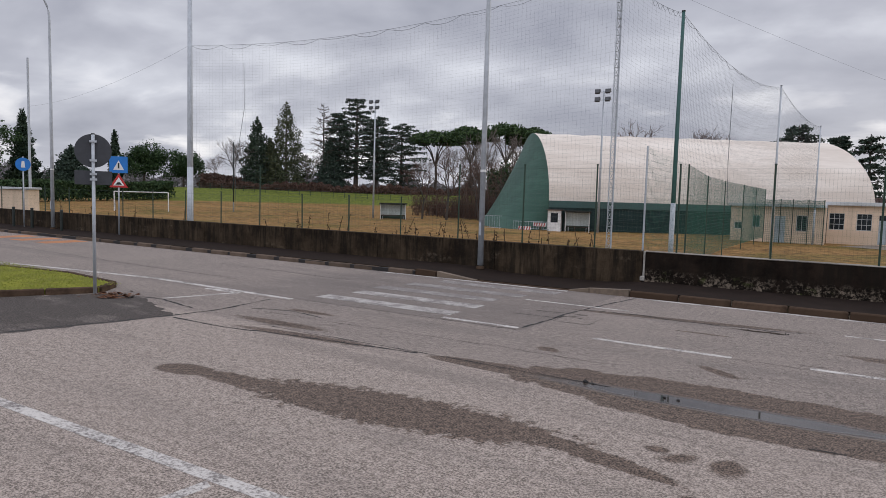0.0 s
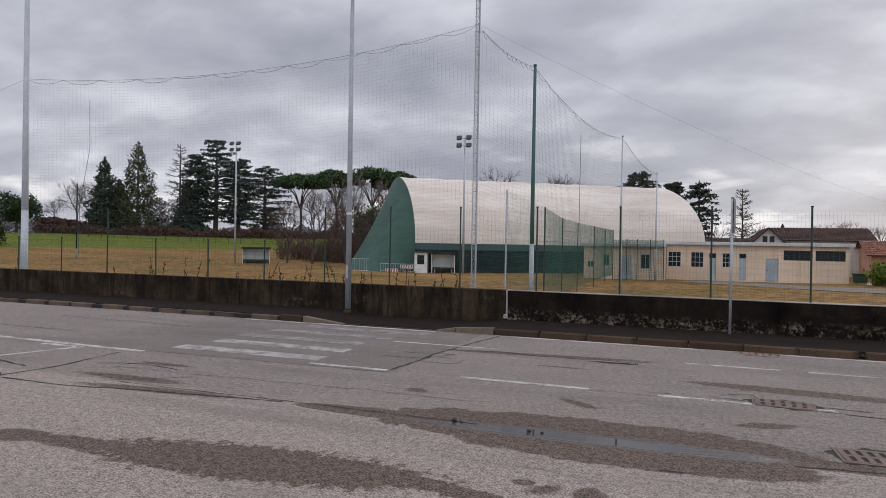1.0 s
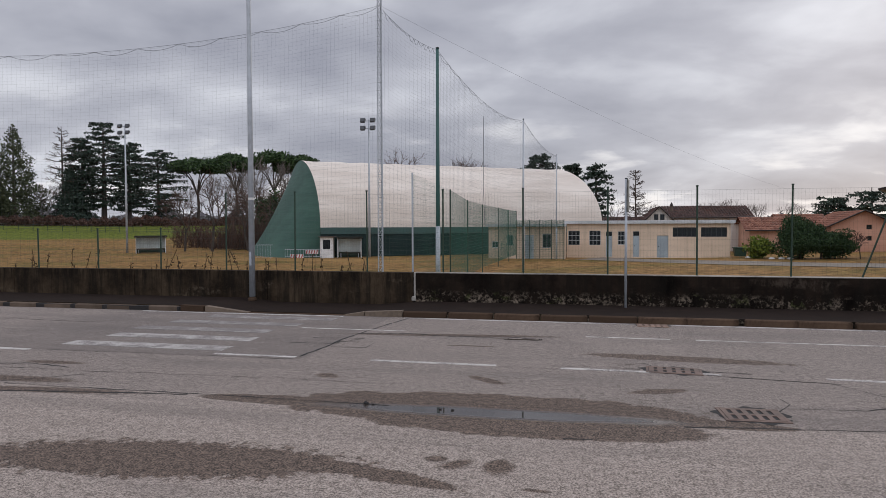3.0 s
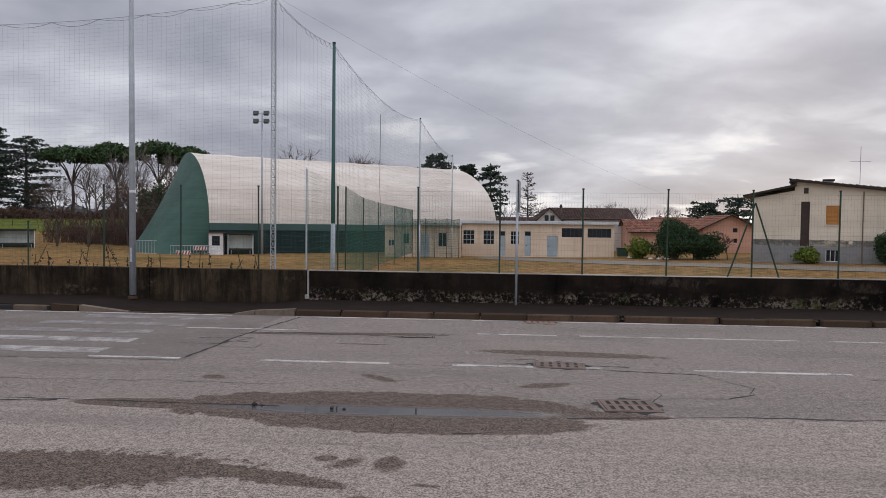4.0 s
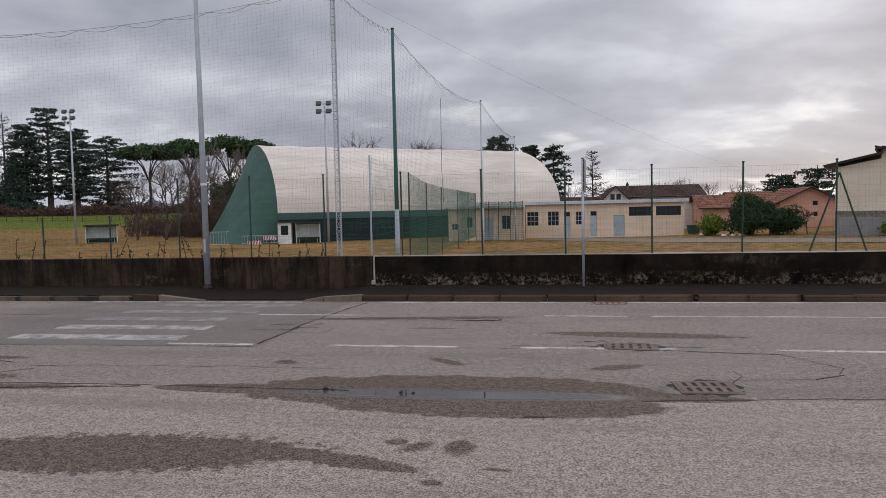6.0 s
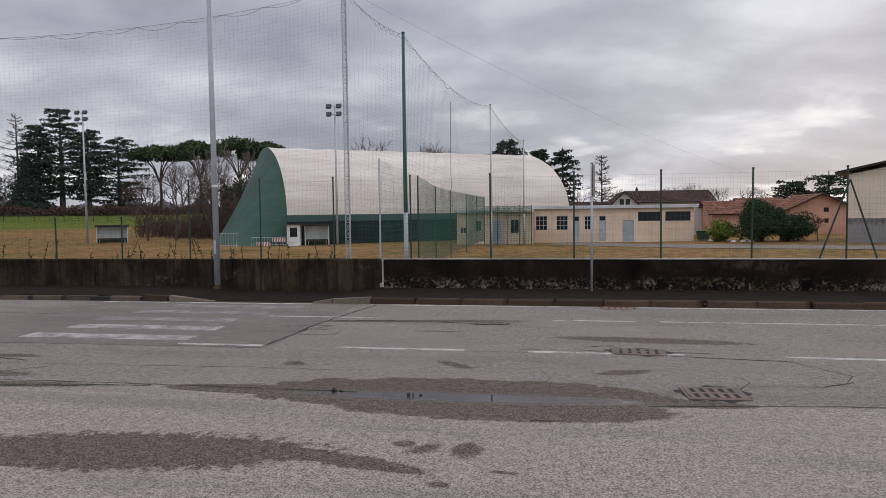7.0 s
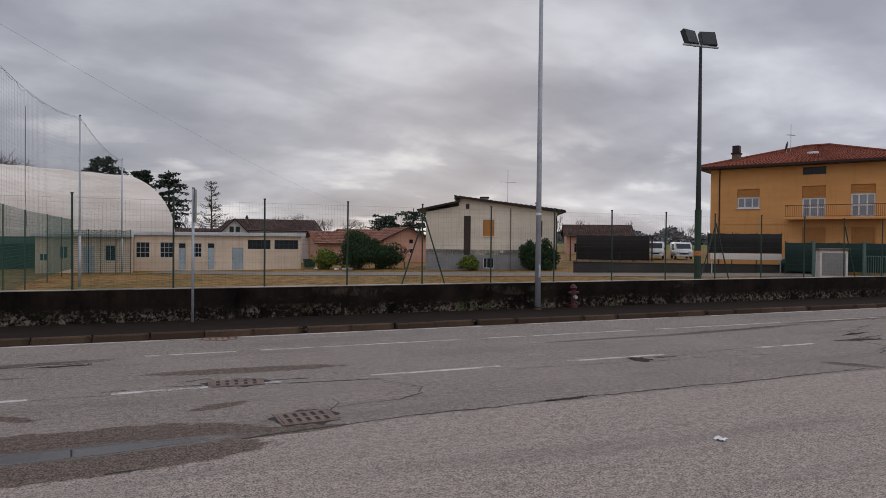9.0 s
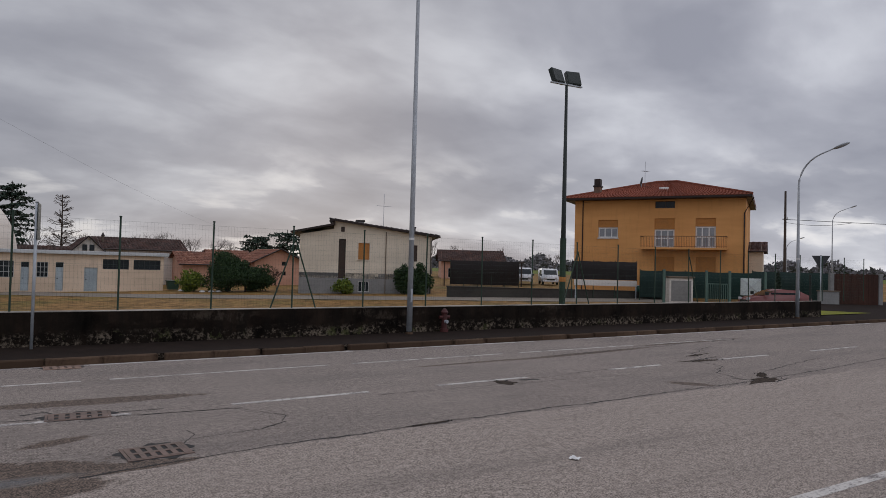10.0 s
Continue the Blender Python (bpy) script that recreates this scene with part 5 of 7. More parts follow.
def cedar(x, y, h, width, seed, mat_=None, start=0.18, dense=1.0, label="tall dark cedar with level tiers of branches"):
    g = np.random.default_rng(seed)
    t = tree_at("cedar_tree", x, y, label, "conifers")
    limb([(0, 0, 0), (0.1, 0, h * 0.5), (0, 0.1, h * 0.97)], h * 0.028, 0.06, t, BARK, "trunk")
    pts = []
    lines = []
    tiers = int(12 * dense) + 6
    for tier in range(tiers):
        u = start + (0.98 - start) * (tier + g.uniform(-0.2, 0.2)) / tiers
        reach = width * (0.55 + 0.45 * math.sin(math.pi * min(1, max(0, (1 - u) * 1.25)))) * (1 - 0.45 * u ** 3)
        turn = g.uniform(0, 6.28)
        for k in range(8):
            a = turn + 2 * math.pi * k / 8 + g.uniform(-0.35, 0.35)
            ln = reach * g.uniform(0.45, 1.15)
            z0, dz = u * h + g.uniform(-0.022, 0.022) * h, g.uniform(-0.10, 0.16) * ln
            lines.append([(0, 0, z0 - 0.3), (math.cos(a) * ln * 0.6, math.sin(a) * ln * 0.6, z0 + dz * 0.6), (math.cos(a) * ln, math.sin(a) * ln, z0 + dz)])
            m = int(60 * (0.6 + 0.4 * dense))
            q = g.uniform(0.22, 1.0, m) ** 0.7
            wob = g.normal(0, 0.13 * ln, m)
            pts += list(np.stack([np.cos(a) * ln * q - np.sin(a) * wob, np.sin(a) * ln * q + np.cos(a) * wob, z0 + dz * q - 0.05 * ln * q ** 3 - np.abs(g.normal(0, 0.20, m)) + 0.1], 1))
    bars(lines, 0.07, "branchwork", BARK, t)
    leaves("crown", pts, (0.16, 0.16, 0.08), 0.25, mat_ or CEDAR, t, 0.6)
    return t


def conifer(x, y, h, width, seed, material, label, ragged=0.25):
    g = np.random.default_rng(seed)
    t = tree_at("conifer_tree", x, y, label, "conifers")
    limb([(0, 0, 0), (0, 0, h * 0.98)], h * 0.022, 0.04, t, BARK, "trunk")
    n = 9000 if width > 1 else 4200
    u = 1 - np.sqrt(g.uniform(0.0, 1.0, n))
    u = 0.06 + 0.94 * u
    lump = 1 + ragged * np.sin(u * 43 + g.uniform(0, 6)) * 0.5
    a = g.uniform(0, 2 * np.pi, n)
    r = width * (1 - u) ** 0.8 * lump * np.sqrt(g.uniform(0.12, 1.0, n)) * (1 + 0.25 * np.sin(a * 3 + u * 17))
    pts = np.stack([np.cos(a) * r, np.sin(a) * r, u * h - r * 0.18], 1)
    leaves("crown", pts, (0.15, 0.15, 0.2) if width > 1 else 0.03, min(0.27, 0.3 * width), material, t, 0.8)
    return t


def grow(lines, p, d, ln, r, depth, g):
    q = p + d * ln
    mid = p + d * ln * 0.5 + Vector(g.normal(0, 0.05 * ln, 3))
    lines.setdefault(depth, []).append([tuple(p), tuple(mid), tuple(q)])
    if depth == 0:
        return
    for k in range(3 if depth > 1 else 4):
        nd = (d + Vector(g.normal(0, 0.48, 3)) + Vector((0, 0, 0.12))).normalized()
        grow(lines, p + d * ln * g.uniform(0.55, 1.0), nd, ln * g.uniform(0.55, 0.8), r * 0.6, depth - 1, g)


def bare_tree(x, y, h, seed, label="leafless tree with fine bare twigs", pale=False, depth=4, thin=1.0):
    g = np.random.default_rng(seed)
    t = tree_at("bare_tree", x, y, label, "bare trees")
    lines = {}
    top = Vector((g.normal(0, 0.3), g.normal(0, 0.3), h * 0.36))
    limb([(0, 0, 0), tuple(top * 0.5), tuple(top)], h * 0.018 * thin, h * 0.012 * thin, t, BARK_PALE if pale else BARK, "trunk")
    for k in range(4):
        d = Vector((g.normal(0, 0.38), g.normal(0, 0.38), 1)).normalized()
        grow(lines, top * g.uniform(0.75, 1.0), d, h * 0.27, h * 0.01, depth, g)
    for k, ls in lines.items():
        bars(ls, max(0.012, h * 0.0075 * thin * 0.62 ** (depth - k)), "branchwork" if k == depth else "brushwood", (BARK_PALE if pale else BARK) if k > 1 else (TWIGS_GREY if pale else TWIGS), t)
    return t


def sparse_larch(x, y, h, width, seed, label="sparse leafless larch with level branches"):
    g = np.random.default_rng(seed)
    t = tree_at("bare_tree", x, y, label, "bare trees")
    limb([(0, 0, 0), (0.1, 0, h * 0.6), (0, 0, h)], h * 0.014, 0.05, t, BARK, "trunk")
    lines, fine = [], []
    for k in range(90):
        u = g.uniform(0.15, 0.98)
        a = g.uniform(0, 6.28)
        ln = width * (1.05 - u) ** 0.6 * g.uniform(0.5, 1.0)
        d = Vector((math.cos(a), math.sin(a), 0.12))
        p = Vector((0, 0, u * h))
        lines.append([tuple(p), tuple(p + d * ln * 0.5 - Vector((0, 0, 0.1))), tuple(p + d * ln + Vector((0, 0, 0.25)))])
        for j in range(7):
            q = p + d * ln * g.uniform(0.3, 1.0)
            e = (d + Vector(g.normal(0, 0.6, 3))).normalized() * ln * 0.28
            fine.append([tuple(q), tuple(q + e)])
    bars(lines, 0.055, "branchwork", BARK, t)
    bars(fine, 0.025, "brushwood", TWIGS, t)
    return t


def umbrella_pine(x, y, h, width, seed):
    g = np.random.default_rng(seed)
    t = tree_at("umbrella_pine", x, y, "umbrella pine with a flat spreading dark green crown", "pines")
    fork = h * 0.45
    limb([(0, 0, 0), (0.3, 0, fork * 0.6), (0, 0.2, fork)], 0.38, 0.26, t, BARK, "trunk")
    pts = []
    for k in range(9):
        a = 2 * math.pi * k / 9 + g.uniform(-0.3, 0.3)
        r = width * g.uniform(0.35, 0.8)
        tip = (math.cos(a) * r, math.sin(a) * r, h * 0.86)
        limb([(0, 0, fork), (tip[0] * 0.35, tip[1] * 0.35, h * 0.66), tip], 0.17, 0.06, t, BARK)
    for k in range(46):
        a, r = g.uniform(0, 6.28), width * math.sqrt(g.uniform(0, 1)) * 0.92
        cx, cy = math.cos(a) * r, math.sin(a) * r
        cz = h * (0.93 - 0.17 * (r / width) ** 2) + g.uniform(-0.5, 0.2)
        m, lobe = 150, g.uniform(0.75, 1.2)
        q = g.normal(0, 1, (m, 3))
        q /= np.linalg.norm(q, axis=1, keepdims=True)
        q[:, 2] = np.where(q[:, 2] < 0, q[:, 2] * 0.35, q[:, 2])
        q *= g.uniform(0.55, 1.0, (m, 1)) * lobe
        pts += list(q * (1.75, 1.75, 1.25) + (cx, cy, cz))
    leaves("crown", pts, 0.10, 0.34, PINE, t, 0.8)
    return t


def round_tree(x, y, h, width, seed, material, label, category="tree", leaf=0.24, n=8000, name="evergreen_tree", low=0.15):
    g = np.random.default_rng(seed)
    t = thing(name, pose(x, y, ground_z(x, y) - 0.1), label, category)
    limb([(0, 0, 0), (0, 0, h * 0.6)], 0.03 * h, 0.01 * h, t, BARK, "trunk")
    pts = []
    for k in range(22):
        q = Vector(g.normal(0, 1, 3)).normalized() * g.uniform(0.3, 0.85)
        m = n // 22
        w = g.normal(0, 1, (m, 3))
        w /= np.linalg.norm(w, axis=1, keepdims=True)
        w *= g.uniform(0.4, 1.0, (m, 1)) * g.uniform(0.3, 0.55)
        pts += list((np.array(q) + w) * (width, width, h * (0.5 - low / 2)) + (0, 0, h * (0.5 + low / 2)))
    pts = [p for p in pts if p[2] > 0.02]
    leaves("crown", pts, 0.03, leaf, material, t, 1.0)
    return t


# far side of the field
umbrella_pine(-84.5, 132.7, 15.2, 6.6, 11)
umbrella_pine(-77.5, 137.0, 16.5, 7.0, 12)
umbrella_pine(-70.0, 140.8, 17.2, 7.2, 13)
umbrella_pine(-64.5, 143.2, 16.3, 5.6, 14)
cedar(-99.6, 121.8, 22.5, 7.2, 21)
cedar(-103.8, 120.5, 19.0, 5.0, 22)
cedar(-95.5, 124.5, 18.5, 5.5, 23)
cedar(-91.3, 128.3, 16.8, 7.8, 24, None, 0.08)
conifer(-115.8, 106.3, 16.8, 4.6, 25, FIR, "dark ragged fir tree beyond the field", 0.6)
conifer(-111.4, 111.0, 20.4, 6.8, 26, SEQUOIA, "broad olive-green conifer with a pointed top", 0.3)
conifer(-114.2, 108.6, 12.0, 4.5, 27, SEQUOIA, "olive-green conifer standing beyond the field", 0.4)
sparse_larch(-105.5, 117.0, 20.5, 5.5, 28)
conifer(-104.0, 117.8, 12.5, 4.6, 29, CEDAR, "dark conifer below a larch", 0.5)
conifer(-133.4, 83.1, 12.0, 1.5, 30, FIR, "slim dark cypress beyond the field", 0.2)
round_tree(-130.3, 87.8, 9.5, 5.5, 31, LAUREL, "round evergreen tree beyond the field")
round_tree(-125.8, 94.3, 8.6, 4.5, 32, LAUREL, "round evergreen tree beyond the field")
round_tree(-121.5, 99.5, 3.6, 4.5, 33, TWIGS, "brown leafless shrub beyond the field", "shrub", name="shrub")
round_tree(-141.0, 60.0, 13.5, 8.0, 34, LAUREL, "large dark evergreen tree beyond the field")
conifer(-142.0, 69.0, 15.0, 3.0, 35, FIR, "tall dark conifer beyond the field", 0.4)
conifer(-137.5, 76.0, 8.0, 5.0, 36, CEDAR, "low spreading dark cedar tree", 0.8)
for i, (bx, by, bh, pale) in enumerate(((-119.0, 102.5, 11.5, True), (-117.6, 104.5, 13.0, True), (-121.0, 99.5, 8.0, True), (-108.5, 115.0, 9.5, True), (-106.6, 116.8, 10.0, True), (-87.0, 131.5, 10.0, True), (-80.0, 134.0, 12.0, True), (-70.0, 128.0, 14.5, True), (-66.5, 126.0, 15.0, True), (-62.5, 130.0, 15.0, True), (-59.0, 132.0, 14.0, True), (-72.0, 132.0, 11.0, False), (-88.5, 128.0, 8.0, False))):
    bare_tree(bx, by, bh, 50 + i, pale=pale)
for i, (bx, by, bh) in enumerate(((-47.6, 72.5, 8.0), (-44.5, 73.5, 10.5), (-38.0, 79.0, 9.0), (-41.0, 76.0, 7.5), (-36.0, 76.0, 8.0), (-50.0, 92.0, 9.0), (-46.0, 95.0, 10.0), (-43.0, 93.0, 10.5), (-40.5, 90.0, 9.5), (-54.0, 94.0, 8.0), (-52.0, 98.0, 9.5))):
    bare_tree(bx, by, bh, 80 + i, "dark leafless tree at the edge of the pitch")
cedar(-7.8, 119.6, 15.6, 5.6, 91, None, 0.3, 0.8)
cedar(1.9, 119.9, 14.0, 3.9, 92, None, 0.2, 0.42, "thin dark cedar behind the dome")
cedar(-2.2, 119.6, 13.8, 3.4, 93, None, 0.5, 0.42, "thin dark cedar behind the dome")
sparse_larch(8.6, 119.7, 12.0, 4.0, 94)
bare_tree(-32.0, 115.3, 16.9, 95)
bare_tree(-22.4, 117.6, 15.6, 96)
bare_tree(-19.5, 117.9, 15.2, 97)
for i, (bx, by, bh) in enumerate(((5.5, 119.0, 7.5), (11.0, 119.0, 7.0), (20.6, 128.3, 7.0), (22.8, 128.0, 7.4), (25.6, 127.6, 7.4), (28.0, 127.0, 6.6), (30.0, 126.5, 6.6), (33.6, 126.0, 6.6), (35.5, 125.8, 5.8))):
    bare_tree(bx, by, bh, 100 + i, "leafless tree behind the houses", True, 3)
cedar(41.1, 123.6, 6.5, 4.2, 111, None, 0.5, 0.0, "low dark cedar behind the houses")
cedar(46.2, 121.8, 7.7, 4.4, 112, None, 0.4, 0.08, "low dark cedar behind the houses")
for i, (bx, by, bh) in enumerate(((62.0, 95.0, 6.5), (66.0, 93.5, 6.0), (73.0, 90.0, 5.0), (80.0, 84.0, 5.2))):
    bare_tree(bx, by, bh, 120 + i, "leafless tree behind the houses", True, 3)


def thicket(name, x0, y0, x1, y1, depth, h, n, material, label, size=0.5, clipped=False):
    """A dense hedge or scrub between two points, on the ground."""
    g = np.random.default_rng(int(abs(x0 * 7 + y1)))
    u = g.uniform(0, 1, n)
    d = np.array((x1 - x0, y1 - y0))
    s = np.array((-d[1], d[0])) / np.linalg.norm(d)
    w = g.uniform(-depth / 2, depth / 2, n)
    px, py = x0 + d[0] * u + s[0] * w, y0 + d[1] * u + s[1] * w
    top = h * (0.6 + 0.22 * np.sin(u * 17 + 1) * np.sin(u * 41) + 0.22 * np.sin(u * 93) * np.sin(u * 151)) * g.uniform(0.0, 1.0, n) ** 0.7
    pz = np.array([ground_z(a, b) for a, b in zip(px, py)]) + top
    if clipped:
        pz = np.array([ground_z(a, b) for a, b in zip(px, py)]) + h * (0.98 + 0.03 * np.sin(u * 29)) * np.sqrt(g.uniform(0, 1, n))
    ob = leaves(name, np.stack([px, py, pz], 1), 0.08, size, material, None, 1.6)
    return tagged(ob, label, "hedge", "", "stuff")


thicket("scrub_hedge", -122.0, 96.0, -62.0, 140.5, 5.0, 2.3, 40000, TWIGS, "brown leafless scrub along the bank", 0.2)
thicket("evergreen_hedge", -96.0, 27.0, -108.0, 78.0, 3.0, 3.1, 26000, LAUREL, "clipped dark green hedge beyond the field", 0.24, True)


def brush(x0, y0, x1, y1, depth, h, n, label, seed, material=None):
    """A leafless thicket: crooked stems with fine side twigs, on the ground."""
    g = np.random.default_rng(seed)
    stems, twigs = [], []
    d = Vector((x1 - x0, y1 - y0, 0))
    s = Vector((-d.y, d.x, 0)).normalized()
    for k in range(n):
        u = g.uniform(0, 1)
        p = Vector((x0, y0, 0)) + d * u + s * g.uniform(-depth / 2, depth / 2)
        p.z = ground_z(p.x, p.y) - 0.05
        tall = h * g.uniform(0.35, 1.0) * (0.75 + 0.25 * math.sin(u * 23) * math.sin(u * 9 + 1))
        lean = Vector((g.normal(0, 0.28), g.normal(0, 0.28), 1)).normalized()
        mid = p + lean * tall * 0.5 + Vector((g.normal(0, 0.15), g.normal(0, 0.15), 0))
        tip = p + (lean + Vector((g.normal(0, 0.15), g.normal(0, 0.15), 0))) * tall
        stems.append([tuple(p), tuple(mid), tuple(tip)])
        for j in range(9):
            v = g.uniform(0.2, 1.0)
            q = p.lerp(mid, v * 2) if v < 0.5 else mid.lerp(tip, v * 2 - 1)
            e = (lean + Vector(g.normal(0, 0.75, 3))).normalized() * tall * g.uniform(0.12, 0.3)
            twigs.append([tuple(q), tuple(q + e)])
    t = thing("brushwood_thicket", pose(0, 0, 0), label, "thicket", "thickets")
    bars(stems, 0.028, "branchwork", material or TWIGS, t)
    bars(twigs, 0.016, "brushwood", TWIGS, t)
    return t


brush(-54.0, 82.0, -37.0, 84.0, 7.0, 4.2, 900, "dense brown leafless thicket beside the dome", 201)
brush(-48.0, 77.5, -36.0, 79.5, 2.0, 1.3, 260, "low brown leafless scrub at the edge of the pitch", 204)
brush(-44.0, 79.0, -34.0, 82.0, 6.0, 6.0, 500, "tall brown leafless thicket against the dome", 202)
round_tree(-46.5, 92.0, 8.5, 2.2, 140, LAUREL, "dark ivy-clad bush beside the dome", "bush", name="bush")
round_tree(15.6, 62.0, 2.1, 1.5, 141, LIME, "yellow-green shrub beside the clubhouse", "shrub", 0.14, 2600, "shrub", 0.0)
round_tree(18.1, 60.2, 3.6, 2.3, 142, LAUREL, "broad dark evergreen bush beside the clubhouse", "bush", 0.085, 18000, "bush", 0.0)
round_tree(20.5, 59.6, 2.4, 1.7, 143, LAUREL, "dark evergreen bush beside the pink house", "bush", 0.085, 12000, "bush", 0.0)
round_tree(19.5, 59.7, 3.0, 1.7, 149, LAUREL, "dark evergreen bush between two others", "bush", 0.085, 9000, "bush", 0.0)
bare_tree(22.0, 58.5, 2.6, 144, "small leafless shrub by the pink house", False, 3)
q = HM @ Vector((4.0, -1.0, 0))
round_tree(q.x, q.y, 1.5, 0.95, 145, LIME, "bright green garden shrub below the cream house", "shrub", 0.12, 1800, "shrub", 0.0)
q = HM @ Vector((9.2, -1.2, 0))
round_tree(q.x, q.y, 2.9, 1.15, 146, LAUREL, "upright dark green shrub against the cream house", "shrub", 0.1, 6000, "shrub", 0.0)
q = HM @ Vector((10.6, -1.2, 0))
round_tree(q.x, q.y, 2.7, 1.0, 147, LAUREL, "upright dark green shrub against the cream house", "shrub", 0.1, 5000, "shrub", 0.0)
conifer(44.6, 24.6, 2.6, 0.26, 148, FIR, "slim young cypress by the yard gate", 0.2)


def far_woods():
    g = np.random.default_rng(5)
    n = 60000
    az = g.uniform(radians(-75), radians(85), n)
    r = g.uniform(330, 420, n)
    top = 5.0 + 2.5 * np.sin(az * 23) * np.sin(az * 57 + 1) + 1.5 * np.sin(az * 131)
    x, y = np.sin(az) * r, np.cos(az) * r
    z = np.array([ground_z(a, b) for a, b in zip(x, y)]) + top * g.uniform(0, 1, n) ** 0.8
    tagged(leaves("far_woods", np.stack([x, y, z], 1), 0.5, 1.1, FAR_WOOD, None, 1.0), "line of distant leafless woods, coloured grey for haze", "woods", "", "stuff")


far_woods()


def weeds():
    """Dry stalks along the back of the wall."""
    g = np.random.default_rng(9)
    lines = []
    for k in range(80):
        x = g.uniform(-16, -4) if k < 55 else g.uniform(-40, -14)
        y = g.uniform(17.5, 19.0)
        h = g.uniform(1.2, 2.0)
        dx = g.normal(0, 0.32)
        lines.append([(x, y, -1.0), (x + dx * 0.4, y, -1.0 + h * 0.7), (x + dx, y, -1.0 + h * 1.15)])
    seeds = []
    for a, b, c in lines:
        for k in range(int(g.integers(6, 22))):
            seeds.append(Vector(b).lerp(Vector(c), g.uniform(-0.3, 1.0)))
    tagged(leaves("weed_seeds", [tuple(v) for v in seeds], (0.03, 0.03, 0.05), 0.042, DRY, None, 2.0), "dry brown seed heads on weeds behind the wall", "weeds", "", "stuff")
    tagged(bars(lines, 0.012, "weed_stalks", DRY), "dry brown weed stalks behind the wall", "weeds", "", "stuff")


weeds()


# ---- lamps and masts of the sports ground ----
LENS = plain("dark_floodlight_glass", (0.03, 0.033, 0.036), 0.2, 0, 6, 0.2, 0.6, 0.0)


def small_floodlights(x, y, top, label):
    z = ground_z(x, y) - 0.05
    h = top - z
    t = thing("floodlight_mast", pose(x, y, z), label, "floodlight", "field floodlights")
    part("mast", tube([(0, 0, 0), (0, 0, h * 0.5), (0, 0, h)], [0.13, 0.10, 0.07], 10), GALV, t, smooth=True)
    part("cross_arm", tube([(-0.75, 0, h - 0.9), (0.75, 0, h - 0.9)], 0.04, 8), GALV, t)
    part("cross_arm", tube([(-0.75, 0, h - 0.15), (0.75, 0, h - 0.15)], 0.04, 8), GALV, t)
    for dx in (-0.55, 0.45):
        for dz in (-0.85, -0.1):
            b = part("floodlight", prism([(-0.22, -0.18), (0.22, -0.18), (0.26, 0.22), (-0.26, 0.22)], 0.22, pose(dx, -0.3, h + dz, -25)), GREY_BACK, t, "dark square floodlight")
            part("glass", prism([(-0.19, -0.15), (0.19, -0.15), (0.22, 0.18), (-0.22, 0.18)], 0.02, pose(dx, -0.325, h + dz - 0.01, -25)), LENS, b)
    return t


small_floodlights(-20.2, 62.0, 12.5, "slim grey mast with four floodlights beside the dome")
small_floodlights(-51.9, 67.6, 13.9, "slim grey mast with four floodlights beyond the dugout")
small_floodlights(-140.0, 62.0, 15.0, "far mast with floodlights")

fl = thing("floodlight_mast", pose(31.95, 32.0, ground_z(31.95, 32.0) - 0.05, 0, 0, -6), "tall dark mast with two large floodlights", "floodlight")
part("mast", tube([(0, 0, 0), (0, 0, 5.0), (0, 0, 14.9)], [0.19, 0.16, 0.09], 12), BLACK_STEEL, fl, smooth=True)
part("lower_tube", tube([(0, 0, 0), (0, 0, 4.6)], 0.205, 12), GREEN_STEEL, fl, "thicker green lower tube")
part("tape", tube([(0, 0, 1.75), (0, 0, 2.05)], 0.215, 12), SHUTTER, fl, "orange tape round the mast")
part("cross_arm", box(-1.28, 1.28, -0.08, 0.08, 14.75, 14.85, 0.01), GALV, fl, "flat steel cross arm")
for s in (-1, 1):
    b = part("floodlight", prism([(-0.50, -0.05), (0.50, -0.05), (0.50, 0.95), (-0.50, 0.95)], 0.30, pose(s * 0.60, -0.1, 14.95, -22, 0, s * -12)), BLACK_STEEL, fl, "large black floodlight seen from behind")
    part("glass", prism([(-0.45, 0.0), (0.45, 0.0), (0.45, 0.88), (-0.45, 0.88)], 0.02, pose(s * 0.60, -0.125, 14.95, -22, 0, s * -12)), BLACK_STEEL, b)
    part("bracket", tube([(s * 0.60, 0, 14.8), (s * 0.60, 0.0, 15.15)], 0.03, 6), GALV, fl)

pole = thing("utility_pole", pose(70.0, 38.4, 0.0), "dark wooden utility pole with overhead wires", "utility pole")
part("pole", tube([(0, 0, 0), (0, 0, 10.9)], [0.17, 0.10], 10), BARK, pole)
part("cross_arm", tube([(-0.5, 0, 7.9), (0.5, 0, 7.9)], 0.05, 6), BARK, pole)
part("insulator", tube([(0.4, 0, 7.9), (0.4, 0, 8.2)], 0.05, 8), WHITE, pole)
wire = thing("overhead_wire", pose(0, 0, 0), "thin overhead wires from the utility pole", "wire")
part("wire", tube(sagging((70.0, 38.4, 7.9), (130.0, 6.0, 8.6), 0.5), 0.03, 5), NET, wire)
part("wire", tube(sagging((70.0, 38.4, 7.6), (66.5, 30.0, 7.0), 0.3), 0.02, 5), NET, wire)
pole = thing("net_pole", pose(-52.9, 26.4, -1.0), "thin grey pole by the far hedge", "net pole", "net poles")
part("shaft", tube([(0, 0, 0), (0, 0, 12.6)], [0.11, 0.08], 10), GALV, pole)

# ---- things on the pitch ----
PLASTIC = plain("pale_plastic_panel", (0.58, 0.64, 0.62), 0.5, 0, 7, 0.3)


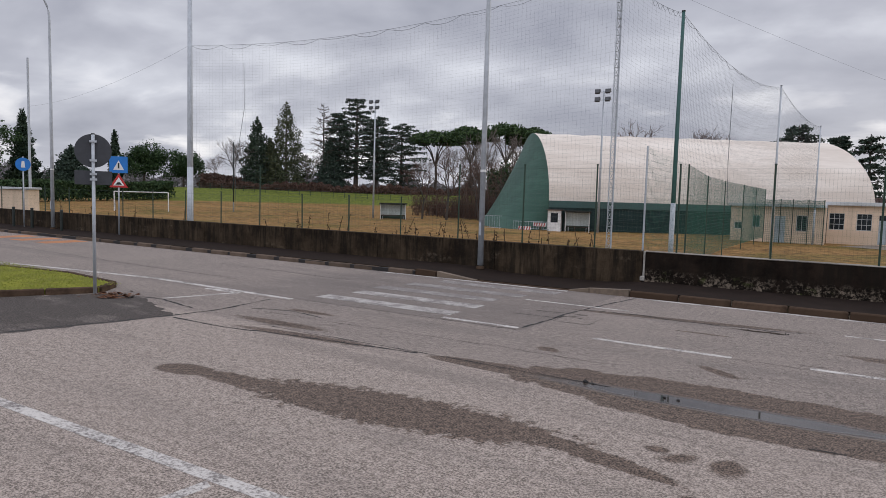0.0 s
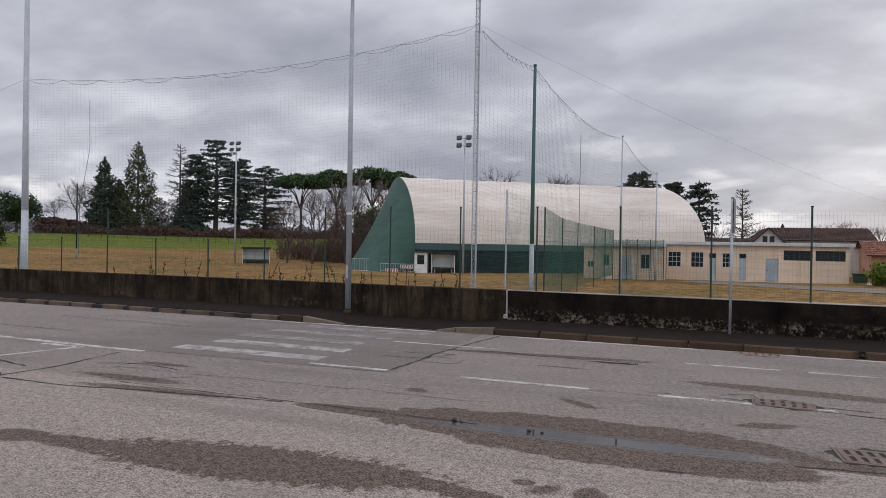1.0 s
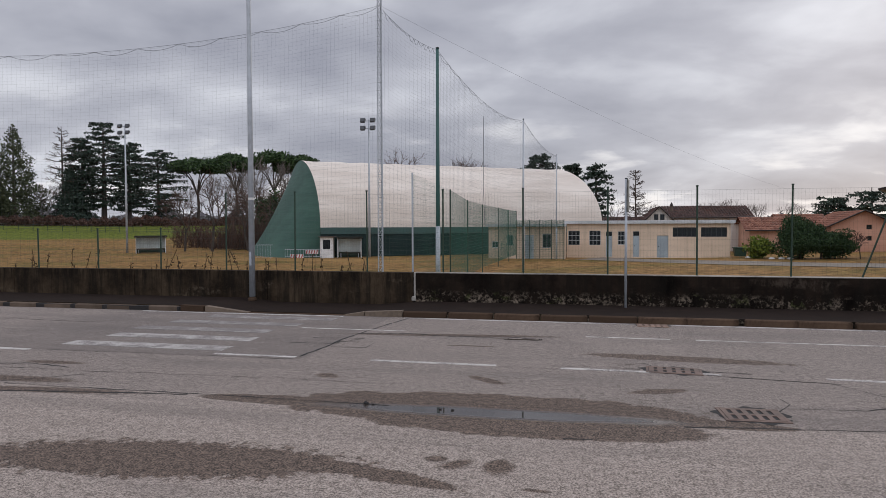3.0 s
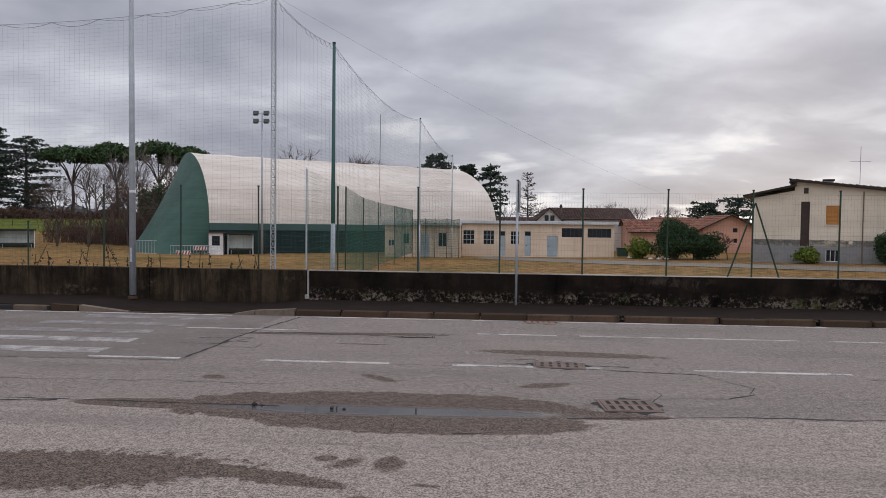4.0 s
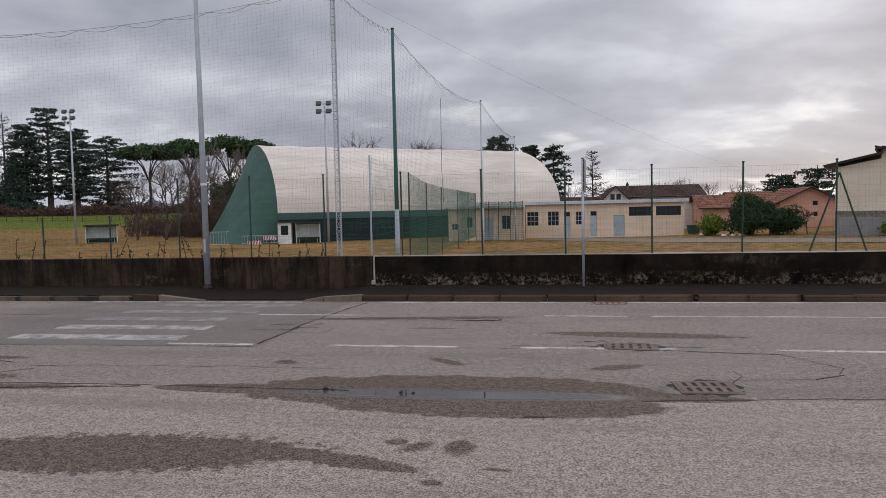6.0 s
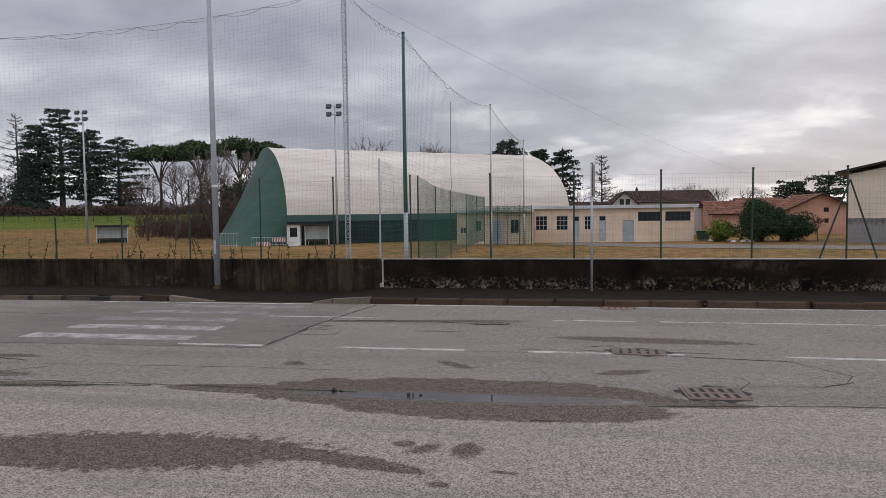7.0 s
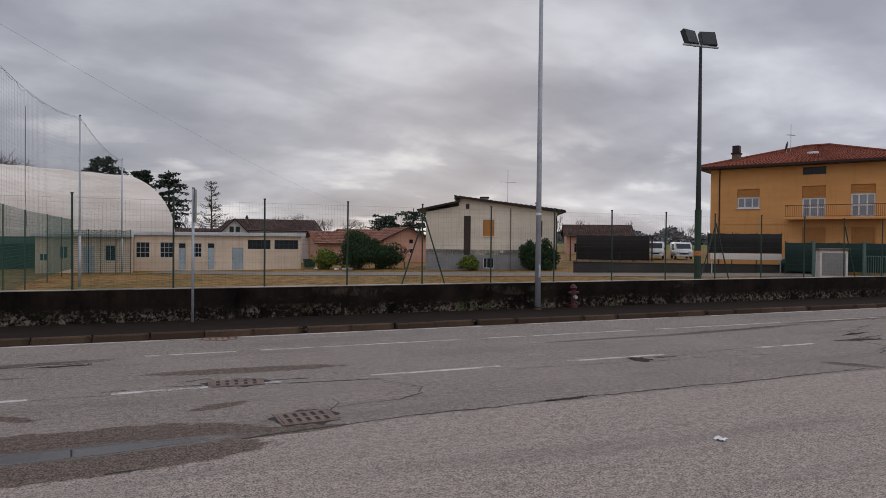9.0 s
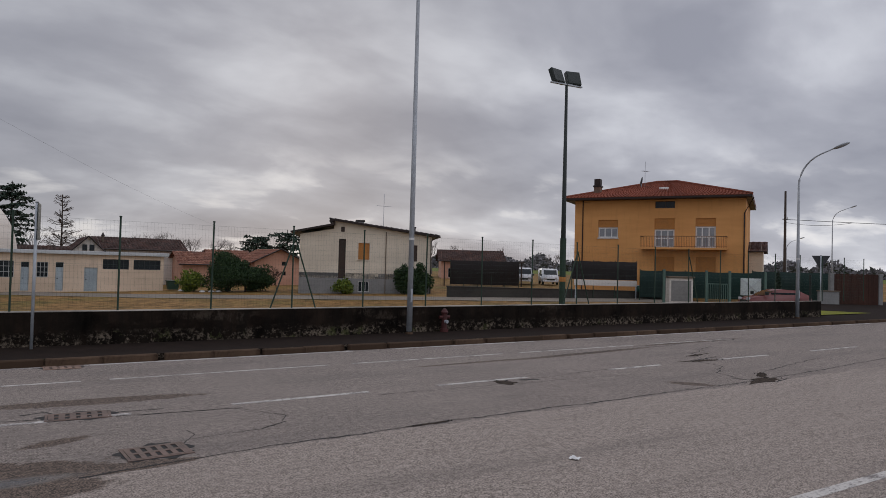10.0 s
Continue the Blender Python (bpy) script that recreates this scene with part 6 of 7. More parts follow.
def dugout(x, y, turn, w, label, d=1.2, h=2.0):
    t = thing("dugout", pose(x, y, ground_z(x, y), 0, 0, turn), label, "dugout", "dugouts")
    part("end_panel", prism([(0, 0), (d, 0), (d, h - 0.15), (0.15, h)], 0.06, Matrix.Translation((0.06, 0, 0)) @ Euler((0, 0, radians(90))).to_matrix().to_4x4()), WHITE, t, "white end panel")
    part("end_panel", prism([(0, 0), (d, 0), (d, h - 0.15), (0.15, h)], 0.06, Matrix.Translation((w, 0, 0)) @ Euler((0, 0, radians(90))).to_matrix().to_4x4()), WHITE, t, "white end panel")
    part("back_panel", box(0.06, w - 0.06, d - 0.08, d - 0.02, 0.55, h - 0.15), PLASTIC, t, "pale translucent back panel")
    part("lower_panel", box(0.06, w - 0.06, d - 0.08, d - 0.02, 0.05, 0.53), GREEN_STEEL, t, "dark green lower panel")
    part("roof", prism([(-0.25, h - 0.02), (d + 0.1, h - 0.2), (d + 0.1, h - 0.12), (-0.25, h + 0.07)], w + 0.3, Matrix.Translation((w + 0.15, 0, 0)) @ Euler((0, 0, radians(90))).to_matrix().to_4x4()), BLACK_STEEL, t, "dark thin roof")
    part("bench", box(0.1, w - 0.1, 0.55, 0.9, 0.42, 0.47, 0.01), BROWN_WOOD, t)
    for q in (0.3, w - 0.3):
        part("leg", box(q - 0.03, q + 0.03, 0.6, 0.85, 0.0, 0.42), GALV, t)
    return t


dugout(-22.9, 60.3, 18, 2.3, "open dugout with a pale back panel beside the dome")
booth = thing("booth", pose(-24.4, 59.6, -1.0, 0, 0, 15), "small white booth with a dark window by the dome", "booth")
part("body", holed_wall(0, 1.25, 0, 2.0, [(0.28, 0.98, 0.85, 1.75)], 0.06), WHITE, booth)
part("window", box(0.28, 0.98, 0.03, 0.05, 0.85, 1.75), GLASS, booth, "dark window")
part("side", box(0, 0.05, 0.06, 1.2, 0, 2.0), WHITE, booth)
part("side", box(1.2, 1.25, 0.06, 1.2, 0, 2.0), WHITE, booth)
part("back", box(0.05, 1.2, 1.15, 1.2, 0, 2.0), WHITE, booth)
part("roof", box(-0.15, 1.45, -0.2, 1.3, 2.0, 2.08, 0.01), BROWN_WOOD, booth)
dugout(-49.9, 66.5, 38, 3.2, "far dugout with a pale back panel and white end", 1.3)
STRIPE_RED = plain("red_board_paint", (0.42, 0.05, 0.045), 0.6, 0, 8, 0.3)
for i, (x, y, z, turn) in enumerate(((-27.2, 58.9, -0.98, 5), (-25.9, 59.6, -0.6, -4))):
    b = thing("hazard_board", pose(x, y, z, 0, 0, turn), "red and white striped hazard board leaning by the dome", "barrier", "hazard boards")
    part("board", box(0, 1.35, 0, 0.04, 0, 0.36, 0.006), WHITE, b)
    for k in range(5):
        part("stripe", prism([(0.02 + k * 0.27, 0.01), (0.15 + k * 0.27, 0.01), (0.25 + k * 0.27, 0.35), (0.12 + k * 0.27, 0.35)], 0.004, pose(0, -0.0045, 0)), STRIPE_RED, b)
    part("prop", tube([(0.3, 0.03, 0.2), (0.3, 0.3, -0.38 if i else -0.02)], 0.02, 6), GALV, b)
    part("prop", tube([(1.0, 0.03, 0.2), (1.0, 0.3, -0.38 if i else -0.02)], 0.02, 6), GALV, b)


def crowd_barrier(x, y, w, h, turn, label):
    t = thing("metal_barrier", pose(x, y, ground_z(x, y), 0, 0, turn), label, "barrier", "metal barriers")
    part("top_rail", tube([(0, 0, h), (w, 0, h)], 0.025, 6), GALV, t)
    part("bottom_rail", tube([(0, 0, 0.15), (w, 0, 0.15)], 0.02, 6), GALV, t)
    for k in range(int(w / 0.25) + 1):
        part("upright", tube([(k * 0.25, 0, 0.0 if k in (0, int(w / 0.25)) else 0.15), (k * 0.25, 0, h)], 0.012, 5), GALV, t)
    return t


crowd_barrier(-27.6, 58.7, 3.5, 0.85, 14, "low grey metal barrier in front of the dome")
crowd_barrier(-30.6, 57.4, 2.2, 1.3, 10, "grey metal barrier panels beside the dome")
goal = thing("football_goal", pose(-75.0, 51.0, ground_z(-75, 51) - 0.02, 0, 0, 52), "white football goal with a sagging net frame", "goal")
part("post", tube([(-3.6, 0, 0), (-3.6, 0, 2.44)], 0.06, 8), WHITE, goal)
part("post", tube([(2.6, 0, 0), (2.6, 0, 2.44)], 0.06, 8), WHITE, goal)
part("crossbar", tube([(-3.6, 0, 2.44), (2.6, 0, 2.44)], 0.06, 8), WHITE, goal)
part("stay", tube([(-3.6, 0, 2.4), (-3.6, 1.6, 0)], 0.035, 6), GALV, goal)
part("stay", tube([(2.6, 0, 2.4), (2.6, 1.6, 0)], 0.035, 6), GALV, goal)
shed = thing("shed", pose(-42.0, 18.6, ground_z(-42, 18), 0, 0, 45), "small beige rendered cabin behind the wall", "shed")
part("body", box(0, 2.2, 0, 1.8, 0, 2.75, 0.02), PEACH, shed)
part("roof", box(-0.12, 2.32, -0.12, 1.92, 2.75, 2.88, 0.02), FASCIA, shed)
rail = thing("field_rail", pose(0, 0, 0), "low mesh fence along the far side of the pitch", "fence")
for i in range(30):
    u = i / 29
    x, y = -122 + 62 * u, 90.0 + 32 * u
    part("post", tube([(x, y, ground_z(x, y) - 0.05), (x, y, ground_z(x, y) + 1.1)], 0.05, 6), GREEN_STEEL, rail)
x0, y0, x1, y1 = -122, 90.0, -60, 122.0
bars([[(x0 + (x1 - x0) * k / 20, y0 + (y1 - y0) * k / 20, ground_z(x0 + (x1 - x0) * k / 20, y0 + (y1 - y0) * k / 20) + z) for k in range(21)] for z in (0.3, 0.7, 1.1)], 0.02, "rail_wires", WIRE, rail)

# ---- yard in front of the houses ----
bm = bmesh.new()
path_rows = []
for k in range(13):
    u = k / 12
    cx, cy = 1.0 + 45.0 * u, 62.5 - 30.0 * u
    row = []
    for o in (-2.4, -1.2, 0.0, 1.2, 2.4):
        x, y = cx + 0.554 * o, cy + 0.832 * o + 0.35 * math.sin(u * 25 + o)
        row.append(bm.verts.new((x, y, ground_z(x, y) + 0.03)))
    path_rows.append(row)
for a, b in zip(path_rows, path_rows[1:]):
    for k in range(4):
        bm.faces.new((a[k], b[k], b[k + 1], a[k + 1]))
structure("gravel_path", bm, GRAVEL, "pale gravel track across the dry grass", "path", True)

DARK_CEMENT = plain("dark_weathered_cement", (0.060, 0.052, 0.044), 0.95, 0, 5, 0.5)
yard = thing("yard_wall", pose(31.4, 44.8, -0.75, 0, 0, -33.5), "low grey concrete yard wall", "wall", "", "structure")
part("wall_body", box(0, 19.0, 0, 0.25, 0, 1.10, 0.01), DARK_CEMENT, yard)
part("coping", box(-0.05, 19.05, -0.05, 0.3, 1.10, 1.16, 0.01), DARK_CEMENT, yard)


def screen(name, a, b, z0, z1, material, label, n_posts=5):
    a, b = Vector(a), Vector(b)
    d = b - a
    t = thing(name, pose(a.x, a.y, 0, 0, 0, math.degrees(math.atan2(d.y, d.x))), label, "fence")
    bm = bmesh.new()
    cols = []
    n = 40
    for i in range(n + 1):
        x = d.length * i / n
        w = 0.05 * math.sin(i * 1.1)
        cols.append([bm.verts.new((x, w, z0)), bm.verts.new((x, w * 0.5, (z0 + z1) / 2)), bm.verts.new((x, 0, z1 - 0.03 * math.sin(math.pi * (i % 8) / 8))),
                     bm.verts.new((x, 0.03, z1 - 0.03 * math.sin(math.pi * (i % 8) / 8))), bm.verts.new((x, w + 0.03, z0))])
    for p, q in zip(cols, cols[1:]):
        for k in range(4):
            bm.faces.new((p[k], q[k], q[k + 1], p[k + 1]))
    part("sheet", bm, material, t, "", True)
    for i in range(n_posts):
        x = d.length * i / (n_posts - 1)
        part("post", tube([(x, 0.06, -0.6), (x, 0.06, z1 + 0.08)], 0.035, 6), GREEN_STEEL, t)
    return t


screen("windbreak_screen", (41.7, 59.5), (47.9, 55.4), 0.1, 2.7, CANVAS, "dark brown cloth windbreak on a frame", 6)
screen("windbreak_screen", (39.8, 39.1), (44.2, 36.2), 1.25, 2.75, CANVAS, "dark brown cloth windbreak beside the orange house", 4)
panel = thing("hoarding", pose(39.85, 38.9, 0.1, 0, 0, -33.5), "long white panel below the windbreak", "panel")
part("board", box(0, 5.1, 0, 0.05, 0.66, 1.12, 0.01), PALE, panel)
part("post", box(0.1, 0.18, 0.05, 0.12, -0.4, 1.1), GALV, panel)
part("post", box(5.0, 5.08, 0.05, 0.12, -0.6, 1.1), GALV, panel)
screen("green_screen", (42.95, 34.8), (50.3, 29.9), 0.0, 2.1, CANVAS_GREEN, "dark green cloth screen on the yard fence", 6)
screen("green_screen", (50.3, 29.9), (55.5, 26.5), 0.0, 2.25, CANVAS_GREEN, "dark green cloth screen on the yard fence", 4)
carport = thing("carport", pose(50.5, 58.0, -0.2, 0, 0, -33.5), "dark open carport beside the windbreak", "carport")
part("roof", box(-9.0, 0.2, 0, 5.0, 2.75, 2.9, 0.02), BROWN_WOOD, carport)
for x, y in ((-8.8, 0.2), (-2.0, 0.2), (0.0, 0.2), (0.0, 4.8), (-8.8, 4.8)):
    part("post", box(x - 0.07, x + 0.07, y - 0.07, y + 0.07, 0, 2.75), BROWN_WOOD, carport)
tank = thing("meter_cabinet", pose(41.95, 31.3, -0.35, 0, 0, -34), "pale concrete meter cabinet with a slab roof", "cabinet")
part("body", box(0, 1.75, 0, 0.8, 0, 1.95, 0.02), PALE, tank)
part("slab", box(-0.1, 1.85, -0.12, 0.95, 1.95, 2.07, 0.02), KERB_PALE, tank)
part("door", box(0.15, 1.6, -0.02, 0.0, 0.25, 1.75, 0.005), CEMENT, tank, "grey cabinet door")
ygate = thing("yard_gate", pose(43.4, 30.3, -0.3, 0, 0, -34), "light green steel yard gate between posts", "gate")
PALE_GREEN = plain("light_green_steel", (0.10, 0.17, 0.14), 0.6, 0, 10, 0.3)
for x in (-2.2, 0.9, 2.6, 5.2):
    part("gate_post", box(x, x + 0.16, 0, 0.16, -0.2, 2.5, 0.01), PALE_GREEN, ygate)
for x in np.arange(1.1, 2.55, 0.14):
    part("bar", box(x, x + 0.03, 0.05, 0.08, 0.1, 1.5), PALE_GREEN, ygate)
part("gate_rail", box(1.06, 2.6, 0.04, 0.09, 1.5, 1.56), PALE_GREEN, ygate)
part("gate_rail", box(1.06, 2.6, 0.04, 0.09, 0.1, 0.16), PALE_GREEN, ygate)
notice = thing("notice_board", pose(46.3, 28.4, 0.45, 0, 0, -34), "weathered pale board on the yard fence", "board")
part("board", box(0, 1.5, 0, 0.04, 0, 1.25, 0.01), PLASTIC, notice)
for k, (a, b) in enumerate((((0.05, 0.05), (1.45, 1.2)), ((0.05, 1.2), (1.45, 0.05)))):
    part("cross_brace", tube([(a[0], -0.02, a[1]), (b[0], -0.02, b[1])], 0.02, 5), GALV, notice)
part("post", tube([(0.1, 0.06, -0.7), (0.1, 0.06, 1.3)], 0.03, 6), GREEN_STEEL, notice)
part("post", tube([(1.4, 0.06, -0.7), (1.4, 0.06, 1.3)], 0.03, 6), GREEN_STEEL, notice)


def car(name, m, length, width, height, body_mat, label, boxy):
    """A parked vehicle; its nose points to local -x."""
    t = thing(name, m, label, "car", "parked vehicles")
    L, H = length, height
    if boxy:
        outline = [(0, 0.35), (0, 0.95), (0.35, 1.15), (1.0, H - 0.12), (1.3, H), (L - 0.1, H), (L, H - 0.2), (L, 0.35)]
    else:
        outline = [(0, 0.35), (0.03, 0.8), (0.95, 0.98), (1.75, H - 0.05), (2.2, H), (L - 0.9, H - 0.05), (L - 0.15, 1.05), (L, 0.9), (L, 0.35)]
    b = prism(outline, width, pose(0, -width / 2, 0))
    bmesh.ops.bevel(b, geom=b.edges[:], offset=0.07, segments=2, affect="EDGES")
    body = part("body", b, body_mat, t, "", True)
    part("windscreen", prism([(0.48, 1.22), (1.0, H - 0.2), (1.02, H - 0.2), (0.5, 1.22)] if boxy else [(1.02, 1.02), (1.68, H - 0.12), (1.70, H - 0.12), (1.04, 1.02)], width * 0.82, pose(-0.10, -width * 0.41, 0.02)), GLASS, t, "dark windscreen")
    for s in (-1, 1):
        part("side_window", box(1.35, min(L - 0.5, 3.2), s * (width / 2 + 0.004) - 0.004, s * (width / 2 + 0.004) + 0.004, 1.1, H - 0.2), GLASS, t, "dark side window")
        part("headlight", box(-0.02, 0.12, s * width * 0.32 - 0.16, s * width * 0.32 + 0.16, 0.68, 0.86, 0.02), CURTAIN, t, "clear headlight")
        part("mirror", box(0.95, 1.1, s * (width / 2 + 0.12) - 0.1, s * (width / 2 + 0.12) + 0.1, 1.05, 1.25, 0.02), BLACK_STEEL, t)
        for wx in (0.8, L - 0.8):
            wheel = part("wheel", tube([(wx, s * (width / 2 - 0.2), 0.32), (wx, s * (width / 2 + 0.01), 0.32)], 0.32, 16), BLACK_STEEL, t, "black tyre")
            part("rim", tube([(wx, s * (width / 2 + 0.005), 0.32), (wx, s * (width / 2 + 0.03), 0.32)], 0.2, 12), GALV, wheel)
    part("grille", box(-0.03, 0.06, -width * 0.25, width * 0.25, 0.55, 0.72, 0.01), BLACK_STEEL, t)
    part("bumper", box(-0.07, 0.12, -width / 2 + 0.05, width / 2 - 0.05, 0.32, 0.52, 0.03), body_mat, t)
    return t


CAR_WHITE = plain("white_car_paint", (0.62, 0.63, 0.64), 0.25, 0, 5, 0.1, 0.6, 0.0)
CAR_GREEN = plain("dark_green_car_paint", (0.02, 0.07, 0.055), 0.2, 0, 5, 0.1, 0.6, 0.0)
CAR_GREY = plain("grey_car_paint", (0.17, 0.18, 0.19), 0.25, 0.3, 5, 0.1, 0.6, 0.0)
car("van", pose(56.3, 59.4, 0.1, 0, 0, 56), 4.5, 1.9, 1.95, CAR_WHITE, "white minivan parked nose-on behind the yard wall", True)
car("van", pose(54.0, 61.6, 0.1, 0, 0, 48), 4.8, 1.9, 2.0, CAR_WHITE, "white van half hidden by the windbreak", True)
car("parked_car", pose(44.8, 36.6, 0.0, 0, 0, -60), 4.3, 1.75, 1.95, CAR_GREEN, "dark green car roof behind the screen", False)

CAR_RED = plain("faded_red_car_paint", (0.16, 0.035, 0.03), 0.35, 0, 5, 0.15, 0.6, 0.0)
car("parked_car", pose(40.6, 24.6, -0.32, 0, 0, -32), 4.0, 1.65, 1.42, CAR_RED, "faded red car parked behind the wall's end", False)

# ---- right-hand end of the wall ----
ISLAND_TURF = plain("island_turf", (0.20, 0.205, 0.030), 0.95, 0, 30, 0.45, 0.1, 0.6)
verge = sheet("verge", steps((33.0, 39.0, 5)), steps((16.4, 21.0, 4)), lambda x, y: 0.16 - 0.02 * (y - 16), ISLAND_TURF, "green grass verge beside the road", "grass")
lane = sheet("side_lane", steps((33.0, 120.0, 9)), steps((16.2, 24.5, 4)), lambda x, y: 0.10, SIDEWALK, "asphalt lane mouth", "road")
gate = thing("board_gate", pose(49.3, 23.3, 0.0, 0, 0, -33.7), "rust-brown boarded yard gate", "gate")
RUSTWOOD = plain("rust_brown_boards", (0.075, 0.033, 0.022), 0.85, 0, 6, 0.5, 0.3, 0.3, 0.5)
for k in range(18):
    part("board", box(k * 0.17, k * 0.17 + 0.16, 0, 0.04, 0.0, 2.2 + 0.02 * math.sin(k * 3), 0.004), RUSTWOOD, gate)
part("gate_frame", box(-0.02, 3.08, 0.045, 0.1, 0.25, 0.35), RUST, gate)
part("gate_frame", box(-0.02, 3.08, 0.045, 0.1, 1.8, 1.9), RUST, gate)
for x in (-0.3, 3.08):
    part("gate_post", box(x, x + 0.28, -0.05, 0.22, -0.1, 2.25, 0.02), CEMENT, gate)
pier = thing("garden_wall", pose(46.0, 24.8, 0.0, 0, 0, -33.7), "short grey garden wall with a pale coping", "wall")
part("wall_body", box(2.2, 3.6, 0, 0.2, -0.1, 0.95, 0.01), CEMENT, pier)
part("coping", box(2.15, 3.65, -0.05, 0.25, 0.95, 1.03, 0.01), KERB_PALE, pier)
pier = thing("gate_pier", pose(52.6, 20.6, 0.0, 0, 0, -33.7), "beige pillar beside the yard gate", "pillar")
part("shaft", box(0, 1.2, 0, 0.5, -0.1, 1.5, 0.02), PALE, pier)
part("coping", box(-0.05, 1.25, -0.05, 0.55, 1.5, 1.6, 0.02), KERB_PALE, pier)


# ---- traffic signs ----
def sign_post(t, h, r=0.03):
    part("post", tube([(0, 0, 0), (0, 0, h)], r, 10), GALV, t, smooth=True)
    part("cap", tube([(0, 0, h), (0, 0, h + 0.02)], r * 1.1, 10), BLACK_STEEL, t)


def disc(r, y0, y1, z, n=36):
    return tube([(0, y0, z), (0, y1, z)], r, n)


s = thing("road_sign", pose(-11.14, 7.0, 0.0, 0, 0, 60), "round traffic sign seen from its grey back", "traffic sign")
sign_post(s, 2.98)
part("sign_plate", disc(0.31, 0.042, 0.055, 2.68), GREY_BACK, s, "round grey sign back")
part("lower_plate", box(-0.31, 0.31, 0.042, 0.055, 2.05, 2.31, 0.004), GREY_BACK, s, "small grey plate back")
for z in (2.15, 2.25, 2.5, 2.85):
    part("clamp", box(-0.06, 0.06, -0.04, 0.042, z - 0.02, z + 0.02), GALV, s)
s = thing("road_sign", pose(-24.35, 15.75, 0.1, 0, 0, 58), "blue square crossing sign above a red warning triangle", "traffic sign")
sign_post(s, 3.2)
b = part("sign_plate", box(-0.33, 0.33, -0.06, -0.035, 2.5, 3.16, 0.004), BLUE_SIGN, s, "blue square sign")
part("symbol", prism([(-0.2, 2.62), (0.2, 2.62), (0.0, 3.0)], 0.004, pose(0, -0.065, 0)), WHITE, b, "white triangle symbol")
part("symbol", box(-0.03, 0.03, -0.07, -0.066, 2.68, 2.9), BLACK_STEEL, b)
b = part("warning_plate", prism([(-0.34, 1.92), (0.34, 1.92), (0.0, 2.48)], 0.02, pose(0, -0.06, 0)), RED_SIGN, s, "red bordered triangle")
part("symbol", prism([(-0.2, 2.0), (0.2, 2.0), (0.0, 2.33)], 0.004, pose(0, -0.065, 0)), WHITE, b)
part("symbol", prism([(-0.12, 2.03), (0.12, 2.03), (0.04, 2.13), (-0.04, 2.13)], 0.004, pose(0, -0.07, 0)), BLACK_STEEL, b)
s = thing("road_sign", pose(-31.3, 15.5, 0.1, 0, 0, 64), "round blue traffic sign on a post", "traffic sign")
sign_post(s, 3.2)
b = part("sign_plate", disc(0.3, -0.06, -0.04, 2.85), BLUE_SIGN, s, "round blue sign")
part("symbol", prism([(-0.08, 2.7), (0.08, 2.7), (0.05, 3.0), (-0.05, 3.0)], 0.004, pose(0, -0.066, 0)), WHITE, b)
s = thing("road_sign", pose(1.77, 15.6, 0.12, 0, 0, 60), "slim grey post with a traffic sign seen edge-on", "traffic sign")
sign_post(s, 2.95)
part("sign_plate", box(-0.3, 0.3, -0.05, -0.035, 2.2, 2.94, 0.004), BLACK_STEEL, s, "dark sign seen from its edge")
s.matrix_basis = pose(1.77, 15.6, 0.12, 0, 0, 83)
s = thing("road_sign", pose(36.2, 17.6, 0.1, 0, 0, -63), "give-way triangle seen from its dark back", "traffic sign")
sign_post(s, 2.95)
part("sign_plate", prism([(-0.42, 2.95), (0.42, 2.95), (0.0, 2.2)], 0.02, pose(0, 0.03, 0)), GREY_BACK, s, "dark back of a give-way triangle")
post = thing("marker_post", pose(35.2, 17.6, 0.1), "slim dark steel post at the wall's end", "post")
part("shaft", tube([(0, 0, 0), (0, 0, 1.95)], 0.05, 8), BLACK_STEEL, post)
for x in (-31.6, -30.0, -27.6):
    b = thing("bollard", pose(x, 15.2, 0.12), "short black bollard on the pavement", "bollard", "bollards")
    part("shaft", tube([(0, 0, 0), (0, 0, 0.85)], 0.06, 10), BLACK_STEEL, b)
    part("cap", tube([(0, 0, 0.85), (0, 0, 0.9)], [0.075, 0.05], 10), BLACK_STEEL, b)

hyd = thing("fire_hydrant", pose(11.82, 15.75, 0.13), "faded red fire hydrant against the blackened wall", "hydrant")
part("barrel", tube([(0, 0, 0), (0, 0, 0.08), (0, 0, 0.1), (0, 0, 0.5), (0, 0, 0.56), (0, 0, 0.66)], [0.12, 0.12, 0.085, 0.08, 0.11, 0.04], 14), RED_IRON, hyd)
part("outlet", tube([(-0.17, 0, 0.42), (0.17, 0, 0.42)], 0.045, 10), RED_IRON, hyd)
part("outlet", tube([(0, -0.02, 0.3), (0, -0.15, 0.3)], 0.05, 10), GALV, hyd, "pale metal outlet cap")

# ---- grass island, drains, cracks and litter ----
corner = [(-11.25, 7.15), (-11.75, 7.75), (-13.8, 8.0), (-18.0, 7.4), (-26.0, 5.6), (-26.0, -3.0), (-18.0, -1.0), (-12.1, 5.6)]
island = thing("grass_island", pose(0, 0, 0), "kerbed island of short green grass", "grass island", "", "structure")
prism_bm = bmesh.new()
f0 = prism_bm.faces.new([prism_bm.verts.new((x, y, 0.10)) for x, y in corner])
r = bmesh.ops.extrude_face_region(prism_bm, geom=[f0])
bmesh.ops.translate(prism_bm, vec=(0, 0, -0.15), verts=[v for v in r["geom"] if isinstance(v, bmesh.types.BMVert)])
bmesh.ops.recalc_face_normals(prism_bm, faces=prism_bm.faces[:])
part("turf", prism_bm, ISLAND_TURF, island)
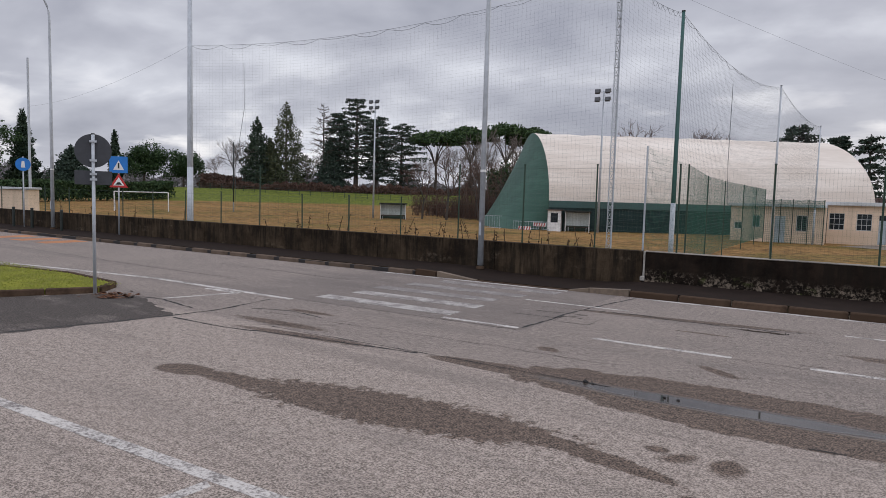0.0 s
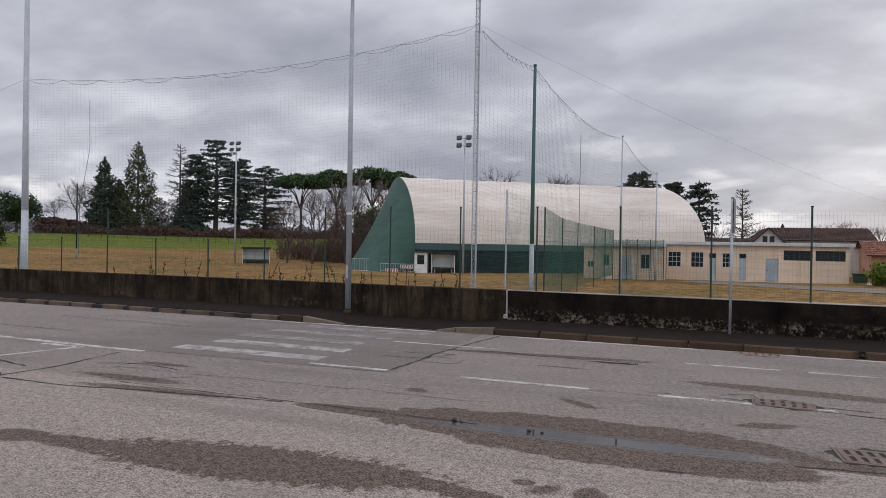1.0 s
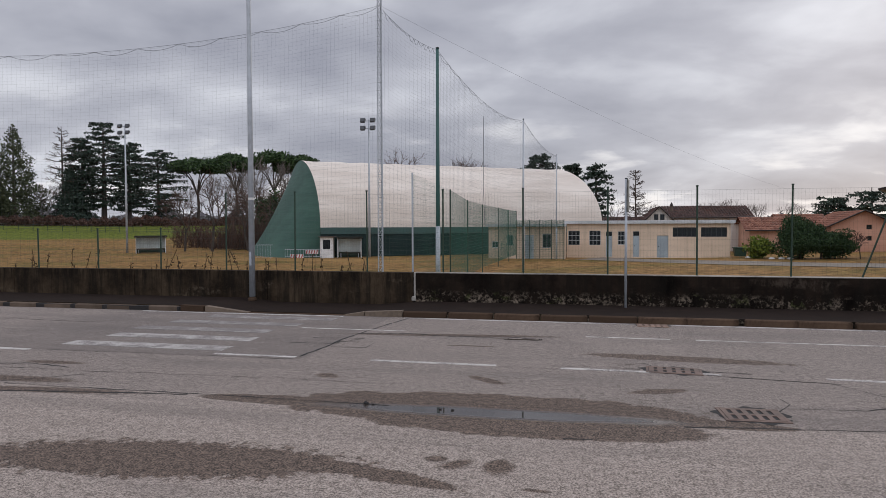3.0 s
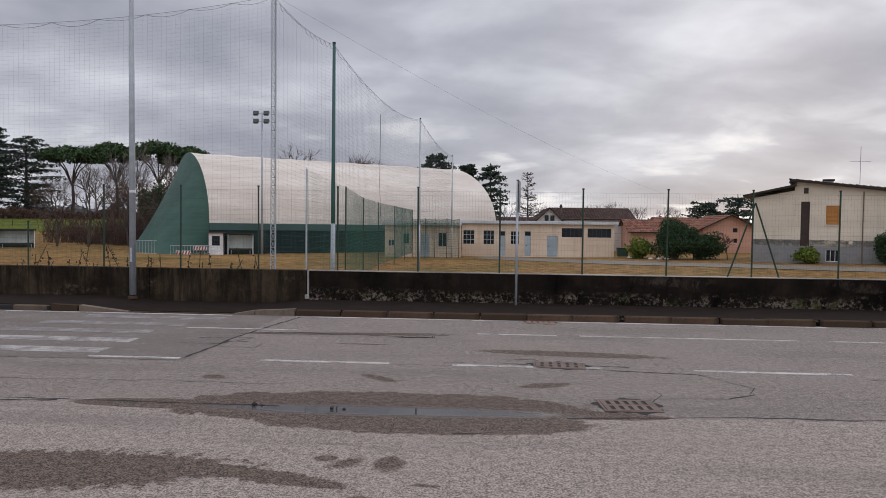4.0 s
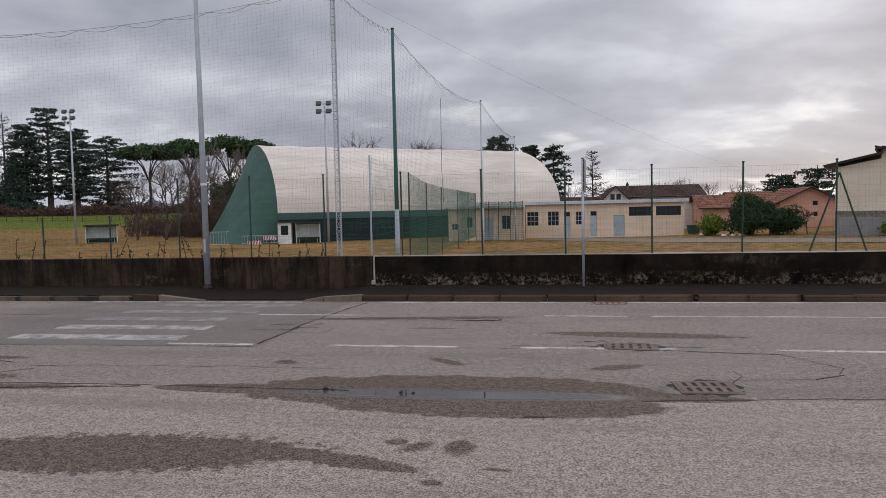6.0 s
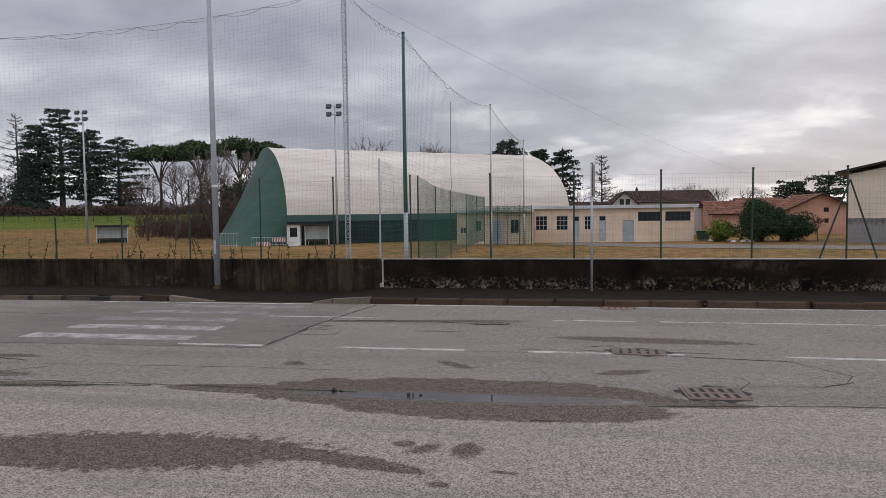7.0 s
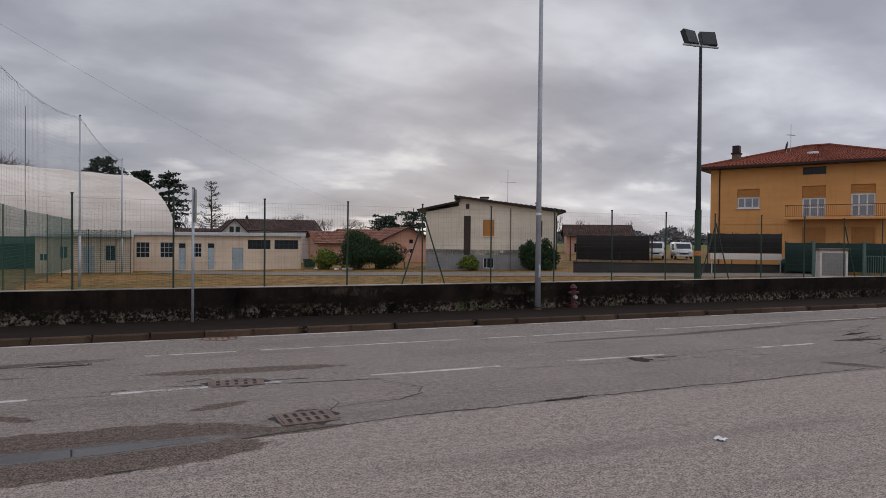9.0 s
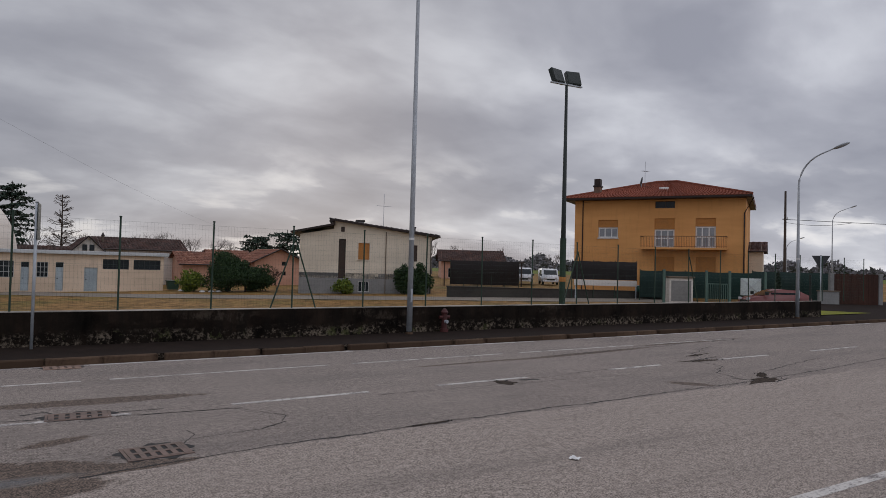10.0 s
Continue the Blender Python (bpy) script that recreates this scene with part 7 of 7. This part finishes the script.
for (ax, ay), (bx, by) in zip(corner, corner[1:] + corner[:1]):
    ln = math.hypot(bx - ax, by - ay)
    nk = max(1, round(ln / 1.0))
    for k in range(nk):
        u = k / nk
        st = part("kerb_stone", box(0, ln / nk - 0.02, -0.06, 0.06, -0.1, 0.115, 0.015), KERB, island)
        st.matrix_basis = pose(ax + (bx - ax) * u, ay + (by - ay) * u, 0, 0, 0, math.degrees(math.atan2(by - ay, bx - ax)))
g = np.random.default_rng(3)
blades = []
for k in range(16000):
    x, y = g.uniform(-19, -11.3), g.uniform(3.5, 8.0)
    if y < 5.6 + (x + 12.1) * 1.9 or y > 7.7 + 0.1 * (x + 12) * -1 or (x > -12.1 and y < 5.7 + (x + 12.1) * 1.75):
        continue
    blades.append((x, y, 0.12))
if blades:
    tagged(leaves("grass_blades", blades, (0.02, 0.02, 0.006), 0.014, GRASS, None, 2.0), "short green grass blades on the island", "grass", "", "stuff")
DEAD_LEAF = foliage("fallen_brown_leaves", (0.05, 0.02, 0.012), (0.16, 0.07, 0.03))
tagged(leaves("fallen_leaves", [(g.normal(-10.75, 0.22), g.normal(7.1, 0.16), 0.012) for k in range(160)], (0.05, 0.05, 0.004), 0.05, DEAD_LEAF, None, 0.15), "brown fallen leaves beside the sign post", "leaves", "", "stuff")


def drain(x, y, w, d, turn, label, material=RUST, cols=5):
    """A cast-iron gully grate: a frame, a slotted plate made of real openings, a dark sheet as the shade below."""
    t = thing("drain_grate", pose(x, y, 0, 0, 0, turn), label, "drain", "road drains")
    holes = []
    for r_ in range(2):
        for c in range(cols):
            cx, cy = -w / 2 + w * (c + 0.75) / (cols + 0.5), -d / 2 + d * (r_ + 0.5) / 2
            holes.append((cx - 0.024, cx + 0.024, cy - d * 0.18, cy + d * 0.18))
    bm = holed_wall(-w / 2, w / 2, -d / 2, d / 2, holes, 0.02)
    bm.transform(Matrix(((1, 0, 0, 0), (0, 0, 1, 0), (0, -1, 0, 0.012), (0, 0, 0, 1))))
    part("grate", bm, material, t, "slotted cast-iron plate")
    # no hollow is cut: a thin dark sheet gives the slots their shade
    part("pit_shade", box(-w / 2, w / 2, -d / 2, d / 2, 0.001, 0.004), CRACK, t, "dark sheet coloured as the shade below the slots")
    fr = bmesh.new()
    for a in (-1, 1):
        box(-w / 2 - 0.04, w / 2 + 0.04, a * (d / 2 + 0.02) - 0.015, a * (d / 2 + 0.02) + 0.015, -0.01, 0.010, 0, fr)
        box(a * (w / 2 + 0.02) - 0.015, a * (w / 2 + 0.02) + 0.015, -d / 2 - 0.004, d / 2 + 0.004, -0.01, 0.009, 0, fr)
    part("rim", fr, material, t, "rusty rim")
    rag = [(math.cos(q) * (w * (0.66 + 0.07 * math.sin(q * 7) + 0.05 * math.sin(q * 11 + 2))), math.sin(q) * (d * (0.74 + 0.10 * math.sin(q * 5 + 1) + 0.06 * math.sin(q * 13)))) for q in (2 * math.pi * k / 60 for k in range(60))]
    bm = bmesh.new()
    bm.faces.new([bm.verts.new((px, py, 0.0035)) for px, py in rag])
    part("mortar", bm, CRACK, t, "broken dark asphalt round the rim")
    return t


drain(2.64, 7.33, 0.56, 0.42, 3, "rusty cast-iron drain grate in broken asphalt")
drain(2.1, 9.42, 0.66, 0.34, -4, "rusty cast-iron drain grate beside the centre line")
drain(2.19, 13.66, 0.52, 0.32, 0, "pale rusty gully grate at the kerb", plain("pale_rusty_iron", (0.30, 0.20, 0.15), 0.85, 0.1, 25, 0.5), 4)


def crack(points, w, label="dark crack across the asphalt", wander=0.05, seed=1):
    """A thin dark seam that wanders along a line."""
    g = np.random.default_rng(seed)
    pts = []
    for a, b in zip(points, points[1:]):
        n = max(2, int(math.dist(a, b) / 0.12))
        for k in range(n):
            u = k / n
            pts.append((a[0] + (b[0] - a[0]) * u, a[1] + (b[1] - a[1]) * u))
    pts.append(points[-1])
    bm = bmesh.new()
    prev = None
    ox = oy = 0.0
    for i, (x, y) in enumerate(pts):
        ox, oy = 0.8 * ox + g.normal(0, wander * 0.35), 0.8 * oy + g.normal(0, wander * 0.35)
        d = Vector(pts[min(i + 1, len(pts) - 1)]) - Vector(pts[max(i - 1, 0)])
        s = Vector((-d.y, d.x)).normalized() * w * g.uniform(0.25, 1.2) / 2
        pair = [bm.verts.new((x + ox + s.x, y + oy + s.y, 0.0035)), bm.verts.new((x + ox - s.x, y + oy - s.y, 0.0035))]
        if prev:
            bm.faces.new((prev[0], prev[1], pair[1], pair[0]))
        prev = pair
    return tagged(finish("crack", bm, CRACK, None, label), "", "crack", "road cracks", "structure")


for i, (pts, w, wander) in enumerate((
        (((-2.9, 13.75), (-3.27, 11.42), (-3.42, 9.3)), 0.05, 0.03), (((-8.85, 4.2), (-8.54, 5.32), (-8.21, 6.5), (-8.1, 7.3), (-8.3, 8.74)), 0.06, 0.03),
        (((-8.1, 6.47), (-6.84, 6.47), (-5.3, 6.73), (-3.73, 6.92)), 0.05, 0.03), (((-6.4, 6.95), (-3.97, 6.94), (-3.2, 6.94), (-1.2, 6.93)), 0.03, 0.02),
        (((2.75, 9.15), (3.9, 9.05), (4.15, 8.75), (4.42, 8.3), (4.25, 8.05)), 0.022, 0.03), (((4.3, 8.0), (3.9, 7.75)), 0.016, 0.03),
        (((2.95, 7.5), (3.15, 7.85), (3.12, 8.1)), 0.018, 0.03), (((-9.0, 9.05), (-3.4, 9.12)), 0.018, 0.02), (((-0.3, 9.22), (0.6, 9.22)), 0.014, 0.02), (((6.1, 9.0), (12.0, 8.6)), 0.016, 0.05),
        (((1.9, 6.78), (2.5, 6.85), (3.7, 6.98), (5.7, 7.06), (8.0, 7.05), (12.0, 7.08), (16.0, 7.3), (26.0, 8.2)), 0.03, 0.04), (((5.75, 7.04), (6.1, 7.04)), 0.06, 0.02),
        (((-3.9, 11.0), (-3.3, 11.05), (-2.95, 11.1), (-3.35, 10.5), (-4.1, 10.45)), 0.03, 0.02), (((1.2, 9.5), (1.65, 9.42)), 0.03, 0.02), (((2.5, 9.45), (3.1, 9.4)), 0.025, 0.03),
        (((-7.4, 7.75), (-5.0, 7.85), (-3.0, 7.95), (-1.5, 7.9)), 0.014, 0.05), (((14.0, 9.35), (15.6, 9.6)), 0.06, 0.05), (((13.0, 7.5), (13.4, 6.8), (14.0, 7.0)), 0.05, 0.05), (((-14, 12.2), (-9, 11.9)), 0.03, 0.05), (((-24, 11.0), (-15, 10.4), (-11, 10.3)), 0.03, 0.05),
        (((0.72, 6.15), (1.0, 6.16)), 0.03, 0.01), (((0.45, 9.42), (0.75, 9.44)), 0.03, 0.02), (((9.0, 9.1), (9.4, 9.0)), 0.10, 0.02))):
    crack(pts, w, seed=30 + i, wander=wander)


def pothole(x, y, rx, ry, turn, seed, label="broken hole in the asphalt with a dark crumbled edge"):
    """A shallow ragged hole: a dark floor, crumbs round it."""
    g = np.random.default_rng(seed)
    ph = g.uniform(0, 6.28, 4)
    rim = [(math.cos(q) * rx * (1 + 0.22 * math.sin(3 * q + ph[0]) + 0.14 * math.sin(7 * q + ph[1]) + 0.08 * math.sin(13 * q + ph[2])),
            math.sin(q) * ry * (1 + 0.25 * math.sin(4 * q + ph[3]) + 0.14 * math.sin(9 * q + ph[0]))) for q in (2 * math.pi * k / 72 for k in range(72))]
    bm = bmesh.new()
    bm.faces.new([bm.verts.new((px, py, 0.004)) for px, py in rim])
    t = tagged(finish("pothole", bm, HOLE, None, label), "", "pothole", "potholes", "structure")
    t.matrix_basis = pose(x, y, 0, 0, 0, turn)
    crumbs = bmesh.new()
    for k in range(14):
        q, f = g.uniform(0, 6.28), g.uniform(0.5, 1.35)
        r_ = g.uniform(0.004, 0.014)
        bmesh.ops.create_icosphere(crumbs, subdivisions=1, radius=r_, matrix=Matrix.Translation((math.cos(q) * rx * f, math.sin(q) * ry * f, 0.004 + r_ * 0.4)))
    part("crumbs", crumbs, CRACK, t, "loose crumbs of asphalt")
    return t


def hole_stuff():
    m = Nodes("broken_asphalt", 0.97, spec=0.1).world_pos()
    f = m.noise(38, 6, 0.75)
    c = m.mix(m.span(f, 0.36, 0.62), (0.012, 0.010, 0.009), (0.10, 0.075, 0.058))
    return m.color(c).bump(f, 1.0, 0.03).mat


HOLE = hole_stuff()
for i, (x, y, rx, ry, turn) in enumerate(((13.35, 7.08, 0.55, 0.16, 10), (13.9, 7.45, 0.36, 0.10, 35), (14.6, 9.32, 0.55, 0.09, -8), (15.4, 10.0, 0.5, 0.06, 10), (8.62, 9.02, 0.16, 0.22, 20), (-0.22, 11.52, 0.36, 0.06, 0), (5.8, 7.05, 0.30, 0.04, 2))):
    pothole(x, y, rx, ry, turn, 300 + i)
for i, (pts, w, wander) in enumerate((
        (((-3.28, 10.73), (-2.65, 10.74), (-2.65, 10.24), (-3.24, 10.23), (-3.28, 10.73)), 0.025, 0.01), (((-3.29, 11.6), (-2.2, 11.75), (-1.0, 11.6), (0.4, 11.8)), 0.05, 0.06),
        (((13.0, 7.3), (13.3, 8.0), (14.2, 8.5), (14.4, 9.2)), 0.03, 0.08), (((14.2, 7.6), (15.8, 8.0), (18.0, 8.4)), 0.03, 0.08), (((14.7, 9.3), (15.6, 10.4), (17.5, 11.0)), 0.03, 0.08), (((12.0, 11.3), (15.5, 11.6), (20.1, 12.0)), 0.035, 0.08),
        (((1.45, 9.75), (1.75, 9.85), (1.85, 9.6)), 0.03, 0.03), (((2.5, 9.2), (3.3, 9.12), (4.04, 9.03)), 0.022, 0.02), (((-7.8, 7.85), (-7.2, 8.05), (-6.3, 7.9)), 0.04, 0.05), (((-6.75, 6.85), (-5.7, 7.6)), 0.02, 0.05),
        (((-11.0, 7.2), (-9.7, 7.45), (-8.5, 7.2)), 0.06, 0.05), (((9.3, 9.1), (10.98, 9.3), (13.0, 9.35)), 0.018, 0.03), (((4.3, 8.0), (3.9, 7.73), (2.95, 7.66)), 0.012, 0.03))):
    crack(pts, w, seed=400 + i, wander=wander)
lit = thing("litter", pose(6.36, 5.03, 0.004, 0, 0, 20), "crumpled white paper litter on the asphalt", "litter")
bm = bmesh.new()
bmesh.ops.create_grid(bm, x_segments=5, y_segments=4, size=0.055)
for v in bm.verts:
    v.co.z = random.uniform(0.0, 0.02)
part("paper", bm, WHITE, lit)
lumps = thing("asphalt_crumbs", pose(0, 0, 0), "dark crumbs of asphalt lying in the puddle", "debris", "", "stuff")
for x, y, s_ in ((-1.49, 6.93, 0.035), (-1.40, 6.92, 0.018), (-0.62, 6.88, 0.02), (-0.48, 6.87, 0.02)):
    bm = bmesh.new()
    bmesh.ops.create_icosphere(bm, subdivisions=1, radius=s_)
    for v in bm.verts:
        v.co *= random.uniform(0.7, 1.2)
        v.co.z *= 0.7
    p = part("crumb", bm, CRACK, lumps)
    p.matrix_basis = pose(x, y, s_ * 0.3)
bin_ = thing("waste_bin", pose(13.75, 64.0, ground_z(13.75, 64.0)), "dark green wheeled bin by the clubhouse", "bin")
part("body", prism([(0.08, 0.1), (0.92, 0.1), (1.05, 0.85), (-0.05, 0.85)], 0.7), GREEN_STEEL, bin_)
part("lid", box(-0.1, 1.1, -0.05, 0.75, 0.85, 0.93, 0.03), GREEN_STEEL, bin_)
stones = [(16.0, 60.6), (16.7, 60.4), (17.3, 60.2), (14.8, 63.4), (15.2, 63.3)]
for x, y in stones:
    b = thing("white_stone", pose(x, y, ground_z(x, y)), "pale stone at the edge of the shrubs", "stone", "pale stones")
    bm = bmesh.new()
    bmesh.ops.create_icosphere(bm, subdivisions=2, radius=0.28)
    for v in bm.verts:
        v.co *= random.uniform(0.85, 1.1)
        v.co.z *= 0.55
    part("rock", bm, WHITE, b)
